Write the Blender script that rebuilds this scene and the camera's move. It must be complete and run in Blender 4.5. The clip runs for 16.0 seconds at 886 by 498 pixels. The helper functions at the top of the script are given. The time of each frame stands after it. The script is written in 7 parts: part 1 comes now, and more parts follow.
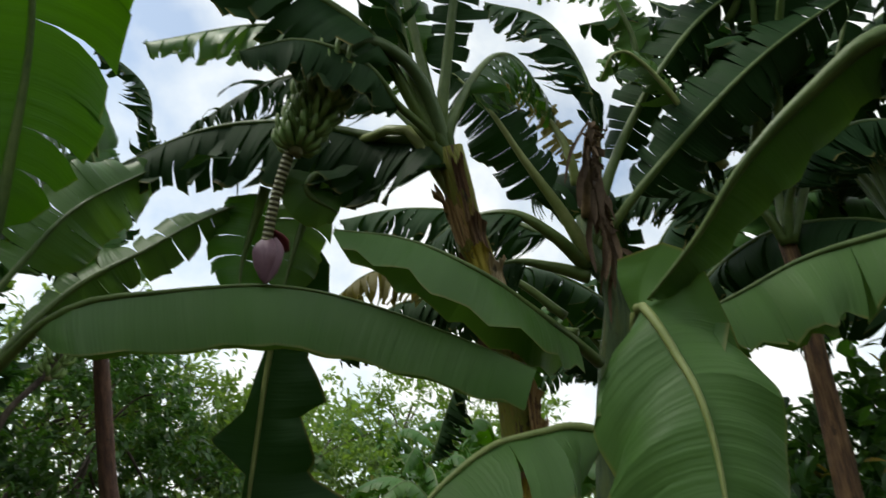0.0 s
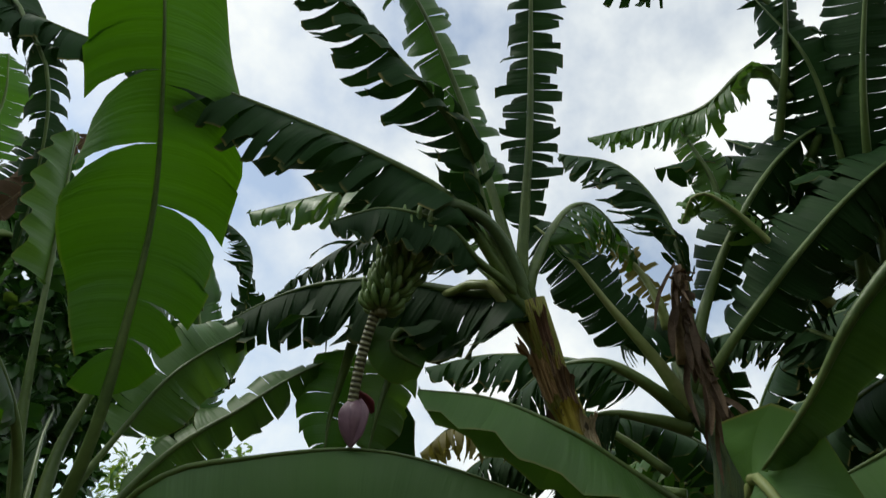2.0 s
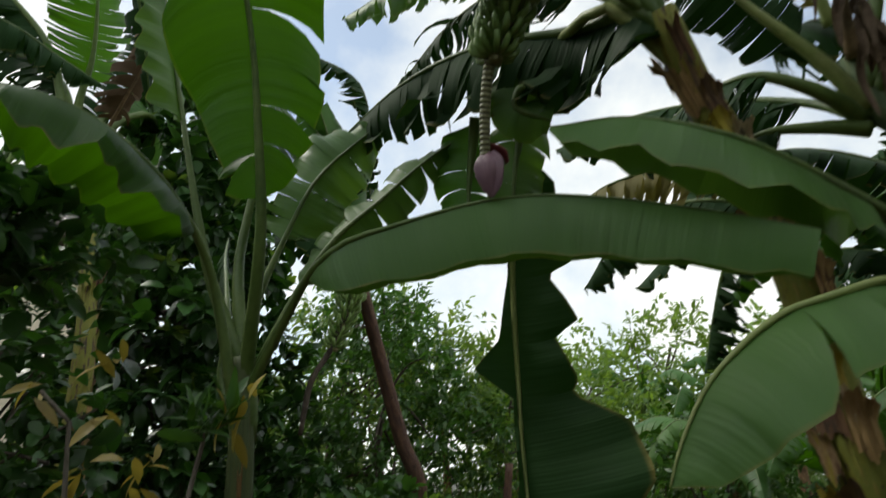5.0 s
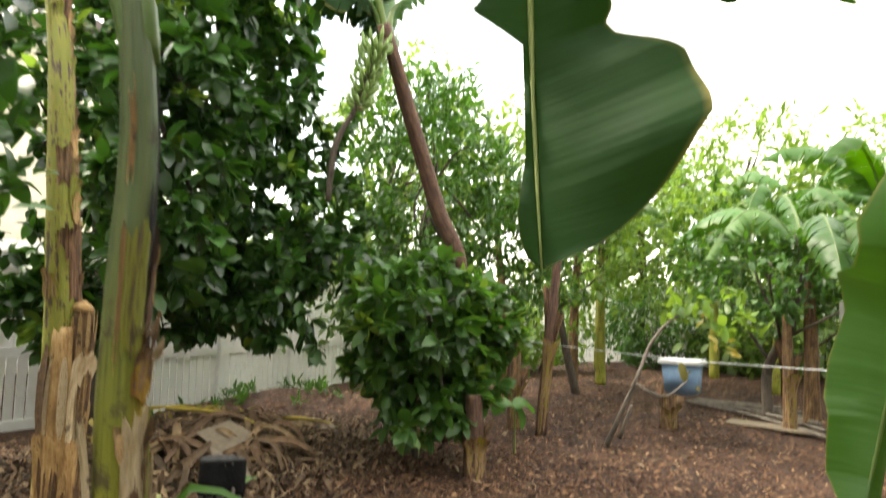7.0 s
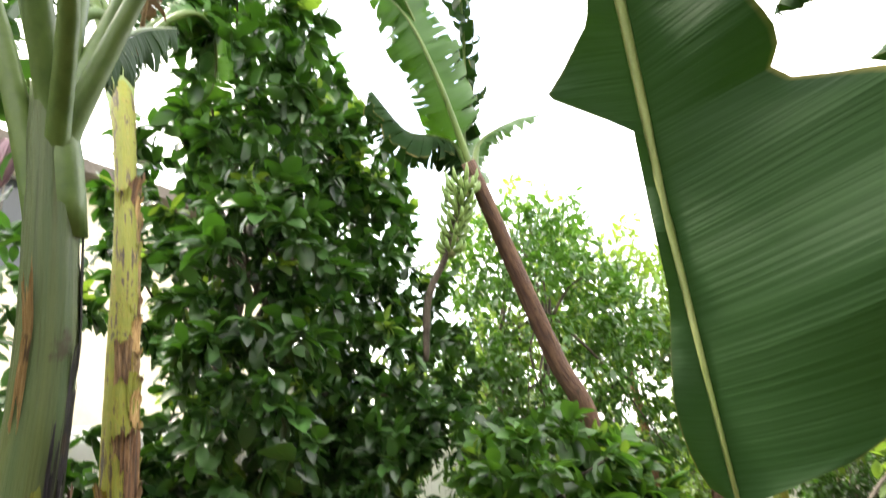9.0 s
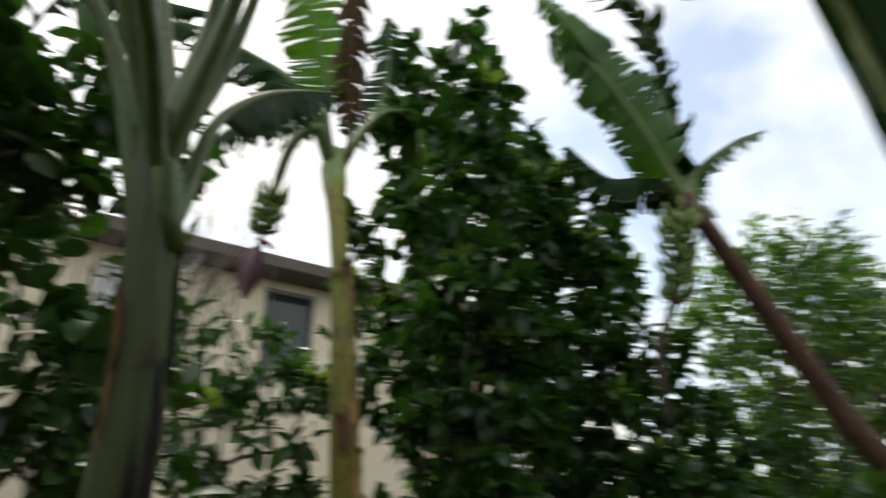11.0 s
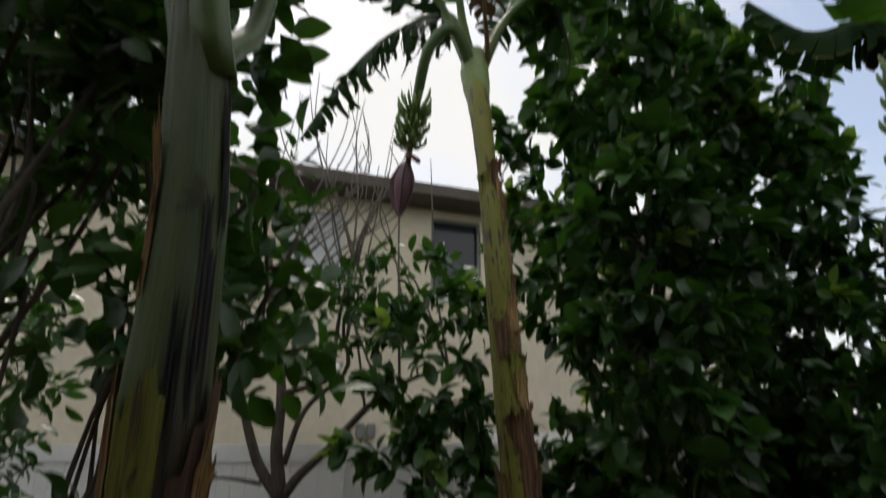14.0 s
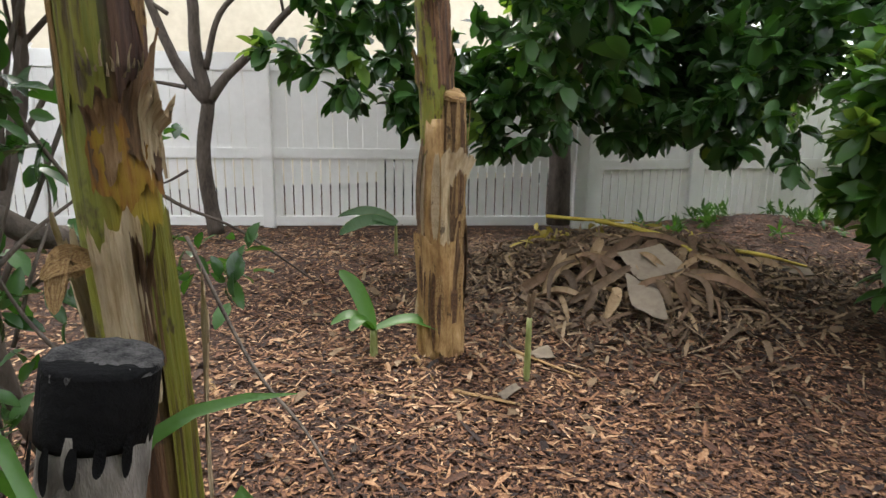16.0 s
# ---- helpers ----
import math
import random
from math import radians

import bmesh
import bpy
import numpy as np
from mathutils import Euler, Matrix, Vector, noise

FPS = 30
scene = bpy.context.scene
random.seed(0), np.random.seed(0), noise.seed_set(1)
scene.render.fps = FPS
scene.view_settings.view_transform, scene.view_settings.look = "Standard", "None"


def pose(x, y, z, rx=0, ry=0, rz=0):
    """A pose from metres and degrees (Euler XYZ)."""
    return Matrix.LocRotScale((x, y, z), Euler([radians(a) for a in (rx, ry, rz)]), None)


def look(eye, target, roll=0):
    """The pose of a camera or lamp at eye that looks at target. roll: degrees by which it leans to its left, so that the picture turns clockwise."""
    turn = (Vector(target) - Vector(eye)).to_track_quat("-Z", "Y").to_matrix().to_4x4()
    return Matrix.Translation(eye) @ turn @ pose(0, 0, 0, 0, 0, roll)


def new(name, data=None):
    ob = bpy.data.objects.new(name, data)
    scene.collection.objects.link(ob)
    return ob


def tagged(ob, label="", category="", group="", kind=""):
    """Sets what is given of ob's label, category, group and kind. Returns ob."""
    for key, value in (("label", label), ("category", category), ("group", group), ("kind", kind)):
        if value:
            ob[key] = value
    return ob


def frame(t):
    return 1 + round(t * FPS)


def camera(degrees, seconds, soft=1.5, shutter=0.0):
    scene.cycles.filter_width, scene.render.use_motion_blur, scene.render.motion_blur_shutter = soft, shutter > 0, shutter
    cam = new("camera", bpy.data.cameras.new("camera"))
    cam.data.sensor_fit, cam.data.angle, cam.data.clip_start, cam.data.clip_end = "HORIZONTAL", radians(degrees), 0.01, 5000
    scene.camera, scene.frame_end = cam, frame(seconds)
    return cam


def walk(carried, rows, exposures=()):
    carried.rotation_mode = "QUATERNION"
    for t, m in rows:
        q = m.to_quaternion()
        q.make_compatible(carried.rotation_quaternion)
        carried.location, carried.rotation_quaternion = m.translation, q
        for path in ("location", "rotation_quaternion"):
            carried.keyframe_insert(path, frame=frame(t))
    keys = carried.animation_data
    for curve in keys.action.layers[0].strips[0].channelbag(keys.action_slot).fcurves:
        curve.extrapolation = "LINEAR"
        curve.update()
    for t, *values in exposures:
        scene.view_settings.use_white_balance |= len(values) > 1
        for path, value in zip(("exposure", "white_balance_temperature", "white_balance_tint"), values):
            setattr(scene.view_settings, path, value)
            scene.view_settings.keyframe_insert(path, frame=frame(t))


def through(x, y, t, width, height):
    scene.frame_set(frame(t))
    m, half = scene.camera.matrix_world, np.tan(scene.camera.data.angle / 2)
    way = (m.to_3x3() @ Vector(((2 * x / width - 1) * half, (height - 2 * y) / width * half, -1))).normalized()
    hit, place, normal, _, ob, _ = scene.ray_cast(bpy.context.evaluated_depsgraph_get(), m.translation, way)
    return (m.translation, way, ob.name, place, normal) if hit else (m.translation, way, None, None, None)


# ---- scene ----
cam = camera(72.2, 16.0, soft=1.35, shutter=0.5)
PATH = [
    (0, (-1.946, -0.589, 1.813), (-0.163, -0.251, 2.654), 2.4),
    (0.5, (-1.953, -0.584, 1.834), (-0.24, -0.107, 2.751), 4.3),
    (1, (-1.956, -0.585, 1.837), (-0.341, -0.036, 2.882), 4.3),
    (1.5, (-1.982, -0.602, 1.859), (-0.422, -0.041, 2.978), 4.1),
    (2, (-1.975, -0.601, 1.867), (-0.483, -0.027, 3.069), 5.7),
    (2.5, (-1.966, -0.595, 1.87), (-0.521, -0.03, 3.132), 5.3),
    (3, (-1.966, -0.594, 1.87), (-0.551, -0.014, 3.159), 5.7),
    (3.5, (-1.959, -0.593, 1.86), (-0.517, 0.027, 3.1), 3.4),
    (4, (-1.956, -0.591, 1.844), (-0.477, 0.144, 2.973), -0.5),
    (4.5, (-1.896, -0.602, 1.794), (-0.359, 0.299, 2.702), -0.1),
    (5, (-1.822, -0.539, 1.695), (-0.264, 0.496, 2.402), -0.0),
    (5.2, (-1.782, -0.497, 1.683), (-0.237, 0.578, 2.36), 0.2),
    (7.3, (-1.009, -0.302, 1.229), (0.506, 1.004, 1.227), 0.5),
    (7.5, (-0.931, -0.256, 1.222), (0.585, 1.043, 1.096), -1.0),
    (8, (-0.74, -0.189, 1.311), (0.683, 1.213, 1.221), 0.7),
    (8.5, (-0.658, -0.092, 1.421), (0.659, 1.391, 1.677), -0.5),
    (8.7, (-0.652, -0.051, 1.467), (0.609, 1.435, 1.914), -2.0),
    (10.8, (-0.388, 0.078, 1.343), (0.367, 1.674, 2.283), -5.3),
    (11, (-0.346, 0.128, 1.368), (0.112, 1.842, 2.292), -1.9),
    (11.5, (-0.301, 0.228, 1.402), (-0.278, 1.966, 2.392), 0.0),
    (12, (-0.279, 0.277, 1.41), (-0.309, 1.928, 2.538), 0.2),
    (12.5, (-0.243, 0.317, 1.418), (-0.329, 1.941, 2.582), 0.7),
    (13, (-0.215, 0.33, 1.429), (-0.288, 1.875, 2.698), 1.7),
    (13.5, (-0.219, 0.375, 1.407), (-0.281, 2.079, 2.452), 1.3),
    (14, (-0.235, 0.413, 1.337), (-0.312, 2.276, 2.06), 0.1),
    (14.5, (-0.214, 0.362, 1.277), (-0.175, 2.337, 1.587), 1.0),
    (15, (-0.2, 0.297, 1.22), (-0.145, 2.294, 1.124), 1.4),
    (15.5, (-0.205, 0.304, 1.164), (-0.119, 2.265, 0.781), 1.5),
    (16, (-0.21, 0.289, 1.152), (-0.052, 2.233, 0.712), 0.8),
]
walk(cam, [(t, look(eye, target, roll)) for t, eye, target, roll in PATH],
     exposures=[(0.0, 0.15, 6650, 2), (3.0, -0.1, 6550, 2), (4.2, 0.0, 6600, 2), (5.2, 0.2, 6850, 2), (7.3, 2.55, 7600, 6), (8.0, 2.85, 7600, 6), (8.7, 2.9, 7500, 6), (9.6, 1.3, 7100, 6), (10.8, 0.4, 6900, 6),
                (11.5, 0.25, 6900, 6), (12.5, 0.1, 6900, 6), (13.5, -0.35, 6900, 6), (14.0, -0.15, 6800, 8), (14.5, 1.05, 6600, 10), (15.0, 1.75, 6600, 10), (16.0, 1.95, 6600, 10)])

# ---- light: bright broken overcast ----
world = bpy.data.worlds.new("world")
scene.world = world
world.use_nodes = True
wn, wl = world.node_tree.nodes, world.node_tree.links
wn.clear()
w_out, w_bg = wn.new("ShaderNodeOutputWorld"), wn.new("ShaderNodeBackground")
sky = wn.new("ShaderNodeTexSky")
sky.sky_type, sky.sun_disc = "NISHITA", False
sky.sun_elevation, sky.sun_rotation = radians(53), radians(340)
sky_gain = wn.new("ShaderNodeVectorMath")
sky_gain.operation = "SCALE"
sky_gain.inputs["Scale"].default_value = 0.19
w_co, w_noise, w_ramp = wn.new("ShaderNodeTexCoord"), wn.new("ShaderNodeTexNoise"), wn.new("ShaderNodeValToRGB")
w_noise.inputs["Scale"].default_value = 2.6
w_noise.inputs["Detail"].default_value = 6
w_noise.inputs["Roughness"].default_value = 0.55
w_ramp.color_ramp.elements[0].position, w_ramp.color_ramp.elements[1].position = 0.34, 0.57
w_ramp.color_ramp.elements[0].color = (0.22, 0.22, 0.22, 1)
w_mix = wn.new("ShaderNodeMix")
w_mix.data_type = "RGBA"
w_mix.inputs["B"].default_value = (1.04, 1.04, 1.07, 1)
wl.new(w_co.outputs["Generated"], w_noise.inputs["Vector"])
wl.new(w_noise.outputs["Fac"], w_ramp.inputs["Fac"])
wl.new(sky.outputs["Color"], sky_gain.inputs[0])
wl.new(sky_gain.outputs["Vector"], w_mix.inputs["A"])
wl.new(w_ramp.outputs["Color"], w_mix.inputs["Factor"])
wl.new(w_mix.outputs["Result"], w_bg.inputs["Color"])
w_bg.inputs["Strength"].default_value = 1.0
wl.new(w_bg.outputs["Background"], w_out.inputs["Surface"])
sun = new("sun", bpy.data.lights.new("sun", "SUN"))
sun.data.energy, sun.data.angle, sun.data.color = 1.4, radians(14), (1.0, 0.96, 0.9)
sun.matrix_world = look((0, 0, 12), (1.3, -3.5, 7))


# ---- materials ----
class Mat:
    """A node material with short ways to add nodes."""

    def __init__(self, name):
        self.m = bpy.data.materials.new(name)
        self.m.use_nodes = True
        self.n, self.l = self.m.node_tree.nodes, self.m.node_tree.links
        self.p = self.n["Principled BSDF"]
        self.out = self.n["Material Output"]

    def node(self, kind, **given):
        nd = self.n.new("ShaderNode" + kind)
        for key, value in given.items():
            nd.inputs[key].default_value = value
        return nd

    def coords(self, kind="Object", scale=(1, 1, 1)):
        co, mp = self.node("TexCoord"), self.node("Mapping", Scale=scale)
        self.l.new(co.outputs[kind], mp.inputs["Vector"])
        return mp.outputs["Vector"]

    def noise(self, vec, scale, detail=4.0, rough=0.6):
        nd = self.node("TexNoise", Scale=scale, Detail=detail, Roughness=rough)
        self.l.new(vec, nd.inputs["Vector"])
        wide = self.node("MapRange")
        wide.inputs["From Min"].default_value, wide.inputs["From Max"].default_value = 0.3, 0.7
        self.l.new(nd.outputs["Fac"], wide.inputs["Value"])
        return wide.outputs["Result"]

    def ramp(self, fac, stops):
        nd = self.node("ValToRGB")
        els = nd.color_ramp.elements
        while len(els) < len(stops):
            els.new(0.5)
        for el, (pos, col) in zip(els, stops):
            el.position, el.color = pos, (*col, 1)
        self.l.new(fac, nd.inputs["Fac"])
        return nd.outputs["Color"]

    def mix(self, fac, a, b, mode="MIX"):
        nd = self.node("Mix")
        nd.data_type, nd.blend_type = "RGBA", mode
        for key, v in (("Factor", fac), ("A", a), ("B", b)):
            sock = [s for s in nd.inputs if s.name == key and s.enabled][0]
            if isinstance(v, bpy.types.NodeSocket):
                self.l.new(v, sock)
            else:
                sock.default_value = v if key == "Factor" else (*v, 1)
        return [s for s in nd.outputs if s.enabled][0]

    def scaled(self, sock, a, b):
        nd = self.node("MapRange")
        nd.inputs["To Min"].default_value, nd.inputs["To Max"].default_value = a, b
        self.l.new(sock, nd.inputs["Value"])
        return nd.outputs["Result"]

    def bump(self, height, strength, distance=0.01):
        nd = self.node("Bump", Strength=strength, Distance=distance)
        self.l.new(height, nd.inputs["Height"])
        self.l.new(nd.outputs["Normal"], self.p.inputs["Normal"])
        return nd.outputs["Normal"]

    def color(self, sock):
        self.l.new(sock, self.p.inputs["Base Color"])

    def rough(self, value):
        if isinstance(value, bpy.types.NodeSocket):
            self.l.new(value, self.p.inputs["Roughness"])
        else:
            self.p.inputs["Roughness"].default_value = value

    def thin(self, color, amount, normal=None):
        """Adds light that passes through a leaf."""
        tr, mx = self.node("BsdfTranslucent"), self.node("MixShader", Fac=amount)
        if isinstance(color, bpy.types.NodeSocket):
            self.l.new(color, tr.inputs["Color"])
        else:
            tr.inputs["Color"].default_value = (*color, 1)
        self.l.new(self.p.outputs["BSDF"], mx.inputs[1])
        self.l.new(tr.outputs["BSDF"], mx.inputs[2])
        self.l.new(mx.outputs["Shader"], self.out.inputs["Surface"])


def blade_material(name, low, high, through_col, through=0.35, rough=0.42, edge=(0.25, 0.2, 0.06), gloss=0.3):
    """Banana blade: fine cross veins from the midrib, blotches, dry edges. UV: x metres along, y 0 at the midrib to 1 at the edge."""
    m = Mat(name)
    uv = m.coords("UV", (1, 1, 1))
    veins = m.noise(m.coords("UV", (1, 0.004, 1)), 120, 1)
    ribs = m.noise(m.coords("UV", (1, 0.01, 1)), 26, 2)
    # bands: light on the ruffles and grey sky sheen, put into the colour below
    bands = m.noise(m.coords("UV", (1, 0.05, 1)), 5.5, 2)
    blot = m.noise(m.coords("Object"), 2.2, 5)
    col = m.ramp(m.mix(0.5, blot, bands), [(0.1, low), (0.9, high)])
    col = m.mix(m.scaled(ribs, 0.0, 0.35), col, [min(1, c * 1.5) for c in high])
    col = m.mix(m.scaled(bands, 0.0, 0.22), col, [0.35 * h + 0.65 * sum(high) / 2.2 for h in high])
    split = m.node("SeparateXYZ")
    m.l.new(uv, split.inputs["Vector"])
    rim = m.node("MapRange")
    rim.inputs["From Min"].default_value, rim.inputs["From Max"].default_value = 0.955, 0.995
    m.l.new(split.outputs["Y"], rim.inputs["Value"])
    rimn = m.node("Math")
    rimn.operation = "MULTIPLY"
    m.l.new(rim.outputs["Result"], rimn.inputs[0])
    m.l.new(m.noise(m.coords("Object"), 9, 3), rimn.inputs[1])
    col = m.mix(rimn.outputs["Value"], col, edge)
    rnd = m.node("ObjectInfo")
    hsv = m.node("HueSaturation")
    m.l.new(m.scaled(rnd.outputs["Random"], 0.75, 1.25), hsv.inputs["Value"])
    m.l.new(col, hsv.inputs["Color"])
    m.color(hsv.outputs["Color"])
    m.rough(m.scaled(blot, rough - 0.08, rough + 0.14))
    m.p.inputs["Specular IOR Level"].default_value = gloss
    both = m.mix(0.6, m.mix(0.25, ribs, veins), bands)
    m.bump(both, 0.3, 0.02)
    m.thin(m.mix(m.scaled(ribs, 0, 1), through_col, [c * 0.6 for c in through_col]), through)
    return m.m


BLADE = blade_material("banana blade", (0.027, 0.08, 0.012), (0.052, 0.14, 0.022), (0.12, 0.32, 0.018), 0.22, 0.42)
BLADE_YOUNG = blade_material("young banana blade", (0.024, 0.075, 0.006), (0.042, 0.12, 0.008), (0.09, 0.26, 0.004), 0.4, 0.42)
# darker copy of BLADE; shade on background leaves is put into its colour
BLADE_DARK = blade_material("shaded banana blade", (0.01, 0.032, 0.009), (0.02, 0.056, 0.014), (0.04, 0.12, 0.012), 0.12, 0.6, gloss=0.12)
# paler copy of BLADE; light on bright leaves is put into its colour too
BLADE_PALE = blade_material("pale banana blade", (0.048, 0.115, 0.022), (0.085, 0.18, 0.04), (0.18, 0.37, 0.035), 0.25, 0.4)
BLADE_OLD = blade_material("yellowing banana blade", (0.14, 0.13, 0.02), (0.26, 0.22, 0.05), (0.4, 0.35, 0.06), 0.3, 0.55)
BLADE_DEAD = blade_material("dry banana blade", (0.05, 0.03, 0.018), (0.13, 0.085, 0.048), (0.15, 0.09, 0.035), 0.12, 0.8)


def stem_material(name, stops, streak=1.0, rough=0.5):
    """Sheathed banana stem: long streaks, blotches and dry patches along the stem's length."""
    m = Mat(name)
    a = m.noise(m.coords("UV", (4.0, 1.6, 1)), 3.2, 7, 0.68)
    b = m.noise(m.coords("UV", (9, 0.5, 1)), 5, 5)
    both = m.mix(0.3, a, b)
    col = m.ramp(both, stops)
    spots = m.noise(m.coords("Object", (1, 1, 0.5)), 26, 3)
    col = m.mix(m.ramp(spots, [(0.82, (0, 0, 0)), (0.95, (0.8, 0.8, 0.8))]), col, (0.05, 0.03, 0.018))
    m.color(col)
    m.rough(m.scaled(a, rough - 0.1, rough + 0.25))
    m.bump(both, 0.5 * streak, 0.02)
    return m.m


STEM_GREEN = stem_material("green sheath", [(0.15, (0.035, 0.06, 0.02)), (0.4, (0.065, 0.11, 0.04)), (0.65, (0.1, 0.15, 0.05)), (0.85, (0.14, 0.13, 0.035)), (0.97, (0.09, 0.05, 0.025))])
STEM_YELLOW = stem_material("yellow green sheath", [(0.15, (0.09, 0.12, 0.015)), (0.42, (0.2, 0.22, 0.02)), (0.6, (0.26, 0.24, 0.03)), (0.78, (0.13, 0.09, 0.03)), (0.92, (0.05, 0.03, 0.015))])
STEM_BROWN = stem_material("dry sheath", [(0.1, (0.03, 0.018, 0.01)), (0.38, (0.11, 0.06, 0.03)), (0.65, (0.24, 0.14, 0.065)), (0.9, (0.4, 0.27, 0.15))], 1.6, 0.75)
STEM_TAN = stem_material("pale cut sheath", [(0.1, (0.08, 0.045, 0.02)), (0.35, (0.28, 0.155, 0.055)), (0.6, (0.46, 0.29, 0.12)), (0.85, (0.58, 0.41, 0.22)), (0.97, (0.2, 0.11, 0.05))], 1.4, 0.7)
STEM_PURPLE = stem_material("dark brown sheath", [(0.15, (0.035, 0.018, 0.014)), (0.5, (0.1, 0.05, 0.033)), (0.85, (0.19, 0.11, 0.065))], 1.3, 0.7)
STEM_MIX = stem_material("mottled yellow and brown sheath", [(0.12, (0.03, 0.017, 0.01)), (0.34, (0.13, 0.065, 0.025)), (0.48, (0.3, 0.2, 0.1)), (0.55, (0.2, 0.12, 0.04)), (0.66, (0.27, 0.22, 0.02)), (0.9, (0.14, 0.15, 0.03))], 1.2, 0.6)

STEM_STREAK = stem_material("yellow sheath with black streaks", [(0.22, (0.02, 0.012, 0.008)), (0.34, (0.09, 0.06, 0.02)), (0.44, (0.22, 0.21, 0.02)), (0.62, (0.17, 0.19, 0.025)), (0.74, (0.26, 0.21, 0.04)), (0.86, (0.14, 0.075, 0.035))], 1.2, 0.55)


def near_stem_material():
    """Green sheath that turns yellow lower down, with stained and dried zones on the side that faces the path."""
    m = Mat("near banana sheath")
    ob = m.coords("Object")
    warp = m.noise(m.coords("Object", (1, 1, 0.6)), 11, 5, 0.65)
    fine = m.noise(m.coords("UV", (9, 0.5, 1)), 6, 5)
    xyz = m.node("SeparateXYZ")
    m.l.new(ob, xyz.inputs["Vector"])
    high = m.node("Math")
    high.operation = "MULTIPLY_ADD"
    m.l.new(warp, high.inputs[0])
    high.inputs[1].default_value = 0.09
    m.l.new(xyz.outputs["Z"], high.inputs[2])
    level = m.node("MapRange")
    level.inputs["From Min"].default_value, level.inputs["From Max"].default_value = 0.0, 2.0
    m.l.new(high.outputs["Value"], level.inputs["Value"])
    skin = m.ramp(level.outputs["Result"], [(0.0, (0.22, 0.19, 0.02)), (0.45, (0.21, 0.21, 0.018)), (0.6, (0.13, 0.15, 0.02)), (0.7, (0.06, 0.095, 0.028)), (1.0, (0.065, 0.105, 0.045))])
    stain = m.ramp(level.outputs["Result"], [(0.1, (0.09, 0.05, 0.025)), (0.4, (0.14, 0.08, 0.035)), (0.46, (0.1, 0.05, 0.02)), (0.53, (0.34, 0.24, 0.02)), (0.57, (0.2, 0.08, 0.01)), (0.62, (0.08, 0.035, 0.018)), (0.66, (0.045, 0.03, 0.025)), (0.72, (0.05, 0.045, 0.04)), (0.78, (0.055, 0.095, 0.035)), (0.85, (0.06, 0.1, 0.04))])
    geo = m.node("NewGeometry")
    dot = m.node("VectorMath")
    dot.operation = "DOT_PRODUCT"
    m.l.new(geo.outputs["Normal"], dot.inputs[0])
    dot.inputs[1].default_value = (0.86, -0.5, 0.0)
    side = m.node("Math")
    side.operation = "MULTIPLY_ADD"
    m.l.new(warp, side.inputs[0])
    side.inputs[1].default_value = 0.5
    m.l.new(dot.outputs["Value"], side.inputs[2])
    mask = m.node("MapRange")
    mask.inputs["From Min"].default_value, mask.inputs["From Max"].default_value = 0.8, 1.1
    m.l.new(side.outputs["Value"], mask.inputs["Value"])
    col = m.mix(mask.outputs["Result"], skin, stain)
    streak = m.ramp(fine, [(0.0, (0.2, 0.16, 0.14)), (0.4, (1, 1, 1))])
    col = m.mix(0.8, col, streak, "MULTIPLY")
    col = m.mix(m.scaled(m.noise(m.coords("UV", (7, 0.35, 1)), 3.0, 4), 0, 0.3), col, (0.2, 0.18, 0.03))
    m.color(m.mix(m.ramp(warp, [(0.72, (0, 0, 0)), (0.9, (0.8, 0.8, 0.8))]), col, (0.05, 0.03, 0.018)))
    m.rough(m.scaled(warp, 0.4, 0.7))
    m.bump(m.mix(0.5, warp, fine), 0.5, 0.012)
    return m.m


STEM_NEAR = near_stem_material()


def plain(name, low, high, scale=6.0, rough=0.6, bump=0.2, spec=0.5, kind="Object", stretch=(1, 1, 1)):
    m = Mat(name)
    a = m.noise(m.coords(kind, stretch), scale, 6, 0.62)
    b = m.noise(m.coords(kind, stretch), scale * 7, 4)
    both = m.mix(0.35, a, b)
    m.color(m.ramp(both, [(0.2, low), (0.8, high)]))
    m.rough(m.scaled(a, rough - 0.08, min(1, rough + 0.12)))
    m.p.inputs["Specular IOR Level"].default_value = spec
    m.bump(both, bump, 0.015)
    return m.m


RIB = plain("midrib", (0.06, 0.11, 0.02), (0.12, 0.18, 0.04), 5, 0.45, 0.15)
RIB_PALE = plain("pale midrib", (0.2, 0.26, 0.07), (0.32, 0.36, 0.13), 5, 0.45, 0.15)
RIB_DEAD = plain("dry midrib", (0.09, 0.06, 0.03), (0.24, 0.16, 0.08), 9, 0.8, 0.4)
PETIOLE = plain("petiole", (0.065, 0.115, 0.04), (0.11, 0.17, 0.06), 4, 0.42, 0.15)
FRUIT = plain("green banana", (0.1, 0.18, 0.04), (0.2, 0.3, 0.08), 8, 0.45, 0.1)
BUD = plain("bud skin", (0.16, 0.085, 0.12), (0.27, 0.16, 0.19), 7, 0.5, 0.2, 0.5, "Object", (1, 1, 0.3))
BUD_RED = plain("lifted bract", (0.1, 0.012, 0.018), (0.2, 0.03, 0.03), 9, 0.5, 0.2)
STALK = plain("flower stalk", (0.12, 0.13, 0.05), (0.22, 0.21, 0.09), 14, 0.6, 0.5)
rs = Mat("ringed flower stalk")
rs_uv = rs.node("SeparateXYZ")
rs.l.new(rs.coords("UV"), rs_uv.inputs["Vector"])
rs_sin = rs.node("Math")
rs_sin.operation = "PINGPONG"
rs.l.new(rs_uv.outputs["Y"], rs_sin.inputs[0])
rs_sin.inputs[1].default_value = 0.0075
rs_lvl = rs.node("MapRange")
rs_lvl.inputs["From Max"].default_value = 0.0075
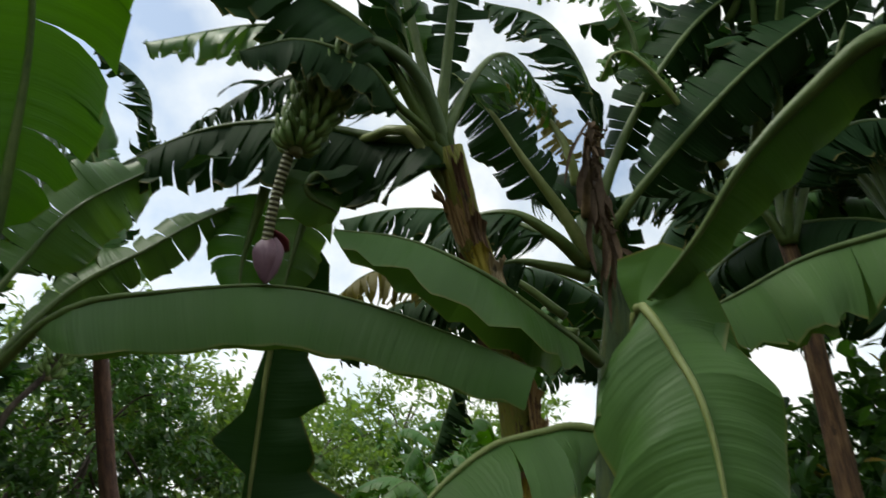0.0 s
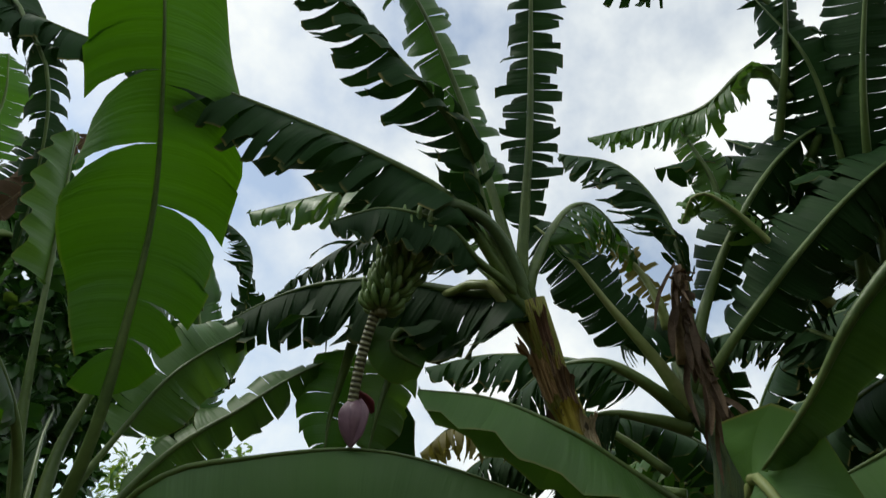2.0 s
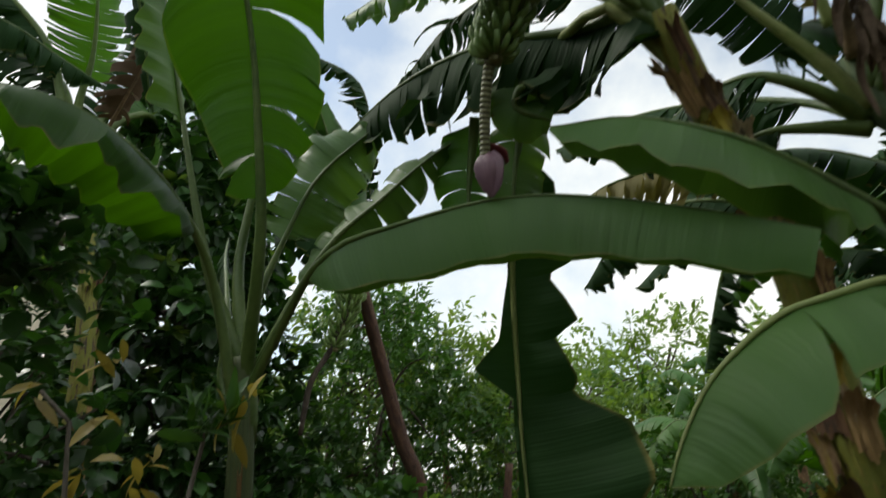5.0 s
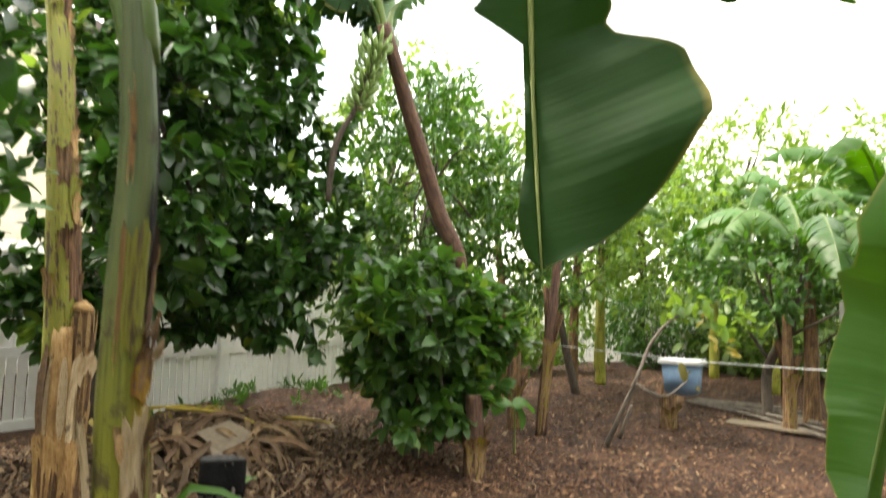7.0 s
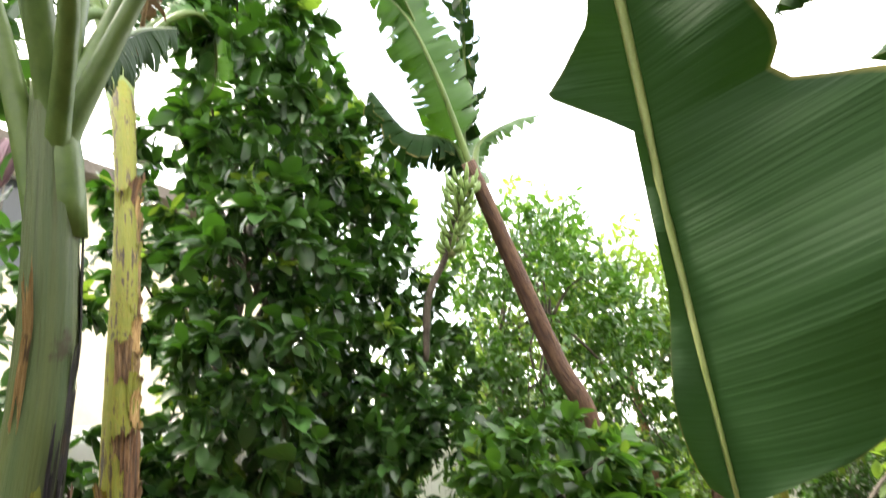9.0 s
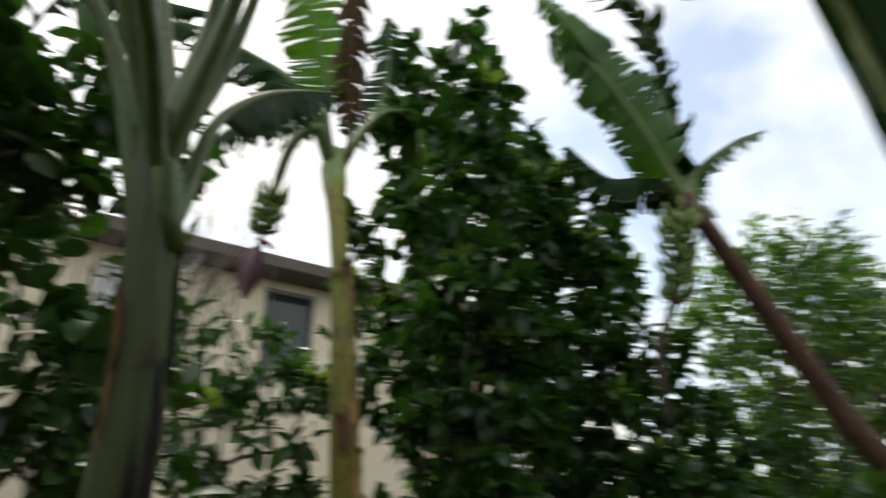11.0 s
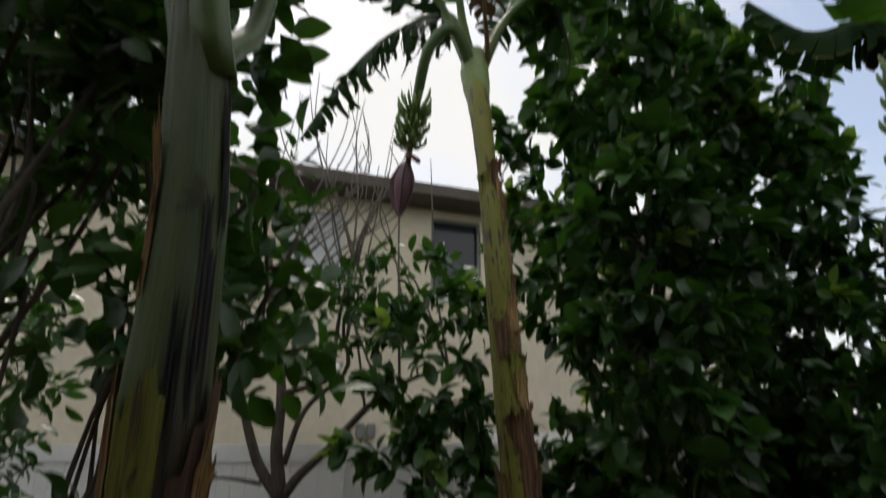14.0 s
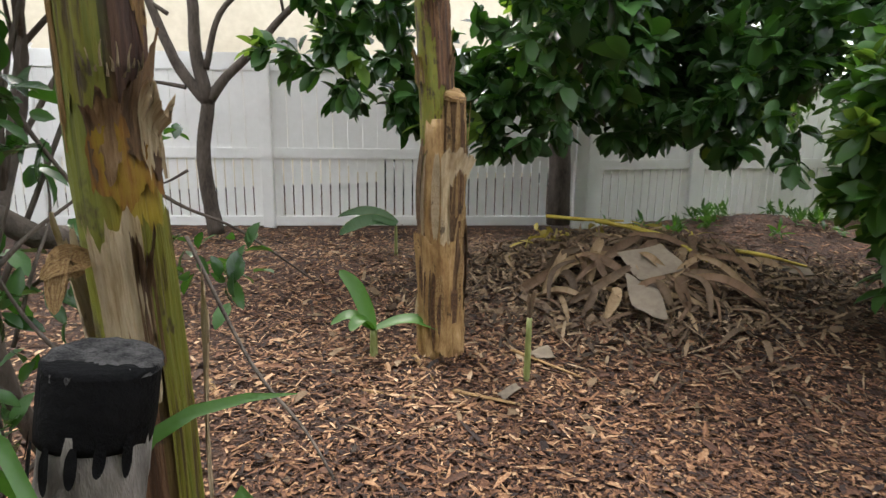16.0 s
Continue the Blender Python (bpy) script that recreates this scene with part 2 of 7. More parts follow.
rs.l.new(rs_sin.outputs["Value"], rs_lvl.inputs["Value"])
rs.color(rs.mix(0.2, rs.ramp(rs_lvl.outputs["Result"], [(0.15, (0.035, 0.03, 0.012)), (0.5, (0.17, 0.18, 0.08)), (0.85, (0.26, 0.26, 0.13))]), rs.ramp(rs.noise(rs.coords("Object"), 30), [(0.2, (0.05, 0.04, 0.02)), (0.8, (0.2, 0.2, 0.08))])))
rs.rough(0.6)
rs.bump(rs_lvl.outputs["Result"], 0.8, 0.006)
STALK_RING = rs.m
BARK = plain("bark", (0.045, 0.035, 0.028), (0.13, 0.105, 0.085), 9, 0.85, 0.7, 0.3, "Object", (1, 1, 0.3))
BARK_GREY = plain("grey bark", (0.1, 0.085, 0.07), (0.22, 0.19, 0.16), 9, 0.85, 0.6, 0.3, "Object", (1, 1, 0.35))
LOG = plain("weathered log", (0.045, 0.038, 0.032), (0.26, 0.23, 0.2), 9, 0.85, 0.9, 0.3, "Object", (1, 1, 0.3))
CHAR = plain("black cut wood", (0.0015, 0.0015, 0.002), (0.008, 0.0078, 0.008), 16, 0.75, 0.3, 0.12)
CUT_GREY = plain("scuffed cut face", (0.001, 0.001, 0.002), (0.11, 0.105, 0.1), 70, 0.8, 0.6, 0.2)
VINYL = plain("white vinyl", (0.8, 0.79, 0.76), (0.87, 0.865, 0.84), 2.0, 0.38, 0.03)
STUCCO = plain("cream stucco", (0.6, 0.53, 0.4), (0.72, 0.65, 0.51), 1.4, 0.85, 0.25)
EAVE = plain("brown eave", (0.07, 0.055, 0.045), (0.12, 0.1, 0.085), 3, 0.7, 0.1)
ROOF = plain("roof tile", (0.1, 0.08, 0.07), (0.2, 0.165, 0.14), 4, 0.8, 0.4)
TRIM = plain("white trim", (0.6, 0.6, 0.6), (0.75, 0.75, 0.74), 3, 0.5, 0.03)
CARD = plain("weathered cardboard", (0.13, 0.1, 0.07), (0.21, 0.17, 0.12), 5, 0.9, 0.15)
BLUE = plain("blue plastic", (0.11, 0.2, 0.33), (0.2, 0.31, 0.45), 9, 0.45, 0.1)
WHITE_P = plain("white plastic", (0.6, 0.62, 0.64), (0.74, 0.75, 0.76), 5, 0.45, 0.05)
ROPE = plain("pale cord", (0.35, 0.37, 0.36), (0.5, 0.52, 0.5), 20, 0.7, 0.1)
GREY_BOX = plain("grey utility box", (0.16, 0.16, 0.15), (0.25, 0.25, 0.24), 6, 0.6, 0.1)
SUCKER = plain("sucker stem", (0.16, 0.2, 0.05), (0.3, 0.3, 0.12), 9, 0.55, 0.25, 0.5, "Object", (1, 1, 0.3))

glass = Mat("window glass")
glass.p.inputs["Base Color"].default_value = (0.03, 0.035, 0.04, 1)
glass.rough(0.06)
GLASS = glass.m
curtain = plain("window blind", (0.5, 0.52, 0.54), (0.62, 0.63, 0.64), 3, 0.6, 0.05)


def leaf_material(name, low, high, thru, amount=0.28, rough=0.36):
    """Small tree leaves: every leaf its own shade, glossy upper side."""
    m = Mat(name)
    geo = m.node("NewGeometry")
    rnd = geo.outputs["Random Per Island"]
    big = m.noise(m.coords("Object"), 1.1, 3)
    col = m.ramp(m.mix(0.35, rnd, big), [(0.2, low), (0.62, high), (0.97, [min(1, c * 1.9) for c in high])])
    m.color(col)
    m.rough(m.scaled(rnd, rough - 0.08, rough + 0.16))
    m.p.inputs["Specular IOR Level"].default_value = 0.5
    m.bump(m.noise(m.coords("Object"), 45, 2), 0.12, 0.01)
    m.thin(m.mix(m.scaled(rnd, 0, 1), thru, [min(1, c * 1.4) for c in thru]), amount)
    return m.m


LEAF_DARK = leaf_material("dark glossy leaf", (0.015, 0.042, 0.012), (0.036, 0.09, 0.021), (0.055, 0.17, 0.012), 0.2, 0.3)
LEAF_MID = leaf_material("green leaf", (0.022, 0.06, 0.012), (0.042, 0.105, 0.02), (0.1, 0.25, 0.02), 0.28)
LEAF_LIGHT = leaf_material("light green leaf", (0.05, 0.11, 0.018), (0.1, 0.175, 0.032), (0.25, 0.4, 0.04), 0.36, 0.42)
LEAF_FAR = leaf_material("far leaf", (0.045, 0.09, 0.022), (0.09, 0.14, 0.04), (0.2, 0.3, 0.05), 0.3, 0.5)
LEAF_YELLOW = leaf_material("yellowing leaf", (0.16, 0.12, 0.02), (0.32, 0.25, 0.045), (0.45, 0.36, 0.05), 0.3, 0.5)

g = Mat("mulched soil")
ga = g.noise(g.coords("Object"), 1.3, 6, 0.6)
gb = g.noise(g.coords("Object"), 26, 6, 0.7)
gc = g.ramp(g.mix(0.6, ga, gb), [(0.15, (0.022, 0.01, 0.006)), (0.45, (0.05, 0.023, 0.013)), (0.7, (0.11, 0.052, 0.027)), (0.92, (0.2, 0.1, 0.055))])
g.color(gc)
g.rough(0.92)
g.bump(gb, 0.9, 0.03)
SOIL = g.m

c = Mat("mulch chip")
cg = c.node("NewGeometry")
c.color(c.ramp(c.mix(0.25, cg.outputs["Random Per Island"], c.noise(c.coords("Object"), 60, 3)),
               [(0.2, (0.018, 0.008, 0.005)), (0.42, (0.065, 0.027, 0.013)), (0.6, (0.14, 0.062, 0.03)), (0.78, (0.25, 0.125, 0.058)), (0.93, (0.42, 0.27, 0.15))]))
c.rough(0.88)
c.bump(c.noise(c.coords("Object"), 120, 2), 0.3, 0.005)
CHIP = c.m
d = Mat("dry leaf litter")
dg = d.node("NewGeometry")
d.color(d.ramp(d.mix(0.25, dg.outputs["Random Per Island"], d.noise(d.coords("Object"), 14, 4)),
               [(0.1, (0.02, 0.013, 0.008)), (0.4, (0.075, 0.045, 0.024)), (0.7, (0.17, 0.11, 0.058)), (0.95, (0.36, 0.26, 0.16))]))
d.rough(0.85)
d.bump(d.noise(d.coords("Object"), 50, 4), 0.5, 0.01)
LITTER = d.m


# ---- builders ----
def origin(ob):
    """World place of an object whose parents are only moved, never turned."""
    o = Vector(ob.location)
    while ob.parent:
        ob = ob.parent
        o += ob.location
    return o


def thing(name, at, label, category, group="", kind=""):
    ob = new(name)
    ob.location, ob.empty_display_size = at, 0.1
    return tagged(ob, label, category, group, kind)


def solid(name, verts, faces, mat, parent=None, label="", uvs=None, smooth=True):
    """A mesh object from world places, under its parent."""
    v = np.asarray(verts, float)
    if parent:
        v = v - np.array(origin(parent))
    me = bpy.data.meshes.new(name)
    me.from_pydata(v.tolist(), [], faces)
    if uvs is not None:
        layer = me.uv_layers.new(name="UVMap")
        idx = np.empty(len(me.loops), int)
        me.loops.foreach_get("vertex_index", idx)
        layer.data.foreach_set("uv", np.asarray(uvs, float)[idx].ravel())
    if smooth:
        me.polygons.foreach_set("use_smooth", [True] * len(me.polygons))
    me.materials.append(mat)
    ob = new(name, me)
    ob.parent = parent
    if label:
        ob["label"] = label
    return ob


def part(name, bm, mat, parent=None, label="", smooth=False):
    """Links a bmesh in world places as one mesh object under a thing or a part."""
    if parent:
        bmesh.ops.translate(bm, verts=bm.verts, vec=-origin(parent))
    me = bpy.data.meshes.new(name)
    bm.to_mesh(me)
    bm.free()
    if smooth:
        me.polygons.foreach_set("use_smooth", [True] * len(me.polygons))
    me.materials.append(mat)
    ob = new(name, me)
    ob.parent = parent
    if label:
        ob["label"] = label
    return ob


def box_bm(lo, hi, bevel=0.0, bm=None):
    bm = bm or bmesh.new()
    size = [b - a for a, b in zip(lo, hi)]
    m = Matrix.LocRotScale([(a + b) / 2 for a, b in zip(lo, hi)], None, size)
    made = bmesh.ops.create_cube(bm, size=1, matrix=m)["verts"]
    if bevel:
        edges = {e for v in made for e in v.link_edges}
        bmesh.ops.bevel(bm, geom=list(edges), offset=bevel, segments=2, affect="EDGES")
    return bm


def curve(points, n):
    """n + 1 places on a smooth curve through the points, evenly spaced."""
    p = np.array(points, float)
    if len(p) == 2:
        return np.linspace(p[0], p[1], n + 1)
    q = np.vstack([2 * p[0] - p[1], p, 2 * p[-1] - p[-2]])
    out = []
    for i in range(len(p) - 1):
        a, b, c_, d_ = q[i : i + 4]
        t = np.linspace(0, 1, 24, endpoint=False)[:, None]
        out.append(0.5 * (2 * b + (c_ - a) * t + (2 * a - 5 * b + 4 * c_ - d_) * t**2 + (3 * b - a - 3 * c_ + d_) * t**3))
    fine = np.vstack(out + [p[-1:]])
    s = np.r_[0, np.cumsum(np.linalg.norm(np.diff(fine, axis=0), axis=1))]
    want = np.linspace(0, s[-1], n + 1)
    return np.stack([np.interp(want, s, fine[:, k]) for k in range(3)], 1)


def unit(v):
    return v / (np.linalg.norm(v, axis=-1, keepdims=True) + 1e-9)


def tube_np(points, radii, sides=10, n=None, wobble=0.0, seed=0, cap=True, flat=1.0):
    """Vertices, faces and UVs of a tube; radii are spread evenly along it."""
    n = n or max(6, 4 * len(points))
    c_ = curve(points, n)
    t = unit(np.gradient(c_, axis=0))
    ref = np.array([0.0, 0, 1]) if abs(t[0, 2]) < 0.8 else np.array([1.0, 0, 0])
    u = unit(np.cross(t, ref))
    w = np.cross(t, u)
    r = np.interp(np.linspace(0, 1, n + 1), np.linspace(0, 1, len(radii)), radii)
    rng = np.random.default_rng(seed)
    a = np.arange(sides) / sides * 2 * np.pi
    lump = 1 + wobble * np.repeat(rng.normal(size=(1, sides)), n + 1, 0) + wobble * 0.6 * rng.normal(size=(n + 1, sides))
    v = c_[:, None] + (r[:, None] * lump)[..., None] * (np.cos(a)[None, :, None] * u[:, None] + flat * np.sin(a)[None, :, None] * w[:, None])
    length = np.r_[0, np.cumsum(np.linalg.norm(np.diff(c_, axis=0), axis=1))]
    uv = np.stack([np.broadcast_to(np.abs(np.arange(sides) / sides * 2 - 1) * 0.3, (n + 1, sides)), np.broadcast_to(length[:, None], (n + 1, sides))], -1)
    faces = [(i * sides + j, i * sides + (j + 1) % sides, (i + 1) * sides + (j + 1) % sides, (i + 1) * sides + j) for i in range(n) for j in range(sides)]
    v, uv = v.reshape(-1, 3), uv.reshape(-1, 2)
    if cap:
        k = len(v)
        v = np.vstack([v, c_[0], c_[-1]])
        uv = np.vstack([uv, [0, 0], [0.1, length[-1]]])
        faces += [(k, (j + 1) % sides, j) for j in range(sides)]
        faces += [(k + 1, n * sides + j, n * sides + (j + 1) % sides) for j in range(sides)]
    return v, faces, uv


def tube(name, points, radii, mat, parent=None, label="", **more):
    v, f, uv = tube_np(points, radii, **more)
    return solid(name, v, f, mat, parent, label, uv)


def leaf(plant, points, width, mat=None, stalk=0.18, fold=25.0, fold_end=None, torn=0.0, strips=26, face=(0, 0, 1), rib=0.016, ribmat=None,
         seed=0, label="", droop=0.0, tip=0.12, base=0.06, wave=0.02, sides=(1, 1), curl=0.25, end=1.0, petiole=1.9, under=False,
         ruffle=7.0, lobes=0.0, sweep=0.18, folds=None, widths=None):
    """A banana leaf: stalk and midrib along the points, two half blades of strips that hang from it.
    width: of each half; fold: degrees by which the halves hang below the face; torn: 0 whole to 1 shredded; end: width kept at a broken end.
    lobes: share of strips parted by an open slit; sweep: how far the veins lean to the tip; folds and widths: own values for each half."""
    rng = np.random.default_rng(seed + 17)
    mat, ribmat = mat or BLADE, ribmat or RIB
    n = 60
    c_ = curve(points, n)
    t = unit(np.gradient(c_, axis=0))
    nrm = np.array(face, float)
    side = unit(np.cross(t, nrm))
    up = np.cross(side, t)
    length = np.r_[0, np.cumsum(np.linalg.norm(np.diff(c_, axis=0), axis=1))]
    whole = length[-1]
    fold_end = fold if fold_end is None else fold_end

    def at(s):
        x = np.clip(s, 0, 1) * n
        i = np.minimum(int(x), n - 1)
        k = x - i
        return (c_[i] * (1 - k) + c_[i + 1] * k), unit(t[i] * (1 - k) + t[i + 1] * k), unit(side[i] * (1 - k) + side[i + 1] * k), unit(up[i] * (1 - k) + up[i + 1] * k)

    verts, faces, uvs = [], [], []
    cols = 5
    for half, (sgn, wide) in enumerate(((-1, sides[0]), (1, sides[1]))):
        if not wide:
            continue
        fold_a, fold_b = (folds[half], folds[half]) if folds else (fold, fold_end)
        cuts = np.linspace(0, 1, strips + 1) + np.r_[0, rng.uniform(-0.42, 0.42, strips - 1) / strips, 0]
        phase = rng.uniform(0, 6.3)
        for k in range(strips):
            a, b = cuts[k], cuts[k + 1]
            slit_a = rng.random() < torn
            slit_b = rng.random() < torn
            gap_a, gap_b = (rng.uniform(*((0.2, 0.5) if torn < 0.3 else (0.05, 0.3))) if s else 0.0 for s in (slit_a, slit_b))
            drop = rng.normal(0, 16) * torn
            short = 1 - rng.uniform(0, 0.28) * torn * (rng.random() < 0.6) - (rng.uniform(0.05, 0.3) if torn < 0.3 and rng.random() < torn * 0.8 else 0)
            hang = torn * rng.uniform(0, 0.75)
            vein = sweep + torn * rng.uniform(-0.14, 0.22)
            if lobes and k < strips - 1 and rng.random() < lobes:
                gap_b = rng.uniform(0.15, 0.4)
                short *= rng.uniform(0.88, 1.0)
            rows = 3
            base_i = len(verts)
            for r in range(rows):
                q = a + (b - a) * r / (rows - 1)
                s = stalk + (1 - stalk) * q
                grow = min(1.0, (q / base) ** 0.55) if q < base else 1.0
                shrink = max(1 - end if end < 1 else 0.0, math.sqrt(max(0, 1 - ((q - (1 - tip * 3)) / (tip * 3)) ** 2))) if q > 1 - tip * 3 else 1.0
                w = width * wide * (0.78 + 0.22 * math.sin(math.pi * min(1, q * 1.15))) * grow * max(shrink, 0.02) * short
                if widths:
                    w *= float(np.interp(q, *widths[half]))
                o, tt, ss, uu = at(s)
                ang = radians(fold_a + (fold_b - fold_a) * q + drop + ruffle * math.sin(phase + q * 17) * (1 - torn))
                for j in range(cols):
                    f = j / (cols - 1)
                    bend = ang + (curl + hang) * f * f + radians(droop) * f
                    out_dir = ss * sgn * math.cos(bend) - uu * math.sin(bend)
                    shift = (gap_a * (1 - r / 2) - gap_b * (r / 2)) * f * f * (b - a) * (1 - stalk) * whole * 1.5
                    ripple = wave * math.sin(phase * 2 + q * 40) * f * f
                    lean = vein * w * f * f
                    verts.append(o + out_dir * (w * f) + tt * (shift + lean) + uu * ripple)
                    uvs.append((s * whole + 0.3 * lean, f))
            for r in range(rows - 1):
                for j in range(cols - 1):
                    i0 = base_i + r * cols + j
                    quad = (i0, i0 + 1, i0 + cols + 1, i0 + cols)
                    faces.append(quad if sgn > 0 else quad[::-1])
    ob = solid("leaf", verts, faces, mat, plant, label, uvs)
    if rib:
        c2 = c_ + up * rib * (0.5 if under else -0.35)
        tube("midrib", c2[:: 4], [rib * petiole, rib * (0.4 + 0.55 * petiole), rib * 1.0, rib * 0.62, rib * 0.22], ribmat, ob, sides=7, n=30)
    return ob


def blade_strip(parent, points, width, mat, face=(0, 0, 1), label="", bend=0.2):
    """A narrow folded leaf along the points."""
    n = 22
    c0 = curve(points, n)
    t = unit(np.gradient(c0, axis=0))
    s = unit(np.cross(t, np.array(face, float)))
    u = np.cross(s, t)
    w = width * np.minimum(1, np.sin(np.linspace(0.12, math.pi, n + 1)) ** 0.5 + 0.05)
    v = np.concatenate([c0 - s * w[:, None] / 2 + u * w[:, None] * bend, c0, c0 + s * w[:, None] / 2 + u * w[:, None] * bend])
    m = n + 1
    f = [(i, i + 1, m + i + 1, m + i) for i in range(n)] + [(m + i, m + i + 1, 2 * m + i + 1, 2 * m + i) for i in range(n)]
    return solid("leaf", v, f, mat, parent, label, np.stack([np.tile(np.linspace(0, 1, m), 3), np.repeat([1, 0, 1], m)], 1))


def foliage(name, centers, mat, parent, seed, per=12, length=0.14, width=0.4, spread=0.1, outward=None, droop=0.4, label="", curl=0.25):
    """Many small leaves in tufts at the centers: each a bent blade of six faces."""
    rng = np.random.default_rng(seed)
    centers = np.asarray(centers, float)
    m = len(centers) * per
    pos = np.repeat(centers, per, 0)
    main = np.repeat(unit(outward if outward is not None else rng.normal(size=centers.shape)), per, 0)
    way = unit(main * 0.55 + rng.normal(size=(m, 3)) * 0.75 - np.array([0, 0, droop * 0.5]))
    pos = pos + main * rng.uniform(-0.5, 0.5, (m, 1)) * spread + rng.normal(size=(m, 3)) * spread * 0.35
    face = unit(np.array([0, 0, 1.0]) + rng.normal(size=(m, 3)) * 0.5)
    s = unit(np.cross(way, face))
    u = np.cross(s, way)
    ln = length * rng.uniform(0.6, 1.25, (m, 1))
    wd = ln * width * rng.uniform(0.8, 1.15, (m, 1)) * 0.5
    rowsets = [(0.0, 0.0, 0.0), (0.3, 0.85, 0.02), (0.62, 0.95, -0.02), (0.86, 0.55, -0.08), (1.0, 0.0, -0.14)]
    vs = []
    for x, w, z in rowsets:
        mid = pos + way * ln * x + u * ln * z * curl * 4
        if w:
            vs += [mid - s * wd * w + u * wd * 0.35 * w, mid, mid + s * wd * w + u * wd * 0.35 * w]
        else:
            vs += [mid]
    v = np.stack(vs, 1)
    k = v.shape[1]
    tmpl = [(0, 2, 1), (0, 3, 2), (1, 2, 5, 4), (2, 3, 6, 5), (4, 5, 8, 7), (5, 6, 9, 8), (7, 8, 10), (8, 9, 10)]
    tri = []
    for q in tmpl:
        tri += [q] if len(q) == 3 else [(q[0], q[1], q[2]), (q[0], q[2], q[3])]
    tri = np.array(tri)
    f = (np.arange(m)[:, None, None] * k + tri[None]).reshape(-1, 3)
    verts = v.reshape(-1, 3) - (np.array(origin(parent)) if parent else 0)
    me = bpy.data.meshes.new(name)
    me.vertices.add(len(verts))
    me.vertices.foreach_set("co", verts.ravel())
    me.loops.add(f.size)
    me.loops.foreach_set("vertex_index", f.ravel())
    me.polygons.add(len(f))
    me.polygons.foreach_set("loop_start", np.arange(len(f)) * 3)
    me.polygons.foreach_set("use_smooth", np.ones(len(f), bool))
    me.update(calc_edges=True)
    me.materials.append(mat)
    ob = new(name, me)
    ob.parent = parent
    if label:
        ob["label"] = label
    return ob


def tufts(blobs, count, seed, shell=0.45):
    """Tuft places and outward ways in a union of ellipsoids, uneven and thicker near the skin. blobs: (x, y, z, rx, ry, rz)."""
    rng = np.random.default_rng(seed)
    blobs = np.array(blobs, float)
    vol = np.prod(blobs[:, 3:], 1) ** 0.8
    pick = rng.choice(len(blobs), count, p=vol / vol.sum())
    way = unit(rng.normal(size=(count, 3)))
    rad = rng.uniform(shell, 1.0, count) ** 0.6
    lump = 1 + 0.22 * np.sin(way[:, 0] * 5 + pick) * np.cos(way[:, 2] * 6 + pick * 2)
    p = blobs[pick, :3] + way * blobs[pick, 3:] * (rad * lump)[:, None]
    return p, way


def tree(name, base, blobs, count, mat, seed, label, trunk_r=0.07, bark=None, per=12, length=0.14, width=0.42, limbs=10, trunk_top=None, extra=None, floor=0.25, group="", category="tree", shell=0.45, whorl=False):
    """A tree or bush: tapered trunk, limbs into the crown, and a crown of many leaves with an uneven outline."""
    bark = bark or BARK
    rng = np.random.default_rng(seed)
    th = thing(name, base, label, category, group)
    p, way = tufts(blobs, count, seed, shell)
    keep = p[:, 2] > floor
    p, way = p[keep], way[keep]
    top = np.array(trunk_top if trunk_top is not None else np.array(blobs[0][:3]) + (0, 0, 0.3 * blobs[0][5]))
    b = np.array(base, float)
    bend = rng.normal(size=(2, 3)) * 0.08 * np.linalg.norm(top - b) * [1, 1, 0.2]
    line = [b - (0, 0, 0.05), b * 0.66 + top * 0.34 + bend[0], b * 0.33 + top * 0.67 + bend[1], top]
    tube("trunk", line, [trunk_r * 1.25, trunk_r, trunk_r * 0.75, trunk_r * 0.3], bark, th, sides=10, n=16, wobble=0.05, seed=seed)
    axis = curve(line, 20)
    for k in range(limbs):
        goal = p[rng.integers(len(p))]
        start = axis[min(20, int(6 + 14 * rng.random()))]
        mid = (start + goal) / 2 + rng.normal(size=3) * 0.08 * np.linalg.norm(goal - start) + (0, 0, 0.1)
        tube("limb", [start, mid, goal], [trunk_r * 0.42, trunk_r * 0.26, 0.006], bark, th, sides=6, n=10, wobble=0.05, seed=seed + k)
    foliage("crown", p, mat, th, seed, per, length, width, 0.22 * length if whorl else 0.8 * length + 0.03, way)
    if extra:
        emat, share, elen = extra
        sel = rng.random(len(p)) < share
        if sel.any():
            grown = foliage("new_growth", p[sel] + way[sel] * 0.08, emat, th, seed + 5, 9, elen, width, 0.04, way[sel] + (0, 0, 0.6), -0.3)
            grown["kind"] = "stuff"
    return th


# ---- ground ----
def ground_height(x, y):
    """Nearly level, falling a little to the fence; a low heap of garden waste before it."""
    x, y = np.asarray(x, float), np.asarray(y, float)
    heap = 0.3 * np.exp(-(((x - 1.5) / 0.95) ** 2 + ((y - 4.35) / 0.8) ** 2))
    heap += 0.22 * np.exp(-(((x - 3.6) / 1.1) ** 2 + ((y - 6.4) / 0.7) ** 2))
    fall = 0.13 * np.clip((y - 4.6) / 2.2, 0, 1) ** 2 * (3 - 2 * np.clip((y - 4.6) / 2.2, 0, 1))
    return heap - fall + 0.015 * np.sin(x * 2.1 + y) + 0.015 * np.sin(y * 2.7 - x * 0.6)


def sheet_axis(lo, hi, step):
    far = [40, 90, 200, 500, 1200]
    return np.r_[[-f for f in far[::-1]], np.arange(lo, hi + 1e-6, step), far]


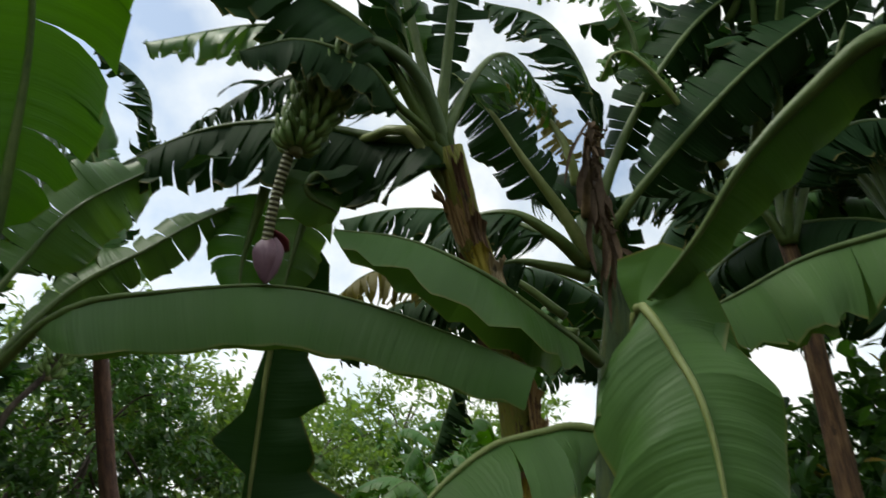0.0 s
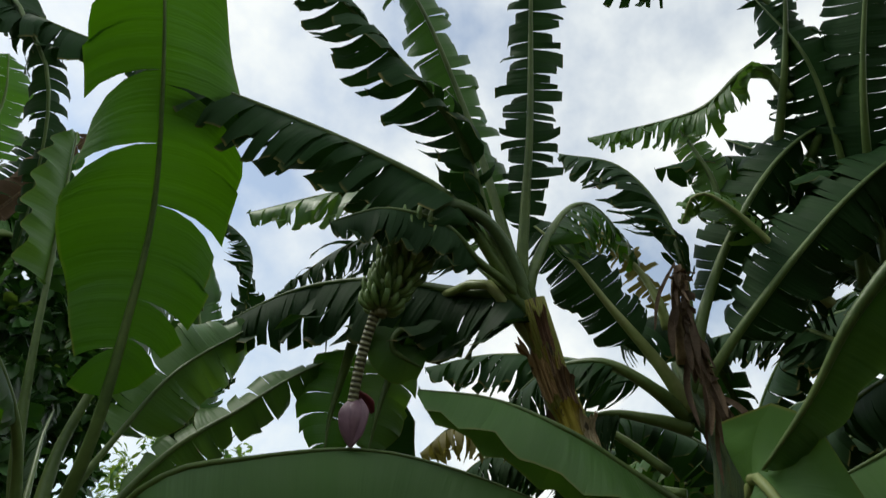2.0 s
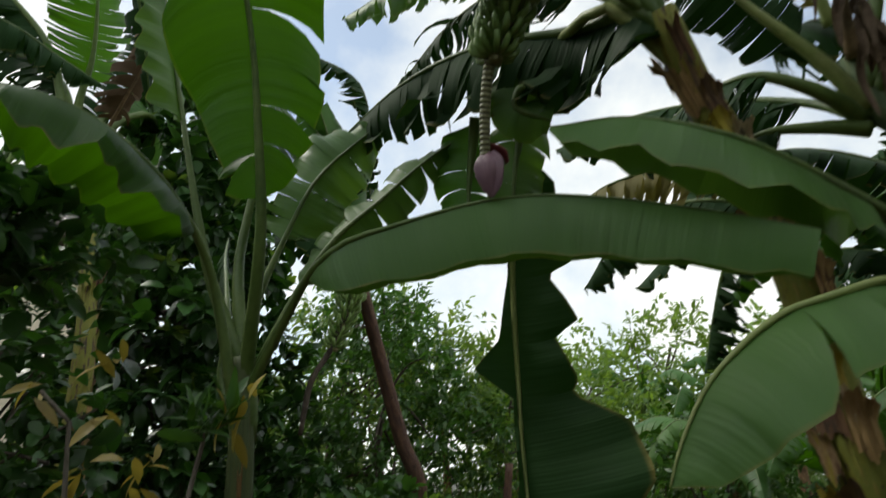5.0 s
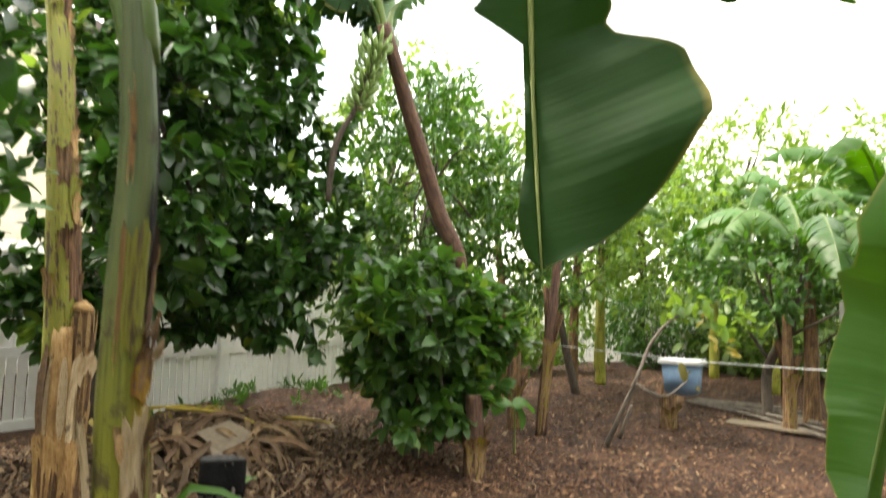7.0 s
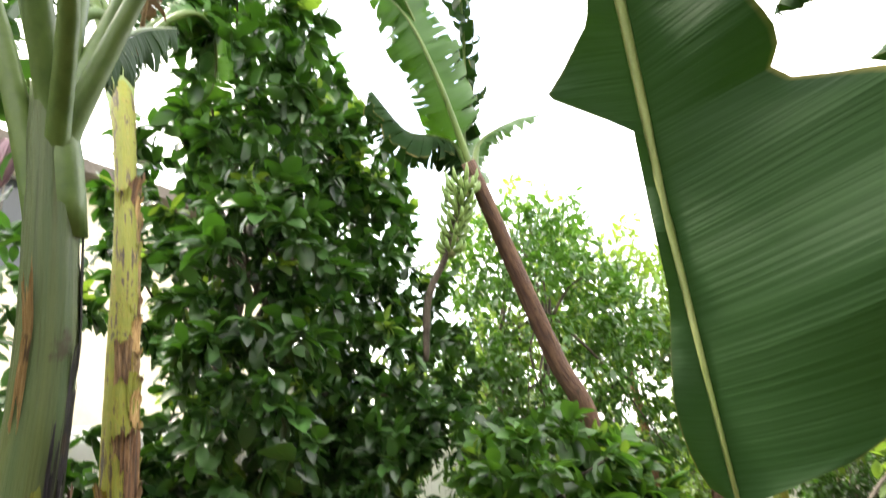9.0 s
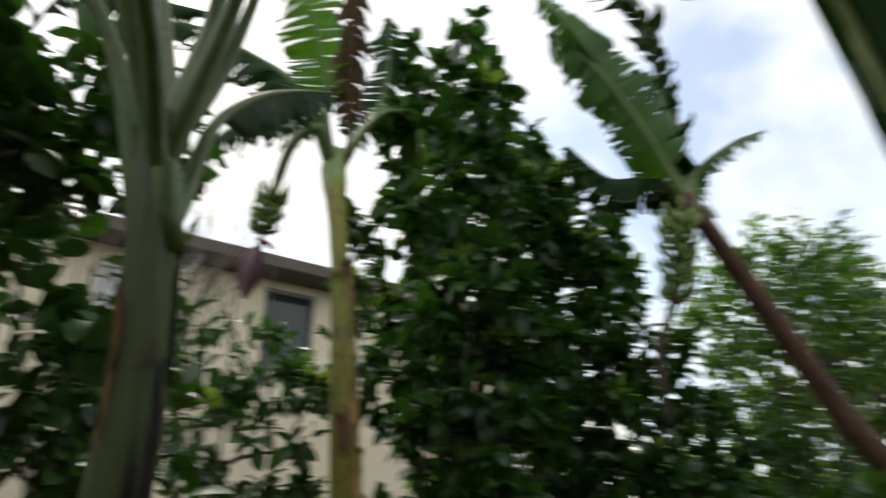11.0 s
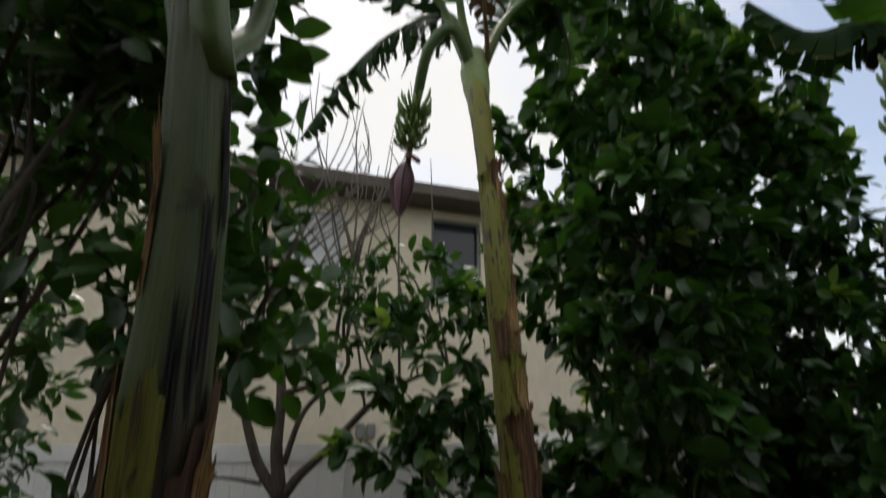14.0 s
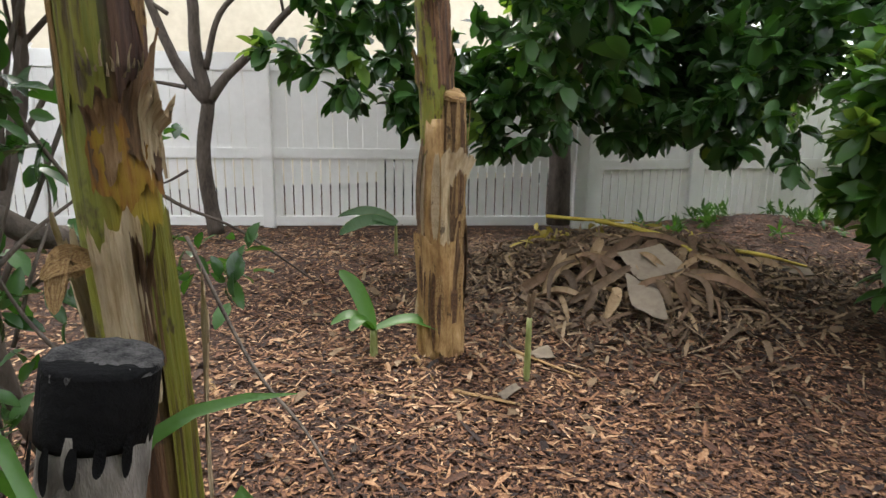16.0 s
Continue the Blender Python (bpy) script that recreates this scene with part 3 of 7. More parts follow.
gx, gy = sheet_axis(-12, 20, 0.125), sheet_axis(-12, 16, 0.125)
xx, yy = np.meshgrid(gx, gy, indexing="ij")
zz = ground_height(xx, yy) + np.random.default_rng(3).normal(size=xx.shape) * 0.006
nx, ny = xx.shape
ii = np.arange(nx * ny).reshape(nx, ny)
quads = np.stack([ii[:-1, :-1], ii[1:, :-1], ii[1:, 1:], ii[:-1, 1:]], -1).reshape(-1, 4)
ground = solid("ground", np.stack([xx, yy, zz], -1).reshape(-1, 3), quads.tolist(), SOIL)
tagged(ground, "brown mulched garden soil with a low waste heap", "ground", kind="structure")


def chips(name, count, area, mat, seed, size, parent=None, lift=0.0, where=None, curl=0.15):
    """Flat bits strewn over the ground, each turned and tilted its own way."""
    rng = np.random.default_rng(seed)
    if where is not None:
        p = where(rng, count)
    else:
        p = np.stack([rng.uniform(area[0], area[1], count), rng.uniform(area[2], area[3], count)], 1)
    z = ground_height(p[:, 0], p[:, 1]) + lift + rng.uniform(0.0, 0.022, count)
    a = rng.uniform(0, 2 * np.pi, count)
    tilt = rng.normal(size=(count, 2)) * curl
    ln = size[0] * rng.lognormal(0, 0.45, count)
    wd = np.minimum(ln * 0.7, size[1] * rng.lognormal(0, 0.4, count))
    u = np.stack([np.cos(a), np.sin(a), tilt[:, 0]], 1)
    v = np.stack([-np.sin(a), np.cos(a), tilt[:, 1]], 1)
    o = np.stack([p[:, 0], p[:, 1], z], 1)
    h = np.array([0, 0, 1.0]) * (wd * 0.25)[:, None]
    quad = np.stack([o - u * ln[:, None] / 2 - v * wd[:, None] * 0.4, o - v * wd[:, None] / 2 + h, o + u * ln[:, None] / 2, o + v * wd[:, None] / 2 + h * 0.5, o - u * ln[:, None] / 2 + v * wd[:, None] * 0.3], 1)
    k = 5
    f = (np.arange(count)[:, None, None] * k + np.array([(0, 1, 2), (0, 2, 3), (0, 3, 4)])[None]).reshape(-1, 3)
    me = bpy.data.meshes.new(name)
    me.vertices.add(count * k)
    me.vertices.foreach_set("co", quad.ravel())
    me.loops.add(f.size)
    me.loops.foreach_set("vertex_index", f.ravel())
    me.polygons.add(len(f))
    me.polygons.foreach_set("loop_start", np.arange(len(f)) * 3)
    me.update(calc_edges=True)
    me.materials.append(mat)
    return new(name, me)


def near_path(rng, count):
    return np.stack([rng.normal(0.9, 1.3, count), np.abs(rng.normal(2.1, 1.5, count))], 1)


tagged(chips("mulch", 120000, None, CHIP, 5, (0.025, 0.0078), where=near_path), "loose shredded wood mulch over the ground", "mulch", kind="stuff")
tagged(chips("mulch", 50000, (-3.5, 11.0, -2.0, 7.0), CHIP, 6, (0.045, 0.014)), "loose shredded wood mulch over the ground", "mulch", kind="stuff")
tagged(chips("wood_flakes", 2500, None, CHIP, 9, (0.05, 0.02), lift=0.004, where=near_path, curl=0.2), "larger pale bark flakes on the mulch", "mulch", kind="stuff")
pc = Mat("pale wood chip")
pc.color(pc.ramp(pc.mix(0.25, pc.node("NewGeometry").outputs["Random Per Island"], pc.noise(pc.coords("Object"), 50, 3)), [(0.1, (0.07, 0.033, 0.015)), (0.45, (0.24, 0.125, 0.06)), (0.8, (0.42, 0.26, 0.14)), (0.97, (0.58, 0.42, 0.27))]))
pc.rough(0.85)
CHIP_PALE = pc.m
tagged(chips("wood_chips", 8000, (-3.2, 0.9, 2.2, 6.9), CHIP_PALE, 15, (0.036, 0.011), lift=0.006, curl=0.25), "pale golden wood chips on the mulch before the fence", "mulch", kind="stuff")
tagged(chips("wood_chips", 2000, (-1.5, 6.0, 0.8, 4.0), CHIP_PALE, 16, (0.026, 0.008), lift=0.005, curl=0.22), "pale golden wood chips on the mulch", "mulch", kind="stuff")
tagged(chips("fallen_leaves", 1500, (-2.5, 7.0, 1.3, 6.8), LITTER, 7, (0.05, 0.024), lift=0.006, curl=0.22), "scattered dry fallen leaves on mulch", "leaf litter", kind="stuff")

# ---- white fence ----
FENCE_Y = 7.1


def fence(a, b, posts, label, low=-0.13):
    """A run of vinyl fence from a to b: posts with caps, three rails, close boards above the middle rail and spaced pickets below."""
    th = thing("fence", (*a, low), label, "fence", "garden fences")
    way = Vector((b[0] - a[0], b[1] - a[1]))
    run = way.length
    rot = Matrix.Translation((*a, low)) @ Matrix.Rotation(math.atan2(way.y, way.x), 4, "Z")

    def bar(name, lo, hi, bevel, parent):
        bm = box_bm(lo, hi, bevel)
        bmesh.ops.transform(bm, matrix=rot, verts=bm.verts)
        return part(name, bm, VINYL, parent)

    spots = [run * k / posts for k in range(posts + 1)] if isinstance(posts, int) else [p - a[0] for p in posts]
    for s in spots:
        post = bar("post", (s - 0.065, -0.065, -0.08), (s + 0.065, 0.065, 1.89), 0.008, th)
        bar("cap", (s - 0.078, -0.078, 1.89), (s + 0.078, 0.078, 1.93), 0.012, post)
    for s, e in zip(spots[:-1], spots[1:]):
        s, e = s + 0.066, e - 0.066
        for z0, z1 in ((0.02, 0.13), (0.76, 0.88), (1.68, 1.86)):
            bar("rail", (s, -0.026, z0), (e, 0.026, z1), 0.006, th)
        n = max(1, int((e - s) / 0.098))
        step = (e - s) / n
        for k in range(n):
            x = s + k * step + 0.006
            bar("picket", (x, -0.009, 0.13), (x + step - 0.017, 0.009, 0.76), 0, th)
        n = max(1, int((e - s) / 0.15))
        step = (e - s) / n
        for k in range(n):
            x = s + k * step + 0.003
            bar("board", (x, -0.009, 0.88), (x + step - 0.006, 0.009, 1.68), 0, th)
    return th


fence((-6.4, FENCE_Y), (1.9, FENCE_Y), [-6.4, -4.0, -1.59, 0.16, 1.9], "white vinyl fence with close pickets and a mid rail")
fence((2.04, FENCE_Y + 0.05), (12.75, 9.06), 8, "white vinyl fence along the far side of the garden", -0.24)
fence((12.9, 9.06), (12.9, -4.0), 6, "white vinyl fence at the end of the garden")

# ---- house behind the fence, turned a little from it ----
HX, HY, HZ = -2.0, 9.9, 5.95
house = thing("house", (HX, HY, 0), "cream stucco two-storey house with a dark brown eave", "house")
house.rotation_euler = (0, 0, radians(20))
HX0, HX1 = HX - 8.5, HX + 6.4
# window openings in the front wall: x0, x1, z0, z1
OPEN = [(HX - 1.35, HX - 0.3, 4.37, 5.68), (HX + 1.22, HX + 2.15, 4.3, 5.8)]
xs = sorted({HX0, HX1, *[v for o in OPEN for v in o[:2]]})
zs = sorted({0.0, HZ, *[v for o in OPEN for v in o[2:]]})
bm = bmesh.new()
for a, b in zip(xs[:-1], xs[1:]):
    for lo, hi in zip(zs[:-1], zs[1:]):
        if any(o[0] <= a and b <= o[1] and o[2] <= lo and hi <= o[3] for o in OPEN):
            continue
        box_bm((a, HY, lo), (b, HY + 0.2, hi), 0, bm)
bmesh.ops.remove_doubles(bm, verts=bm.verts, dist=1e-4)
part("wall", bm, STUCCO, house)
part("wall", box_bm((HX1, HY, 0), (HX1 + 0.2, HY + 7, HZ)), STUCCO, house)
part("wall", box_bm((HX0 - 0.2, HY, 0), (HX0, HY + 7, HZ)), STUCCO, house)
part("wall", box_bm((HX0, HY + 7, 0), (HX1, HY + 7.2, HZ)), STUCCO, house)
bm = bmesh.new()
roof = [(HX0 - 0.6, HY - 0.55, HZ + 0.16), (HX1 + 0.6, HY - 0.55, HZ + 0.16), (HX1 - 2.4, HY + 3.5, HZ + 1.5), (HX0 + 2.4, HY + 3.5, HZ + 1.5), (HX0 - 0.6, HY + 7.7, HZ + 0.16), (HX1 + 0.6, HY + 7.7, HZ + 0.16)]
rv = [bm.verts.new(p) for p in roof]
for q in ((0, 1, 2, 3), (5, 4, 3, 2), (1, 5, 2), (4, 0, 3)):
    bm.faces.new([rv[i] for i in q])
part("roof", bm, ROOF, house, "low brown hipped roof")
part("fascia", box_bm((HX0 - 0.62, HY - 0.6, HZ - 0.02), (HX1 + 0.62, HY - 0.555, HZ + 0.2), 0.01), EAVE, house, "dark brown fascia board")
part("fascia", box_bm((HX1 + 0.605, HY - 0.55, HZ - 0.02), (HX1 + 0.65, HY + 7.7, HZ + 0.2), 0.01), EAVE, house, "dark brown fascia board")
part("soffit", box_bm((HX0 - 0.6, HY - 0.55, HZ), (HX1 + 0.6, HY + 7.6, HZ + 0.05)), EAVE, house)
for x0, x1, z0, z1 in OPEN:
    dark = x0 > HX
    win = part("window", box_bm((x0, HY + 0.12, z0), (x1, HY + 0.14, z1)), GLASS if dark else curtain, house, "dark window pane" if dark else "window with a pale blind behind")
    for lo, hi in (((x0, HY + 0.04, z0), (x0 + 0.05, HY + 0.11, z1)), ((x1 - 0.05, HY + 0.04, z0), (x1, HY + 0.11, z1)),
                   ((x0 + 0.05, HY + 0.04, z0), (x1 - 0.05, HY + 0.11, z0 + 0.05)), ((x0 + 0.05, HY + 0.04, z1 - 0.05), (x1 - 0.05, HY + 0.11, z1))):
        part("window_frame", box_bm(lo, hi, 0.006), GREY_BOX if dark else TRIM, win)
    part("window_sill", box_bm((x0 - 0.06, HY - 0.06, z0 - 0.06), (x1 + 0.06, HY - 0.002, z0), 0.01), TRIM, win)
for x in (HX + 0.12, HX + 0.28):
    part("vent", box_bm((x - 0.07, HY - 0.07, 1.98), (x + 0.07, HY - 0.002, 2.2), 0.02), GREY_BOX, house, "small grey wall vent")
part("wall_light", box_bm((HX - 0.72, HY - 0.1, 3.05), (HX - 0.54, HY - 0.002, 3.28), 0.02), TRIM, house, "small white wall fixture")


# ---- fruiting banana plant with a hanging bud ----
plant_e = thing("banana_plant", (0.09, -0.75, 0), "tall fruiting banana plant with brown and yellow stem", "banana plant", "banana plants")
tube("pseudostem", [(0.09, -0.75, 0), (-0.03, -0.53, 1.66), (-0.02, -0.5, 1.91), (-0.05, -0.48, 2.16), (-0.12, -0.42, 2.44), (-0.22, -0.34, 2.7), (-0.34, -0.29, 2.93)], [0.099, 0.086, 0.073, 0.066, 0.063, 0.058, 0.056, 0.054, 0.046], STEM_STREAK, plant_e, "mottled yellow and brown banana stem", sides=16, n=40, wobble=0.03)
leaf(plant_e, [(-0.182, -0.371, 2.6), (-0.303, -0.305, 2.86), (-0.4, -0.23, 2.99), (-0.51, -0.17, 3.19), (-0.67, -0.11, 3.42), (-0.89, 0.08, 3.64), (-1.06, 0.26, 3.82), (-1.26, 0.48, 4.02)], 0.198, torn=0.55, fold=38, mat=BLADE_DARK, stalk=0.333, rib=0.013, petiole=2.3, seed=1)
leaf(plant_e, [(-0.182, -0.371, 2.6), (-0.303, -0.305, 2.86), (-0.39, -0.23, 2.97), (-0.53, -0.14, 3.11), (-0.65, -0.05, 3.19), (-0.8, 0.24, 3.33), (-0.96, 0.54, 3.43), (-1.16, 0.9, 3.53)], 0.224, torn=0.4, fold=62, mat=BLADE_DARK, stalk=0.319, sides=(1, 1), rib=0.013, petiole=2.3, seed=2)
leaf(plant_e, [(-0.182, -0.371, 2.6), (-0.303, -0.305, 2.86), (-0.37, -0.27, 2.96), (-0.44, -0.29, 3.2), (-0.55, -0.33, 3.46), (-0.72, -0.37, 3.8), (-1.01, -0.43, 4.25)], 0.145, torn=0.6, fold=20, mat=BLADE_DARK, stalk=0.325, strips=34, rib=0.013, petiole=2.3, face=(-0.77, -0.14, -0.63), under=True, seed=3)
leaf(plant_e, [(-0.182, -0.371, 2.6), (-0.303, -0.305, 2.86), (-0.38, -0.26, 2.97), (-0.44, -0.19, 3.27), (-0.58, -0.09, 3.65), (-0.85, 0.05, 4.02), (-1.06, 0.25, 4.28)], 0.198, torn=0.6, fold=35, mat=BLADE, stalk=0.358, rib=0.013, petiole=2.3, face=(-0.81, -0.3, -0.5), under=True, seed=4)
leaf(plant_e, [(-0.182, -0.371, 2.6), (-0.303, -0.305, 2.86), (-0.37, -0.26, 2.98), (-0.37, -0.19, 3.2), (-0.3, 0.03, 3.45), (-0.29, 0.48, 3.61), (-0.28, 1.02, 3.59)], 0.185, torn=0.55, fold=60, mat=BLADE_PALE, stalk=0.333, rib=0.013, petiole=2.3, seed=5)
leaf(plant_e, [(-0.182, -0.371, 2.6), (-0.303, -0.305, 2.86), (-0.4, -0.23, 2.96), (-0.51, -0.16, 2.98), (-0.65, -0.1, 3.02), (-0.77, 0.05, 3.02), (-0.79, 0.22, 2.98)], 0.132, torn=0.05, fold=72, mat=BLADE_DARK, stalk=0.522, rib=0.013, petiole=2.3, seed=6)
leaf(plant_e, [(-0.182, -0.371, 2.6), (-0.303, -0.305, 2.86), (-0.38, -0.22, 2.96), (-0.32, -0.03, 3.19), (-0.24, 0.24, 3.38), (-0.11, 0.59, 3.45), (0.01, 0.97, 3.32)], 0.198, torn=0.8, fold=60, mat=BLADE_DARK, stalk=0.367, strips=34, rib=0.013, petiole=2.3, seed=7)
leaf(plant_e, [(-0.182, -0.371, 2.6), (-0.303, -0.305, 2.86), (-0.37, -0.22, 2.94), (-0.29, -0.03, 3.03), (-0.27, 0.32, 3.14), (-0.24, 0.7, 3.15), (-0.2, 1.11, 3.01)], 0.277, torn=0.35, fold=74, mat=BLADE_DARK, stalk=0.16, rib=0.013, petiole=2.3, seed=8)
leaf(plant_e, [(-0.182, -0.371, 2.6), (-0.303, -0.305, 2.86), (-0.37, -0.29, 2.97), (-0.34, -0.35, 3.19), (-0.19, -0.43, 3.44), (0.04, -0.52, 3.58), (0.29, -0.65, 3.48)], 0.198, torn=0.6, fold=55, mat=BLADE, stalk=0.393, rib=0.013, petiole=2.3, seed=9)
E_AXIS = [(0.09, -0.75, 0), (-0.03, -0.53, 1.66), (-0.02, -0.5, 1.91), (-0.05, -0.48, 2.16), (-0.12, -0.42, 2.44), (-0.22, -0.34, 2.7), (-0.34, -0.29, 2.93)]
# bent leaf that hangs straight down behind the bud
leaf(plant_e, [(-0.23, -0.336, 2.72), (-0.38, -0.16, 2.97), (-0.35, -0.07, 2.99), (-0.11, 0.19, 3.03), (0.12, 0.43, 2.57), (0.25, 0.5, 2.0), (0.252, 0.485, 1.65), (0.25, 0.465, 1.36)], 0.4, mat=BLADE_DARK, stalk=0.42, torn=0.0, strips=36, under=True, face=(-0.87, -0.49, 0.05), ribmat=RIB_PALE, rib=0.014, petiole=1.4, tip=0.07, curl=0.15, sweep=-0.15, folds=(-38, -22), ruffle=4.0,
     widths=(((0, 0.28, 0.31, 0.44, 0.47, 0.58, 0.61, 0.72, 0.85, 1), (0.4, 0.68, 0.36, 0.66, 0.42, 0.62, 0.55, 1.12, 1.5, 1.35)), ((0, 0.3, 0.46, 0.54, 0.6, 0.8, 0.9, 1), (0.05, 0.05, 0.16, 0.42, 0.06, 0.08, 0.2, 0.3))), label="broken leaf hanging straight down", seed=77)
# bunch, stalk and bud
tube("fruit_stalk", [(-0.272, -0.318, 2.8), (-0.47, -0.23, 3.07), (-0.61, -0.12, 3.13), (-0.66, -0.03, 3.07), (-0.65, 0.02, 2.96), (-0.6, 0.12, 2.79)], [0.022, 0.022, 0.02, 0.018, 0.016], PETIOLE, plant_e, "green bent fruit stalk", sides=10, n=40)
tube("flower_stalk", [(-0.61, 0.1, 2.83), (-0.585, 0.135, 2.73), (-0.56, 0.16, 2.64), (-0.53, 0.18, 2.51)], [0.016, 0.0155, 0.015, 0.0145], STALK_RING, plant_e, "ringed flower stalk", sides=12, n=60)
BUNCH_TOP, BUNCH_LOW = (-0.65, -0.01, 2.95), (-0.6, 0.1, 2.78)
BUD_TOP, BUD_LOW = (-0.53, 0.17, 2.53), (-0.515, 0.17, 2.405)

# ---- leaning neighbour plant with dead leaf ----
plant_g = thing("banana_plant", (0.48, -0.79, 0), "tall banana plant with a dead brown leaf", "banana plant", "banana plants")
tube("pseudostem", [(0.48, -0.79, 0), (0.48, -0.79, 1.96), (0.34, -0.85, 2.63), (0.34, -0.81, 2.75), (0.34, -0.76, 2.85), (0.31, -0.75, 3.0)], [0.079, 0.073, 0.066, 0.059, 0.056, 0.04], STEM_GREEN, plant_g, "green banana stem", sides=12, n=30, wobble=0.03)
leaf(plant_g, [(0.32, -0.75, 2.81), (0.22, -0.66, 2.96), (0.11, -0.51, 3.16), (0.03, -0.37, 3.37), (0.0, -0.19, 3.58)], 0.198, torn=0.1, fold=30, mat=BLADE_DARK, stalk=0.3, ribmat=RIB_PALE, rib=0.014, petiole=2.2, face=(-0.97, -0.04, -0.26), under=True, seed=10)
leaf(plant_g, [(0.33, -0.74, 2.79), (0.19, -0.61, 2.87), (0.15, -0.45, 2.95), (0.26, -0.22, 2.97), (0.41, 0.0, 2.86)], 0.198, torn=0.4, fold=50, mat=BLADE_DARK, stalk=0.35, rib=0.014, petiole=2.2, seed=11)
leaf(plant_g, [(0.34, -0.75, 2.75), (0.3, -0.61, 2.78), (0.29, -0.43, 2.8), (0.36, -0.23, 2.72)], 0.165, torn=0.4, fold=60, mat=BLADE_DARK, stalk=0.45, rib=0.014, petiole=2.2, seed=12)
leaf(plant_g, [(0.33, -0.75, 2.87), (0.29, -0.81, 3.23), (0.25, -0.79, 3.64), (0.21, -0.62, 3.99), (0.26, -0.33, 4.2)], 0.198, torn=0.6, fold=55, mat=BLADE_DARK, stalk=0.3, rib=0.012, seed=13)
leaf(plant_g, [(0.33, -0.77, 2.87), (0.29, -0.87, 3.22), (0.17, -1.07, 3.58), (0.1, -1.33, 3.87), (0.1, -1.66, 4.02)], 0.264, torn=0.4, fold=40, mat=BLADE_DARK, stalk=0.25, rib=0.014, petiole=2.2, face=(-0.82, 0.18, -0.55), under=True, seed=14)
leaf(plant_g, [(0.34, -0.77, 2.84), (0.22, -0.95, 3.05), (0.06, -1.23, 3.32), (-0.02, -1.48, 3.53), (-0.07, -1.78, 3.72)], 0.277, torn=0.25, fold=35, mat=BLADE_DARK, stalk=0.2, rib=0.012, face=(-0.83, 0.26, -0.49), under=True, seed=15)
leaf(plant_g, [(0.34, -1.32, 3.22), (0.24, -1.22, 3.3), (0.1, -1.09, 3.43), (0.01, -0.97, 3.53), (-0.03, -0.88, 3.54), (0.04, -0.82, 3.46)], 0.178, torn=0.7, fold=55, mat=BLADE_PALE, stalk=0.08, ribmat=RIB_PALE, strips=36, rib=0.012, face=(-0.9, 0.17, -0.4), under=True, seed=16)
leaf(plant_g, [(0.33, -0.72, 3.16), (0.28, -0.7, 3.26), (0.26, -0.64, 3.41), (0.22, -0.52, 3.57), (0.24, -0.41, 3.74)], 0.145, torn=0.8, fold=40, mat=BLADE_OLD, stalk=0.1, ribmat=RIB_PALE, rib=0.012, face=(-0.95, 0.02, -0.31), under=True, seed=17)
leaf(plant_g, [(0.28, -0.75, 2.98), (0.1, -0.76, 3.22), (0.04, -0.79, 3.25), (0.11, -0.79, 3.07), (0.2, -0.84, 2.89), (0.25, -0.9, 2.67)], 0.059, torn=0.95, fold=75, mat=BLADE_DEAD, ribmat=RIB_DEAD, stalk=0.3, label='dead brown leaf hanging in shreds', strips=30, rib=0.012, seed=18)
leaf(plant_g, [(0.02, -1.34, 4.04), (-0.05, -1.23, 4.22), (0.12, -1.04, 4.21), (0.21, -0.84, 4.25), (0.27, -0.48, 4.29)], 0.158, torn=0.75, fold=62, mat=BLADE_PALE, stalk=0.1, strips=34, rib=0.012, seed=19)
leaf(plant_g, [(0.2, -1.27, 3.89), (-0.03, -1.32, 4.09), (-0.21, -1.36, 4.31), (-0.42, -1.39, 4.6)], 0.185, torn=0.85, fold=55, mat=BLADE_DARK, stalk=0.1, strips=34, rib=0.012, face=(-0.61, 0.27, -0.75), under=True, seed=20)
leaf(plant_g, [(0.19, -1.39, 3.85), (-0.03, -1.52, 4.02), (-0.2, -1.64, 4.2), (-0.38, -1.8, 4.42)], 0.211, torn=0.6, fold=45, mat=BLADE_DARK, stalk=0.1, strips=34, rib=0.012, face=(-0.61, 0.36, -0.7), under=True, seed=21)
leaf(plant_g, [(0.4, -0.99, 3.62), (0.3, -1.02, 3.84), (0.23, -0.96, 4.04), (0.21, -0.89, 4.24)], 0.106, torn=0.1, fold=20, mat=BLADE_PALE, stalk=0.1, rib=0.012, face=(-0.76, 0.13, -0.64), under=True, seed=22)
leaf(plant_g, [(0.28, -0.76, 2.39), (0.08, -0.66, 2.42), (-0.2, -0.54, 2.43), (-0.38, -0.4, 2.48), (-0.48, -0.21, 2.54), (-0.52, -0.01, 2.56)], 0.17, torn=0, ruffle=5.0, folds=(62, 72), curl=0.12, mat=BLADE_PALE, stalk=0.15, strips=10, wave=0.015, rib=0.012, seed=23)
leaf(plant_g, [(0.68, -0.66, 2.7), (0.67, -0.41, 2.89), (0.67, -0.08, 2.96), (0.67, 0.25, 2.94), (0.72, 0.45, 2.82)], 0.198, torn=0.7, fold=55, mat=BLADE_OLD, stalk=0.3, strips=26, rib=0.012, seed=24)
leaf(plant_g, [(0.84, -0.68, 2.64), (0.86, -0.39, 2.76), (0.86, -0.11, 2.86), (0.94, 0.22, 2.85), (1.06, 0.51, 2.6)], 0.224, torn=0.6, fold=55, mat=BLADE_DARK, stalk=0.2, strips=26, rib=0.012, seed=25)
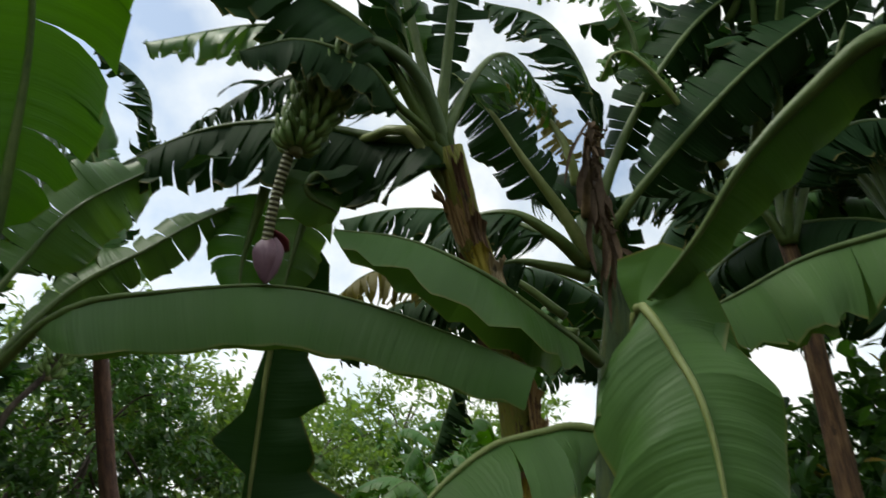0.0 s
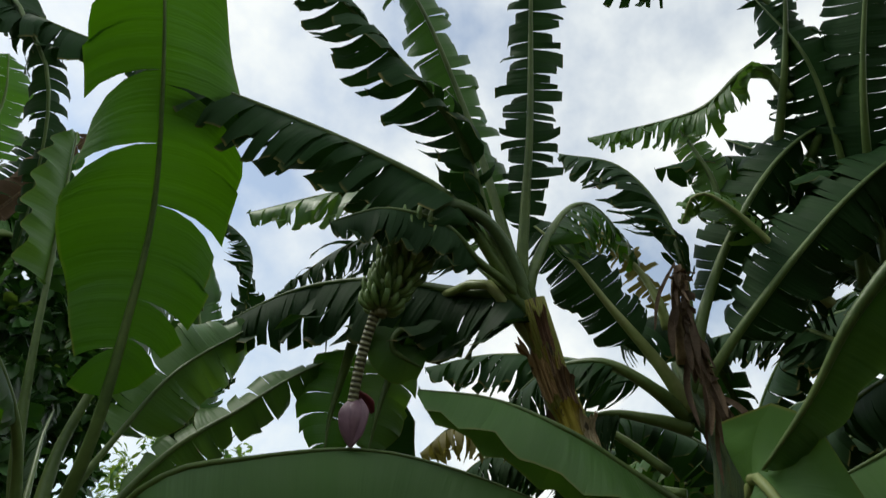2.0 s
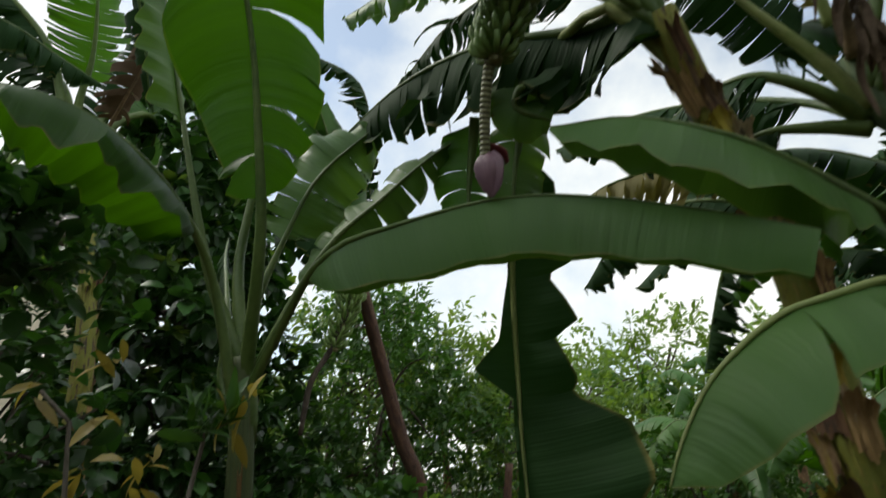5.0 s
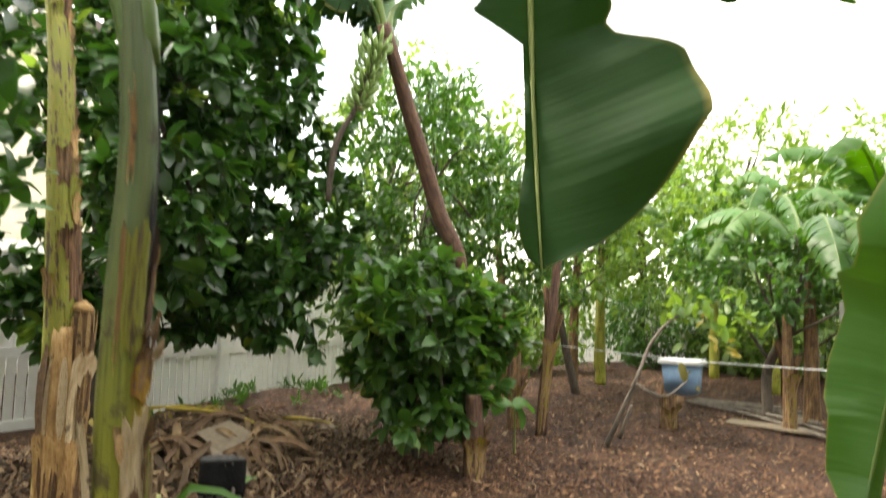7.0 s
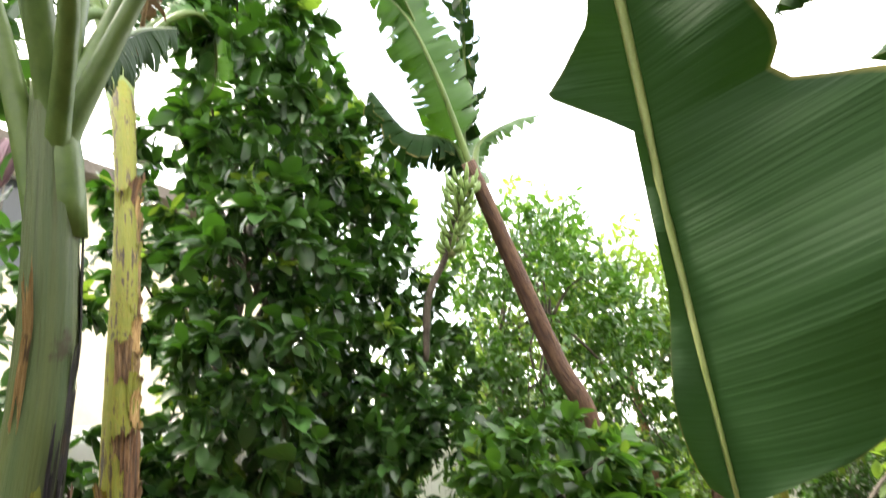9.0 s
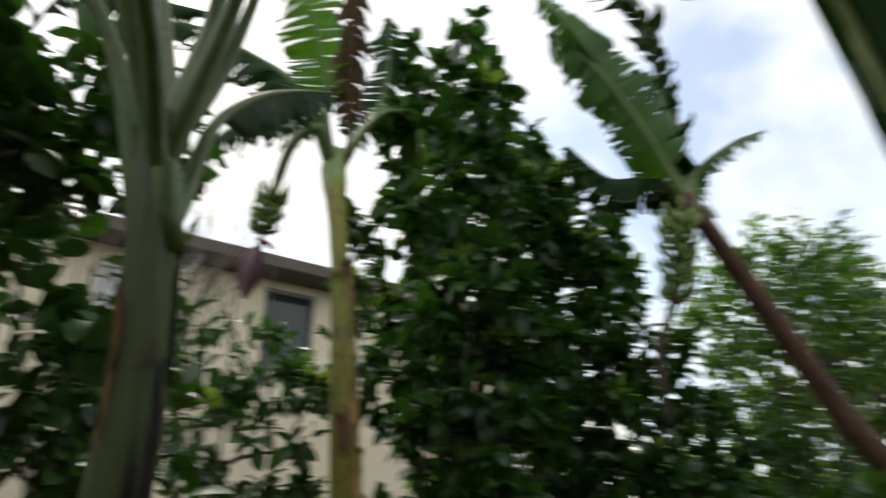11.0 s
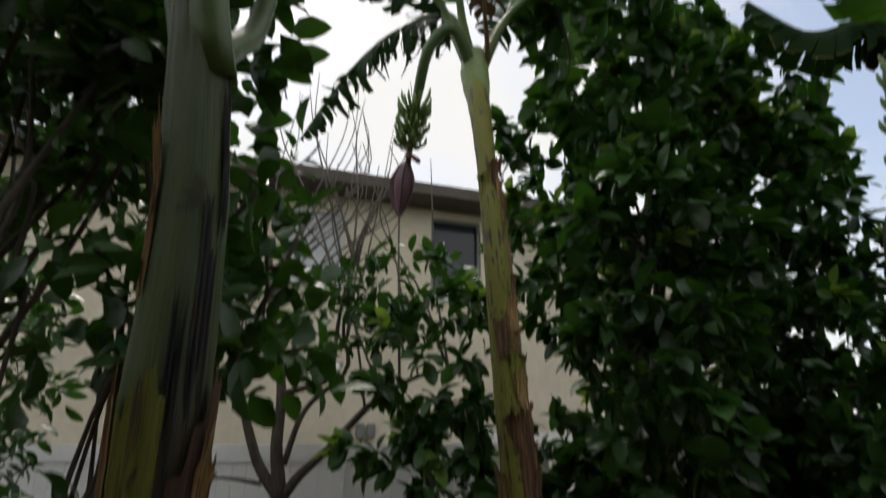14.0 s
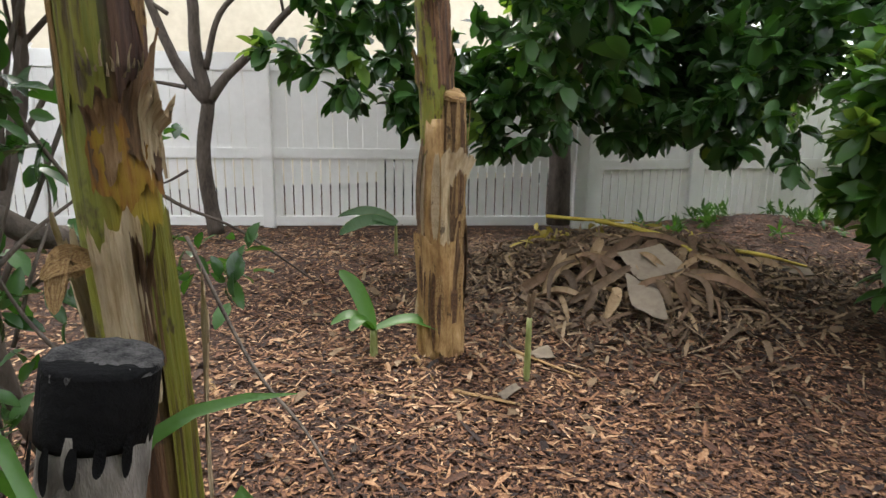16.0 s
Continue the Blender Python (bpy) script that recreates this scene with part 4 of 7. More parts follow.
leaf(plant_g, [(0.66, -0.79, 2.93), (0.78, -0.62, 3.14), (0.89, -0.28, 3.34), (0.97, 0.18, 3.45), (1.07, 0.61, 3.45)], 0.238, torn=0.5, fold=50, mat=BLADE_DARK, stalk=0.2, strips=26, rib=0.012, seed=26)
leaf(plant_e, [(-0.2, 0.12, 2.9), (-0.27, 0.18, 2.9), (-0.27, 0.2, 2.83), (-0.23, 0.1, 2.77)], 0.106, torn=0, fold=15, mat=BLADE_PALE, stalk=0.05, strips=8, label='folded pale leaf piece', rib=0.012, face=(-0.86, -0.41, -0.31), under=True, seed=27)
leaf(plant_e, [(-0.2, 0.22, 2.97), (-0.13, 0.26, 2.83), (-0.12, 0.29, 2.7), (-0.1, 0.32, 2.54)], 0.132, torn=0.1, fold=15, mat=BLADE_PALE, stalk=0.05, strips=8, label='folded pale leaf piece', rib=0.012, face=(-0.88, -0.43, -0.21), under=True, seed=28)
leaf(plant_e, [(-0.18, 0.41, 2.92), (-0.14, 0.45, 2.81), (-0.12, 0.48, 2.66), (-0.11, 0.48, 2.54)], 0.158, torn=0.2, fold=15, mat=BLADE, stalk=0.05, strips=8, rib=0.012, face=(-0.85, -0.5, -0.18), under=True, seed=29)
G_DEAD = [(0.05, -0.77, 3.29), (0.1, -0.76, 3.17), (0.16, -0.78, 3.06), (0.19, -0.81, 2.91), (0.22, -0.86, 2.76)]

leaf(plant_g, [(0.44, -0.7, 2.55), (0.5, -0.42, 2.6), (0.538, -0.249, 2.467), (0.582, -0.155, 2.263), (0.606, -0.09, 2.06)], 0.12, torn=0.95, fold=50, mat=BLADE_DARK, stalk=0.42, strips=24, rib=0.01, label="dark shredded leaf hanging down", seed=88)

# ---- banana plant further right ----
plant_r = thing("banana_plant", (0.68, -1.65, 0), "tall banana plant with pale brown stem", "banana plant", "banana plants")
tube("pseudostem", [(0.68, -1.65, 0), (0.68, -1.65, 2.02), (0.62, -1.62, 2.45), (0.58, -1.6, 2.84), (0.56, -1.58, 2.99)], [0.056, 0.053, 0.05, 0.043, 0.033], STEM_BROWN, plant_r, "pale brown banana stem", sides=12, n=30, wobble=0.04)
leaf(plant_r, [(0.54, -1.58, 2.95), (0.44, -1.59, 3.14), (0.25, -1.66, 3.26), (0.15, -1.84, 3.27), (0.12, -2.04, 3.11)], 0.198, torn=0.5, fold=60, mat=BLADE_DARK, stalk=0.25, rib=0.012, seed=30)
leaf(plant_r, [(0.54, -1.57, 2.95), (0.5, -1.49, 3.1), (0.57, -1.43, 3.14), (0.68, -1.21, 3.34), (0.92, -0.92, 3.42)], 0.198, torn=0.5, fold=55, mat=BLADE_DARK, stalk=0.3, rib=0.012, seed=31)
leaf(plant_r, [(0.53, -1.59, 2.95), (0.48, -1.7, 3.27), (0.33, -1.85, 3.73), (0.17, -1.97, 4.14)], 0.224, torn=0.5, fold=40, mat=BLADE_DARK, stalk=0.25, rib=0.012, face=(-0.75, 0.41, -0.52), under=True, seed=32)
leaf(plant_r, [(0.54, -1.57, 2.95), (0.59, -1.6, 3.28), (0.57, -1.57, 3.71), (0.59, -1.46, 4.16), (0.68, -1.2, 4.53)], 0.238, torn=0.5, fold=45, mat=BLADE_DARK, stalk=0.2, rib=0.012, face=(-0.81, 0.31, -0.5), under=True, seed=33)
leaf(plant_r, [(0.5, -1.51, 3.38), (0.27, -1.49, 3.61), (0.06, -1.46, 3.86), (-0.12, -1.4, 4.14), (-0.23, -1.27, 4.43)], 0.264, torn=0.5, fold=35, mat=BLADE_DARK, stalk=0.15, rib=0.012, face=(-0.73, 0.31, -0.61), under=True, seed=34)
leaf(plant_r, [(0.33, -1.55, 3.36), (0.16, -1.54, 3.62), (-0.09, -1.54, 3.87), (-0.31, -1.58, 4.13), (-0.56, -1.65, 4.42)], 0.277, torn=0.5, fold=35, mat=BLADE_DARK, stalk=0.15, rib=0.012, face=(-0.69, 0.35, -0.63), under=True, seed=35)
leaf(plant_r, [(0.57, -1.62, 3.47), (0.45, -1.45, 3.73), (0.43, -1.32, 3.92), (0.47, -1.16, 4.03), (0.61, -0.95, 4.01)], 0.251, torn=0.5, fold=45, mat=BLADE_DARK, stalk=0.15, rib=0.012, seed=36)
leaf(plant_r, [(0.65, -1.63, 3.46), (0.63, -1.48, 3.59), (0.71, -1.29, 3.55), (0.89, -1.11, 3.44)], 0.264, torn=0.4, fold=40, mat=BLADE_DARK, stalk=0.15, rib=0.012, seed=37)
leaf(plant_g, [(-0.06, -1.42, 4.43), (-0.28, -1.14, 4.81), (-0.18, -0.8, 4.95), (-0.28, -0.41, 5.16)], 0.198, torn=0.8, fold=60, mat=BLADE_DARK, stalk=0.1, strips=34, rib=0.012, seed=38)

# ---- young plant close by with broad whole leaves ----
plant_n = thing("banana_plant", (-0.45, -0.87, 0), "young banana plant with broad untorn leaves", "banana plant", "banana plants")
tube("pseudostem", [(-0.45, -0.87, 0), (-0.42, -0.87, 1.77), (-0.39, -0.86, 1.93)], [0.059, 0.053, 0.046, 0.033], STEM_GREEN, plant_n, "green young banana stem", sides=12, n=20, wobble=0.03)
leaf(plant_n, [(-0.39, -0.86, 1.88), (-0.36, -0.84, 2.08), (-0.5, -0.79, 2.25), (-0.638, -0.792, 2.27), (-0.686, -0.835, 2.156), (-0.723, -0.862, 2.064), (-0.74, -0.875, 1.95), (-0.76, -0.875, 1.8)], 0.21, torn=0, mat=BLADE_PALE, stalk=0.44, ribmat=RIB_PALE, tip=0.14, strips=12, rib=0.012, face=(-0.97, 0.2, -0.12), under=True, sweep=0.45, ruffle=3.0, wave=0.008, folds=(25, 4), sides=(0.8, 1.15), seed=39)
leaf(plant_n, [(-0.9, -1.31, 2.65), (-0.97, -1.22, 2.68), (-0.89, -1.1, 2.61), (-0.82, -0.99, 2.51), (-0.73, -0.9, 2.39), (-0.66, -0.8, 2.28)], 0.12, torn=0, folds=(45, 62), ruffle=4.0, mat=BLADE_PALE, stalk=0.05, tip=0.2, strips=14, wave=0.02, rib=0.012, face=(-0.94, 0.34, -0.0), under=True, seed=41)
leaf(plant_n, [(-0.68, -1.43, 2.45), (-0.64, -1.31, 2.43), (-0.59, -1.16, 2.4), (-0.55, -1.01, 2.33), (-0.51, -0.84, 2.25)], 0.17, torn=0, folds=(72, 74), ruffle=5.0, curl=0.12, mat=BLADE_PALE, stalk=0.05, tip=0.2, strips=14, wave=0.015, rib=0.006, lobes=0.15, seed=42)
leaf(plant_n, [(-0.41, -0.84, 1.88), (-0.39, -0.74, 2.02), (-0.42, -0.632, 2.049), (-0.461, -0.546, 2.024), (-0.498, -0.447, 1.991), (-0.553, -0.328, 1.885), (-0.595, -0.262, 1.77), (-0.62, -0.232, 1.68)], 0.22, torn=0, mat=BLADE_PALE, stalk=0.22, strips=7, rib=0.008, face=(-0.94, -0.04, 0.34), under=True, lobes=0.25, sweep=0.3, folds=(-30, 75), ruffle=3.0, wave=0.006, tip=0.15, label="arching leaf split once across", ribmat=RIB_PALE, seed=43)
leaf(plant_n, [(-0.42, -0.86, 1.88), (-0.05, -0.45, 1.5), (0.12, -0.31, 1.26), (0.14, -0.27, 1.14), (0.13, -0.24, 1.0), (0.1, -0.22, 0.9)], 0.12, mat=BLADE, stalk=0.3, fold=35, face=(-0.6, -0.5, 0.6), strips=12, rib=0.01, seed=301)

# ---- near banana plant beside the path ----
A_AXIS = [(-0.52, 1.075, 0), (-0.532, 1.062, 0.75), (-0.545, 1.05, 1.1), (-0.545, 1.04, 1.4), (-0.548, 1.03, 1.65), (-0.59, 1.02, 2.05)]
plant_a = thing("banana_plant", (-0.52, 1.075, 0), "banana plant with green stem, dry flaps and wide young leaves", "banana plant", "banana plants")
tube("pseudostem", A_AXIS, [0.058, 0.055, 0.053, 0.051, 0.049, 0.046, 0.042, 0.038, 0.033], STEM_NEAR, plant_a, "smooth green banana stem", sides=18, n=44, wobble=0.025)
leaf(plant_a, [(-0.545, 1.03, 1.8), (-0.575, 1.024, 1.97), (-0.7, 0.87, 2.36), (-0.79, 0.82, 2.66), (-0.92, 0.76, 2.99), (-1.11, 0.7, 3.28), (-1.34, 0.64, 3.58), (-1.6, 0.6, 3.92)], 0.275, torn=0.0, lobes=0.38, sweep=-0.35, ruffle=9.0, wave=0.008, fold=10, mat=BLADE_YOUNG, stalk=0.305, base=0.3, strips=11, rib=0.009, petiole=3.0, face=(-0.41, -0.62, -0.67), under=True, seed=44)
leaf(plant_a, [(-0.545, 1.03, 1.74), (-0.57, 1.026, 1.9), (-0.6, 0.85, 2.13), (-0.66, 0.63, 2.29), (-0.6, 0.42, 2.355), (-0.49, 0.16, 2.41), (-0.42, -0.08, 2.38), (-0.365, -0.33, 2.3), (-0.32, -0.55, 2.215)], 0.175, torn=0, mat=BLADE_PALE, stalk=0.312, strips=12, end=0.12, tip=0.03, rib=0.0065, petiole=3.2, ruffle=2.5, wave=0.006, curl=0.1, sweep=0.06, folds=(64, 80), seed=45)
leaf(plant_a, [(-0.545, 1.03, 1.66), (-0.585, 1.03, 1.86), (-0.72, 1.04, 2.26), (-0.89, 1.0, 2.44), (-1.08, 0.98, 2.55), (-1.28, 0.98, 2.59), (-1.46, 1.04, 2.57)], 0.19, torn=0.0, fold=45, mat=BLADE_YOUNG, stalk=0.532, strips=16, rib=0.013, seed=46)
leaf(plant_a, [(-0.545, 1.03, 1.8), (-0.575, 1.024, 1.97), (-0.52, 1.09, 2.22), (-0.45, 1.04, 2.52), (-0.38, 0.97, 2.76), (-0.22, 0.85, 3.01)], 0.19, torn=0.1, fold=20, mat=BLADE_PALE, stalk=0.534, strips=14, petiole=2.5, rib=0.011, face=(-0.68, -0.71, -0.18), under=True, seed=47)
leaf(plant_a, [(-0.545, 1.03, 1.74), (-0.57, 1.026, 1.9), (-0.5, 0.95, 2.2), (-0.43, 0.84, 2.44), (-0.33, 0.71, 2.61), (-0.22, 0.6, 2.78), (-0.1, 0.46, 2.93)], 0.14, torn=0.3, fold=35, mat=BLADE_PALE, stalk=0.392, strips=12, petiole=2.5, rib=0.01, face=(-0.77, -0.64, 0.07), under=True, seed=48)
leaf(plant_a, [(-0.545, 1.03, 1.7), (-0.555, 1.045, 1.86), (-0.56, 1.15, 1.98), (-0.54, 1.19, 2.18), (-0.48, 1.31, 2.37), (-0.4, 1.45, 2.53), (-0.29, 1.6, 2.68)], 0.1, torn=0.1, fold=68, mat=BLADE_DARK, stalk=0.471, petiole=2.5, rib=0.011, seed=49)
leaf(plant_a, [(-0.545, 1.03, 1.8), (-0.575, 1.024, 1.97), (-0.57, 1.13, 2.38), (-0.54, 1.14, 2.75), (-0.41, 1.29, 3.16), (-0.16, 1.56, 3.47)], 0.28, torn=0.05, fold=40, mat=BLADE_YOUNG, stalk=0.515, petiole=2.5, rib=0.012, seed=50)
leaf(plant_a, [(-0.545, 1.03, 1.8), (-0.575, 1.024, 1.97), (-0.65, 1.17, 2.31), (-0.72, 1.24, 2.63), (-0.8, 1.32, 3.06), (-0.89, 1.42, 3.57)], 0.12, torn=0.0, fold=15, mat=BLADE_PALE, stalk=0.625, petiole=2.5, rib=0.012, face=(0.33, -0.6, -0.73), under=True, seed=51)

# ---- banana plant with cut stub, in front of the fence ----
plant_b = thing("banana_plant", (0, 3.05, 0), "fruiting banana plant with tan peeling lower stem", "banana plant", "banana plants")
tube("pseudostem", [(0, 3.05, 0), (0.0, 3.04, 0.5), (-0.02, 3.025, 1.1), (-0.074, 3.01, 1.85), (-0.11, 3.05, 2.5), (-0.145, 3.25, 3.2), (-0.17, 3.55, 3.74)], [0.1, 0.09, 0.08, 0.072, 0.064, 0.054, 0.05, 0.062, 0.05], STEM_STREAK, plant_b, "yellow green banana stem", sides=14, n=50, wobble=0.03)
leaf(plant_b, [(-0.16, 3.6, 3.7), (-0.24, 3.54, 4.11), (-0.29, 3.38, 4.44), (-0.43, 3.22, 4.85), (-0.59, 3.18, 5.13)], 0.32, torn=0.3, fold=15, mat=BLADE_YOUNG, stalk=0.35, tip=0.12, petiole=2.6, face=(0.04, -0.7, -0.72), under=True, seed=52)
leaf(plant_b, [(-0.16, 3.6, 3.7), (0.03, 3.54, 4.1), (0.22, 3.5, 4.27), (0.42, 3.72, 4.29), (0.51, 3.99, 4.08), (0.4, 4.14, 3.89)], 0.28, torn=0.2, fold=40, mat=BLADE, stalk=0.3, petiole=2.6, face=(-0.17, -0.9, -0.4), under=True, seed=53)
leaf(plant_b, [(-0.16, 3.6, 3.7), (-0.09, 3.52, 3.8), (-0.12, 3.17, 4.08), (-0.14, 2.87, 4.37), (-0.15, 2.64, 4.68)], 0.18, torn=0.9, lobes=0.9, fold=4, sweep=-0.75, curl=0.5, tip=0.08, rib=0.01, mat=BLADE_DEAD, stalk=0.3, ribmat=RIB_DEAD, strips=15, label='blackened shredded leaf standing upright', face=(-0.03, -0.71, -0.71), under=True, seed=54)
leaf(plant_b, [(-0.16, 3.6, 3.7), (-0.3, 3.67, 4.27), (-0.55, 3.96, 4.53), (-0.9, 4.26, 4.58), (-1.27, 4.56, 4.42), (-1.64, 4.82, 4.05)], 0.34, torn=0.9, fold=60, mat=BLADE_DARK, stalk=0.15, strips=36, petiole=2.6, seed=55)
leaf(plant_b, [(-0.16, 3.6, 3.7), (-0.36, 3.64, 4.3), (-0.49, 3.67, 4.56), (-0.82, 3.84, 4.92), (-1.36, 4.02, 5.32), (-2.08, 4.31, 5.5)], 0.3, torn=0.7, fold=60, mat=BLADE_DARK, stalk=0.2, strips=30, petiole=2.6, seed=56)
leaf(plant_b, [(-0.16, 3.6, 3.7), (-0.04, 3.67, 4.11), (0.12, 3.68, 4.38), (0.21, 3.67, 4.83), (0.19, 3.58, 5.31)], 0.3, torn=0.4, fold=30, mat=BLADE_DARK, stalk=0.25, petiole=2.6, face=(-0.1, -0.75, -0.65), under=True, seed=57)
tube("fruit_stalk", [(-0.16, 3.6, 3.7), (-0.29, 3.41, 3.95), (-0.44, 3.43, 3.84), (-0.52, 3.58, 3.63), (-0.58, 3.75, 3.35), (-0.6, 3.81, 3.22)], [0.04, 0.04, 0.036, 0.034, 0.022, 0.018], PETIOLE, plant_b, "thick green fruit stalk", sides=10, n=30)
CROWN = plain("pale green crown sheath", (0.12, 0.18, 0.055), (0.22, 0.29, 0.1), 5, 0.45, 0.2, 0.5, "Object", (1, 1, 0.3))
tube("crown_sheath", [(-0.148, 3.28, 3.22), (-0.16, 3.42, 3.5), (-0.168, 3.55, 3.74), (-0.17, 3.6, 3.92)], [0.052, 0.062, 0.08, 0.085, 0.06], CROWN, plant_b, "pale green crown of leaf sheaths", sides=14, n=24, wobble=0.05, seed=12)
BUNCH_B_TOP, BUNCH_B_LOW = (-0.53, 3.62, 3.57), (-0.59, 3.76, 3.33)
BUD_B_TOP, BUD_B_LOW = (-0.61, 3.8, 3.24), (-0.66, 3.94, 2.93)

# ---- leaning banana plant by the fence ----
plant_c = thing("banana_plant", (3.3, 3.35, 0), "leaning banana plant with thin dark brown stem", "banana plant", "banana plants")
tube("pseudostem", [(3.3, 3.35, 0), (2.92, 2.85, 1.43), (2.65, 2.88, 2.03), (2.35, 2.88, 2.62), (2.09, 2.85, 3.07), (1.92, 2.83, 3.35)], [0.08, 0.075, 0.07, 0.066, 0.06, 0.05], STEM_PURPLE, plant_c, "thin dark brown leaning stem", sides=12, n=40, wobble=0.04)
leaf(plant_c, [(2.0, 2.85, 3.21), (1.88, 2.84, 3.51), (1.67, 2.81, 3.94), (1.47, 2.85, 4.36), (1.27, 3.02, 4.73)], 0.3, torn=0.3, fold=20, mat=BLADE, stalk=0.2, face=(-0.49, -0.67, -0.56), under=True, seed=58)
leaf(plant_c, [(2.0, 2.85, 3.21), (2.15, 3.14, 3.71), (1.83, 2.98, 4.02), (1.52, 2.84, 4.36), (1.24, 2.78, 4.68), (1.1, 2.8, 4.84)], 0.33, torn=0.3, fold=35, mat=BLADE, stalk=0.08, face=(-0.5, -0.72, -0.48), under=True, seed=59)
leaf(plant_c, [(2.0, 2.85, 3.21), (2.1, 3.18, 3.7), (1.89, 3.2, 3.72), (1.72, 3.29, 3.76), (1.47, 3.34, 4.04)], 0.25, torn=0.2, fold=45, mat=BLADE_DARK, stalk=0.2, seed=60)
leaf(plant_c, [(2.0, 2.85, 3.21), (2.15, 3.12, 3.73), (2.07, 2.95, 4.27), (1.9, 2.77, 4.81), (1.68, 2.75, 5.17), (1.32, 3.04, 5.37)], 0.28, torn=0.7, fold=50, mat=BLADE_DARK, stalk=0.2, strips=32, seed=61)
leaf(plant_c, [(2.0, 2.85, 3.21), (2.09, 2.89, 3.56), (2.33, 2.76, 3.76), (2.63, 2.76, 3.92)], 0.1, torn=0.2, fold=40, mat=BLADE, stalk=0.1, seed=62)
BUNCH_C_TOP, BUNCH_C_LOW = (1.82, 2.78, 3.08), (1.8, 2.93, 2.7)
tube("fruit_stalk", [(2.0, 2.85, 3.21), (1.88, 2.8, 3.18), (1.81, 2.8, 3.06), (1.78, 2.94, 2.7), (1.72, 3.09, 2.42), (1.76, 3.21, 2.02)], [0.026, 0.026, 0.024, 0.022, 0.026, 0.02], BARK, plant_c, "long dark fruit stalk", sides=8, n=24, wobble=0.08)

# ---- leaves that reach in from plants out of view ----
plant_l = thing("banana_plant", (-2.9, 2.7, 0), "tall banana plant behind the bushes", "banana plant", "banana plants")
tube("pseudostem", [(-2.9, 2.7, 0), (-2.65, 2.72, 1.5), (-1.9, 2.7, 2.95)], [0.12, 0.1, 0.08], STEM_GREEN, plant_l, "green banana stem", sides=12, n=20, wobble=0.03)
leaf(plant_l, [(-1.9, 2.7, 2.9), (-1.38, 1.85, 4.01), (-1.19, 1.54, 3.88), (-1.01, 1.49, 3.65), (-0.84, 1.55, 3.35), (-0.72, 1.63, 3.11)], 0.132, torn=0.6, fold=30, mat=BLADE_DARK, stalk=0.5, strips=34, rib=0.012, face=(-0.35, -0.76, -0.55), under=True, seed=63)
leaf(plant_l, [(-1.9, 2.7, 2.9), (-1.43, 1.98, 4.08), (-1.23, 1.63, 4.0), (-1.07, 1.42, 3.96), (-0.88, 1.2, 3.97)], 0.185, torn=0.5, fold=65, mat=BLADE_DARK, stalk=0.5, strips=30, rib=0.012, seed=64)
leaf(plant_l, [(-1.9, 2.7, 2.9), (-1.44, 2.24, 3.5), (-1.16, 2.06, 3.45), (-0.97, 2.04, 3.41), (-0.76, 2.0, 3.35)], 0.132, torn=0.7, fold=60, mat=BLADE_DARK, stalk=0.5, strips=30, rib=0.012, seed=65)


# ---- fruit and flowers ----
def bunch(plant, stalk, places, length, radius, count, seed):
    """Clusters of upturned bananas at the given shares of a stalk, each banana a part of its cluster."""
    rng = np.random.default_rng(seed)
    axis = curve(stalk, 40)
    for h, share in enumerate(places):
        at = axis[int(share * 40)]
        cluster = tube("fruit_node", [at + (0, 0, 0.6 * radius), at - (0, 0, 2.2 * radius)], [radius * 1.4, radius * 2.2, radius * 1.8], STALK, plant, sides=10, n=6)
        turn = rng.uniform(0, 6.3)
        n = count - h
        for k in range(n):
            ang = turn + k / n * 6.28 + rng.normal(0, 0.05)
            up = 0.35 + 0.55 * (k % 2) + rng.normal(0, 0.06)
            w = np.array([math.cos(ang), math.sin(ang), 0])
            s = length * rng.uniform(0.88, 1.1) * (1 - 0.06 * h)
            o = at + w * radius * 1.3 + (0, 0, radius * 1.2 * (k % 2))
            line = [o, o + w * s * 0.42 + (0, 0, s * (up - 0.32) * 0.5), o + w * s * 0.72 + (0, 0, s * up * 0.75), o + w * s * 0.8 + (0, 0, s * (up * 0.8 + 0.4))]
            tube("banana", line, [radius * 0.5, radius * 0.9, radius, radius, radius * 0.85, radius * 0.3], FRUIT, cluster, sides=8, n=9)


def bud(plant, top, low, radius, seed):
    """A hanging heart-shaped flower bud with one lifted red bract."""
    a, b = np.array(top), np.array(low)
    prof = [0.35, 0.8, 1.0, 1.0, 0.88, 0.66, 0.4, 0.12]
    pts_ = [a + (b - a) * k for k in (0, 0.3, 0.65, 1)]
    body = tube("flower_bud", pts_, [radius * p for p in prof], BUD, plant, "mauve grey flower bud", sides=18, n=26)
    rng = np.random.default_rng(seed)
    for k in range(4):
        ang = k * 1.7 + seed
        side = np.array([math.cos(ang), math.sin(ang), 0]) * radius
        tube("bract", [a + side * 0.35, a + (b - a) * 0.3 + side * 0.98, a + (b - a) * 0.66 + side * 0.82, b + side * 0.16], [radius * 0.3, radius * 0.62, radius * 0.5, radius * 0.06], BUD, body, sides=12, n=14, flat=0.25)
    side = np.array([0.75, -0.66, 0])
    tube("bract", [a + (0, 0, radius * 0.9), a + side * radius * 0.5 + (0, 0, radius * 0.6), a + side * radius * 1.3 + (0, 0, radius * 0.1), a + side * radius * 1.75 - (0, 0, radius * 0.6)],
         [radius * 0.35, radius * 0.8, radius * 0.85, radius * 0.35], BUD_RED, body, "dark red lifted bract", sides=14, n=16, flat=0.3)


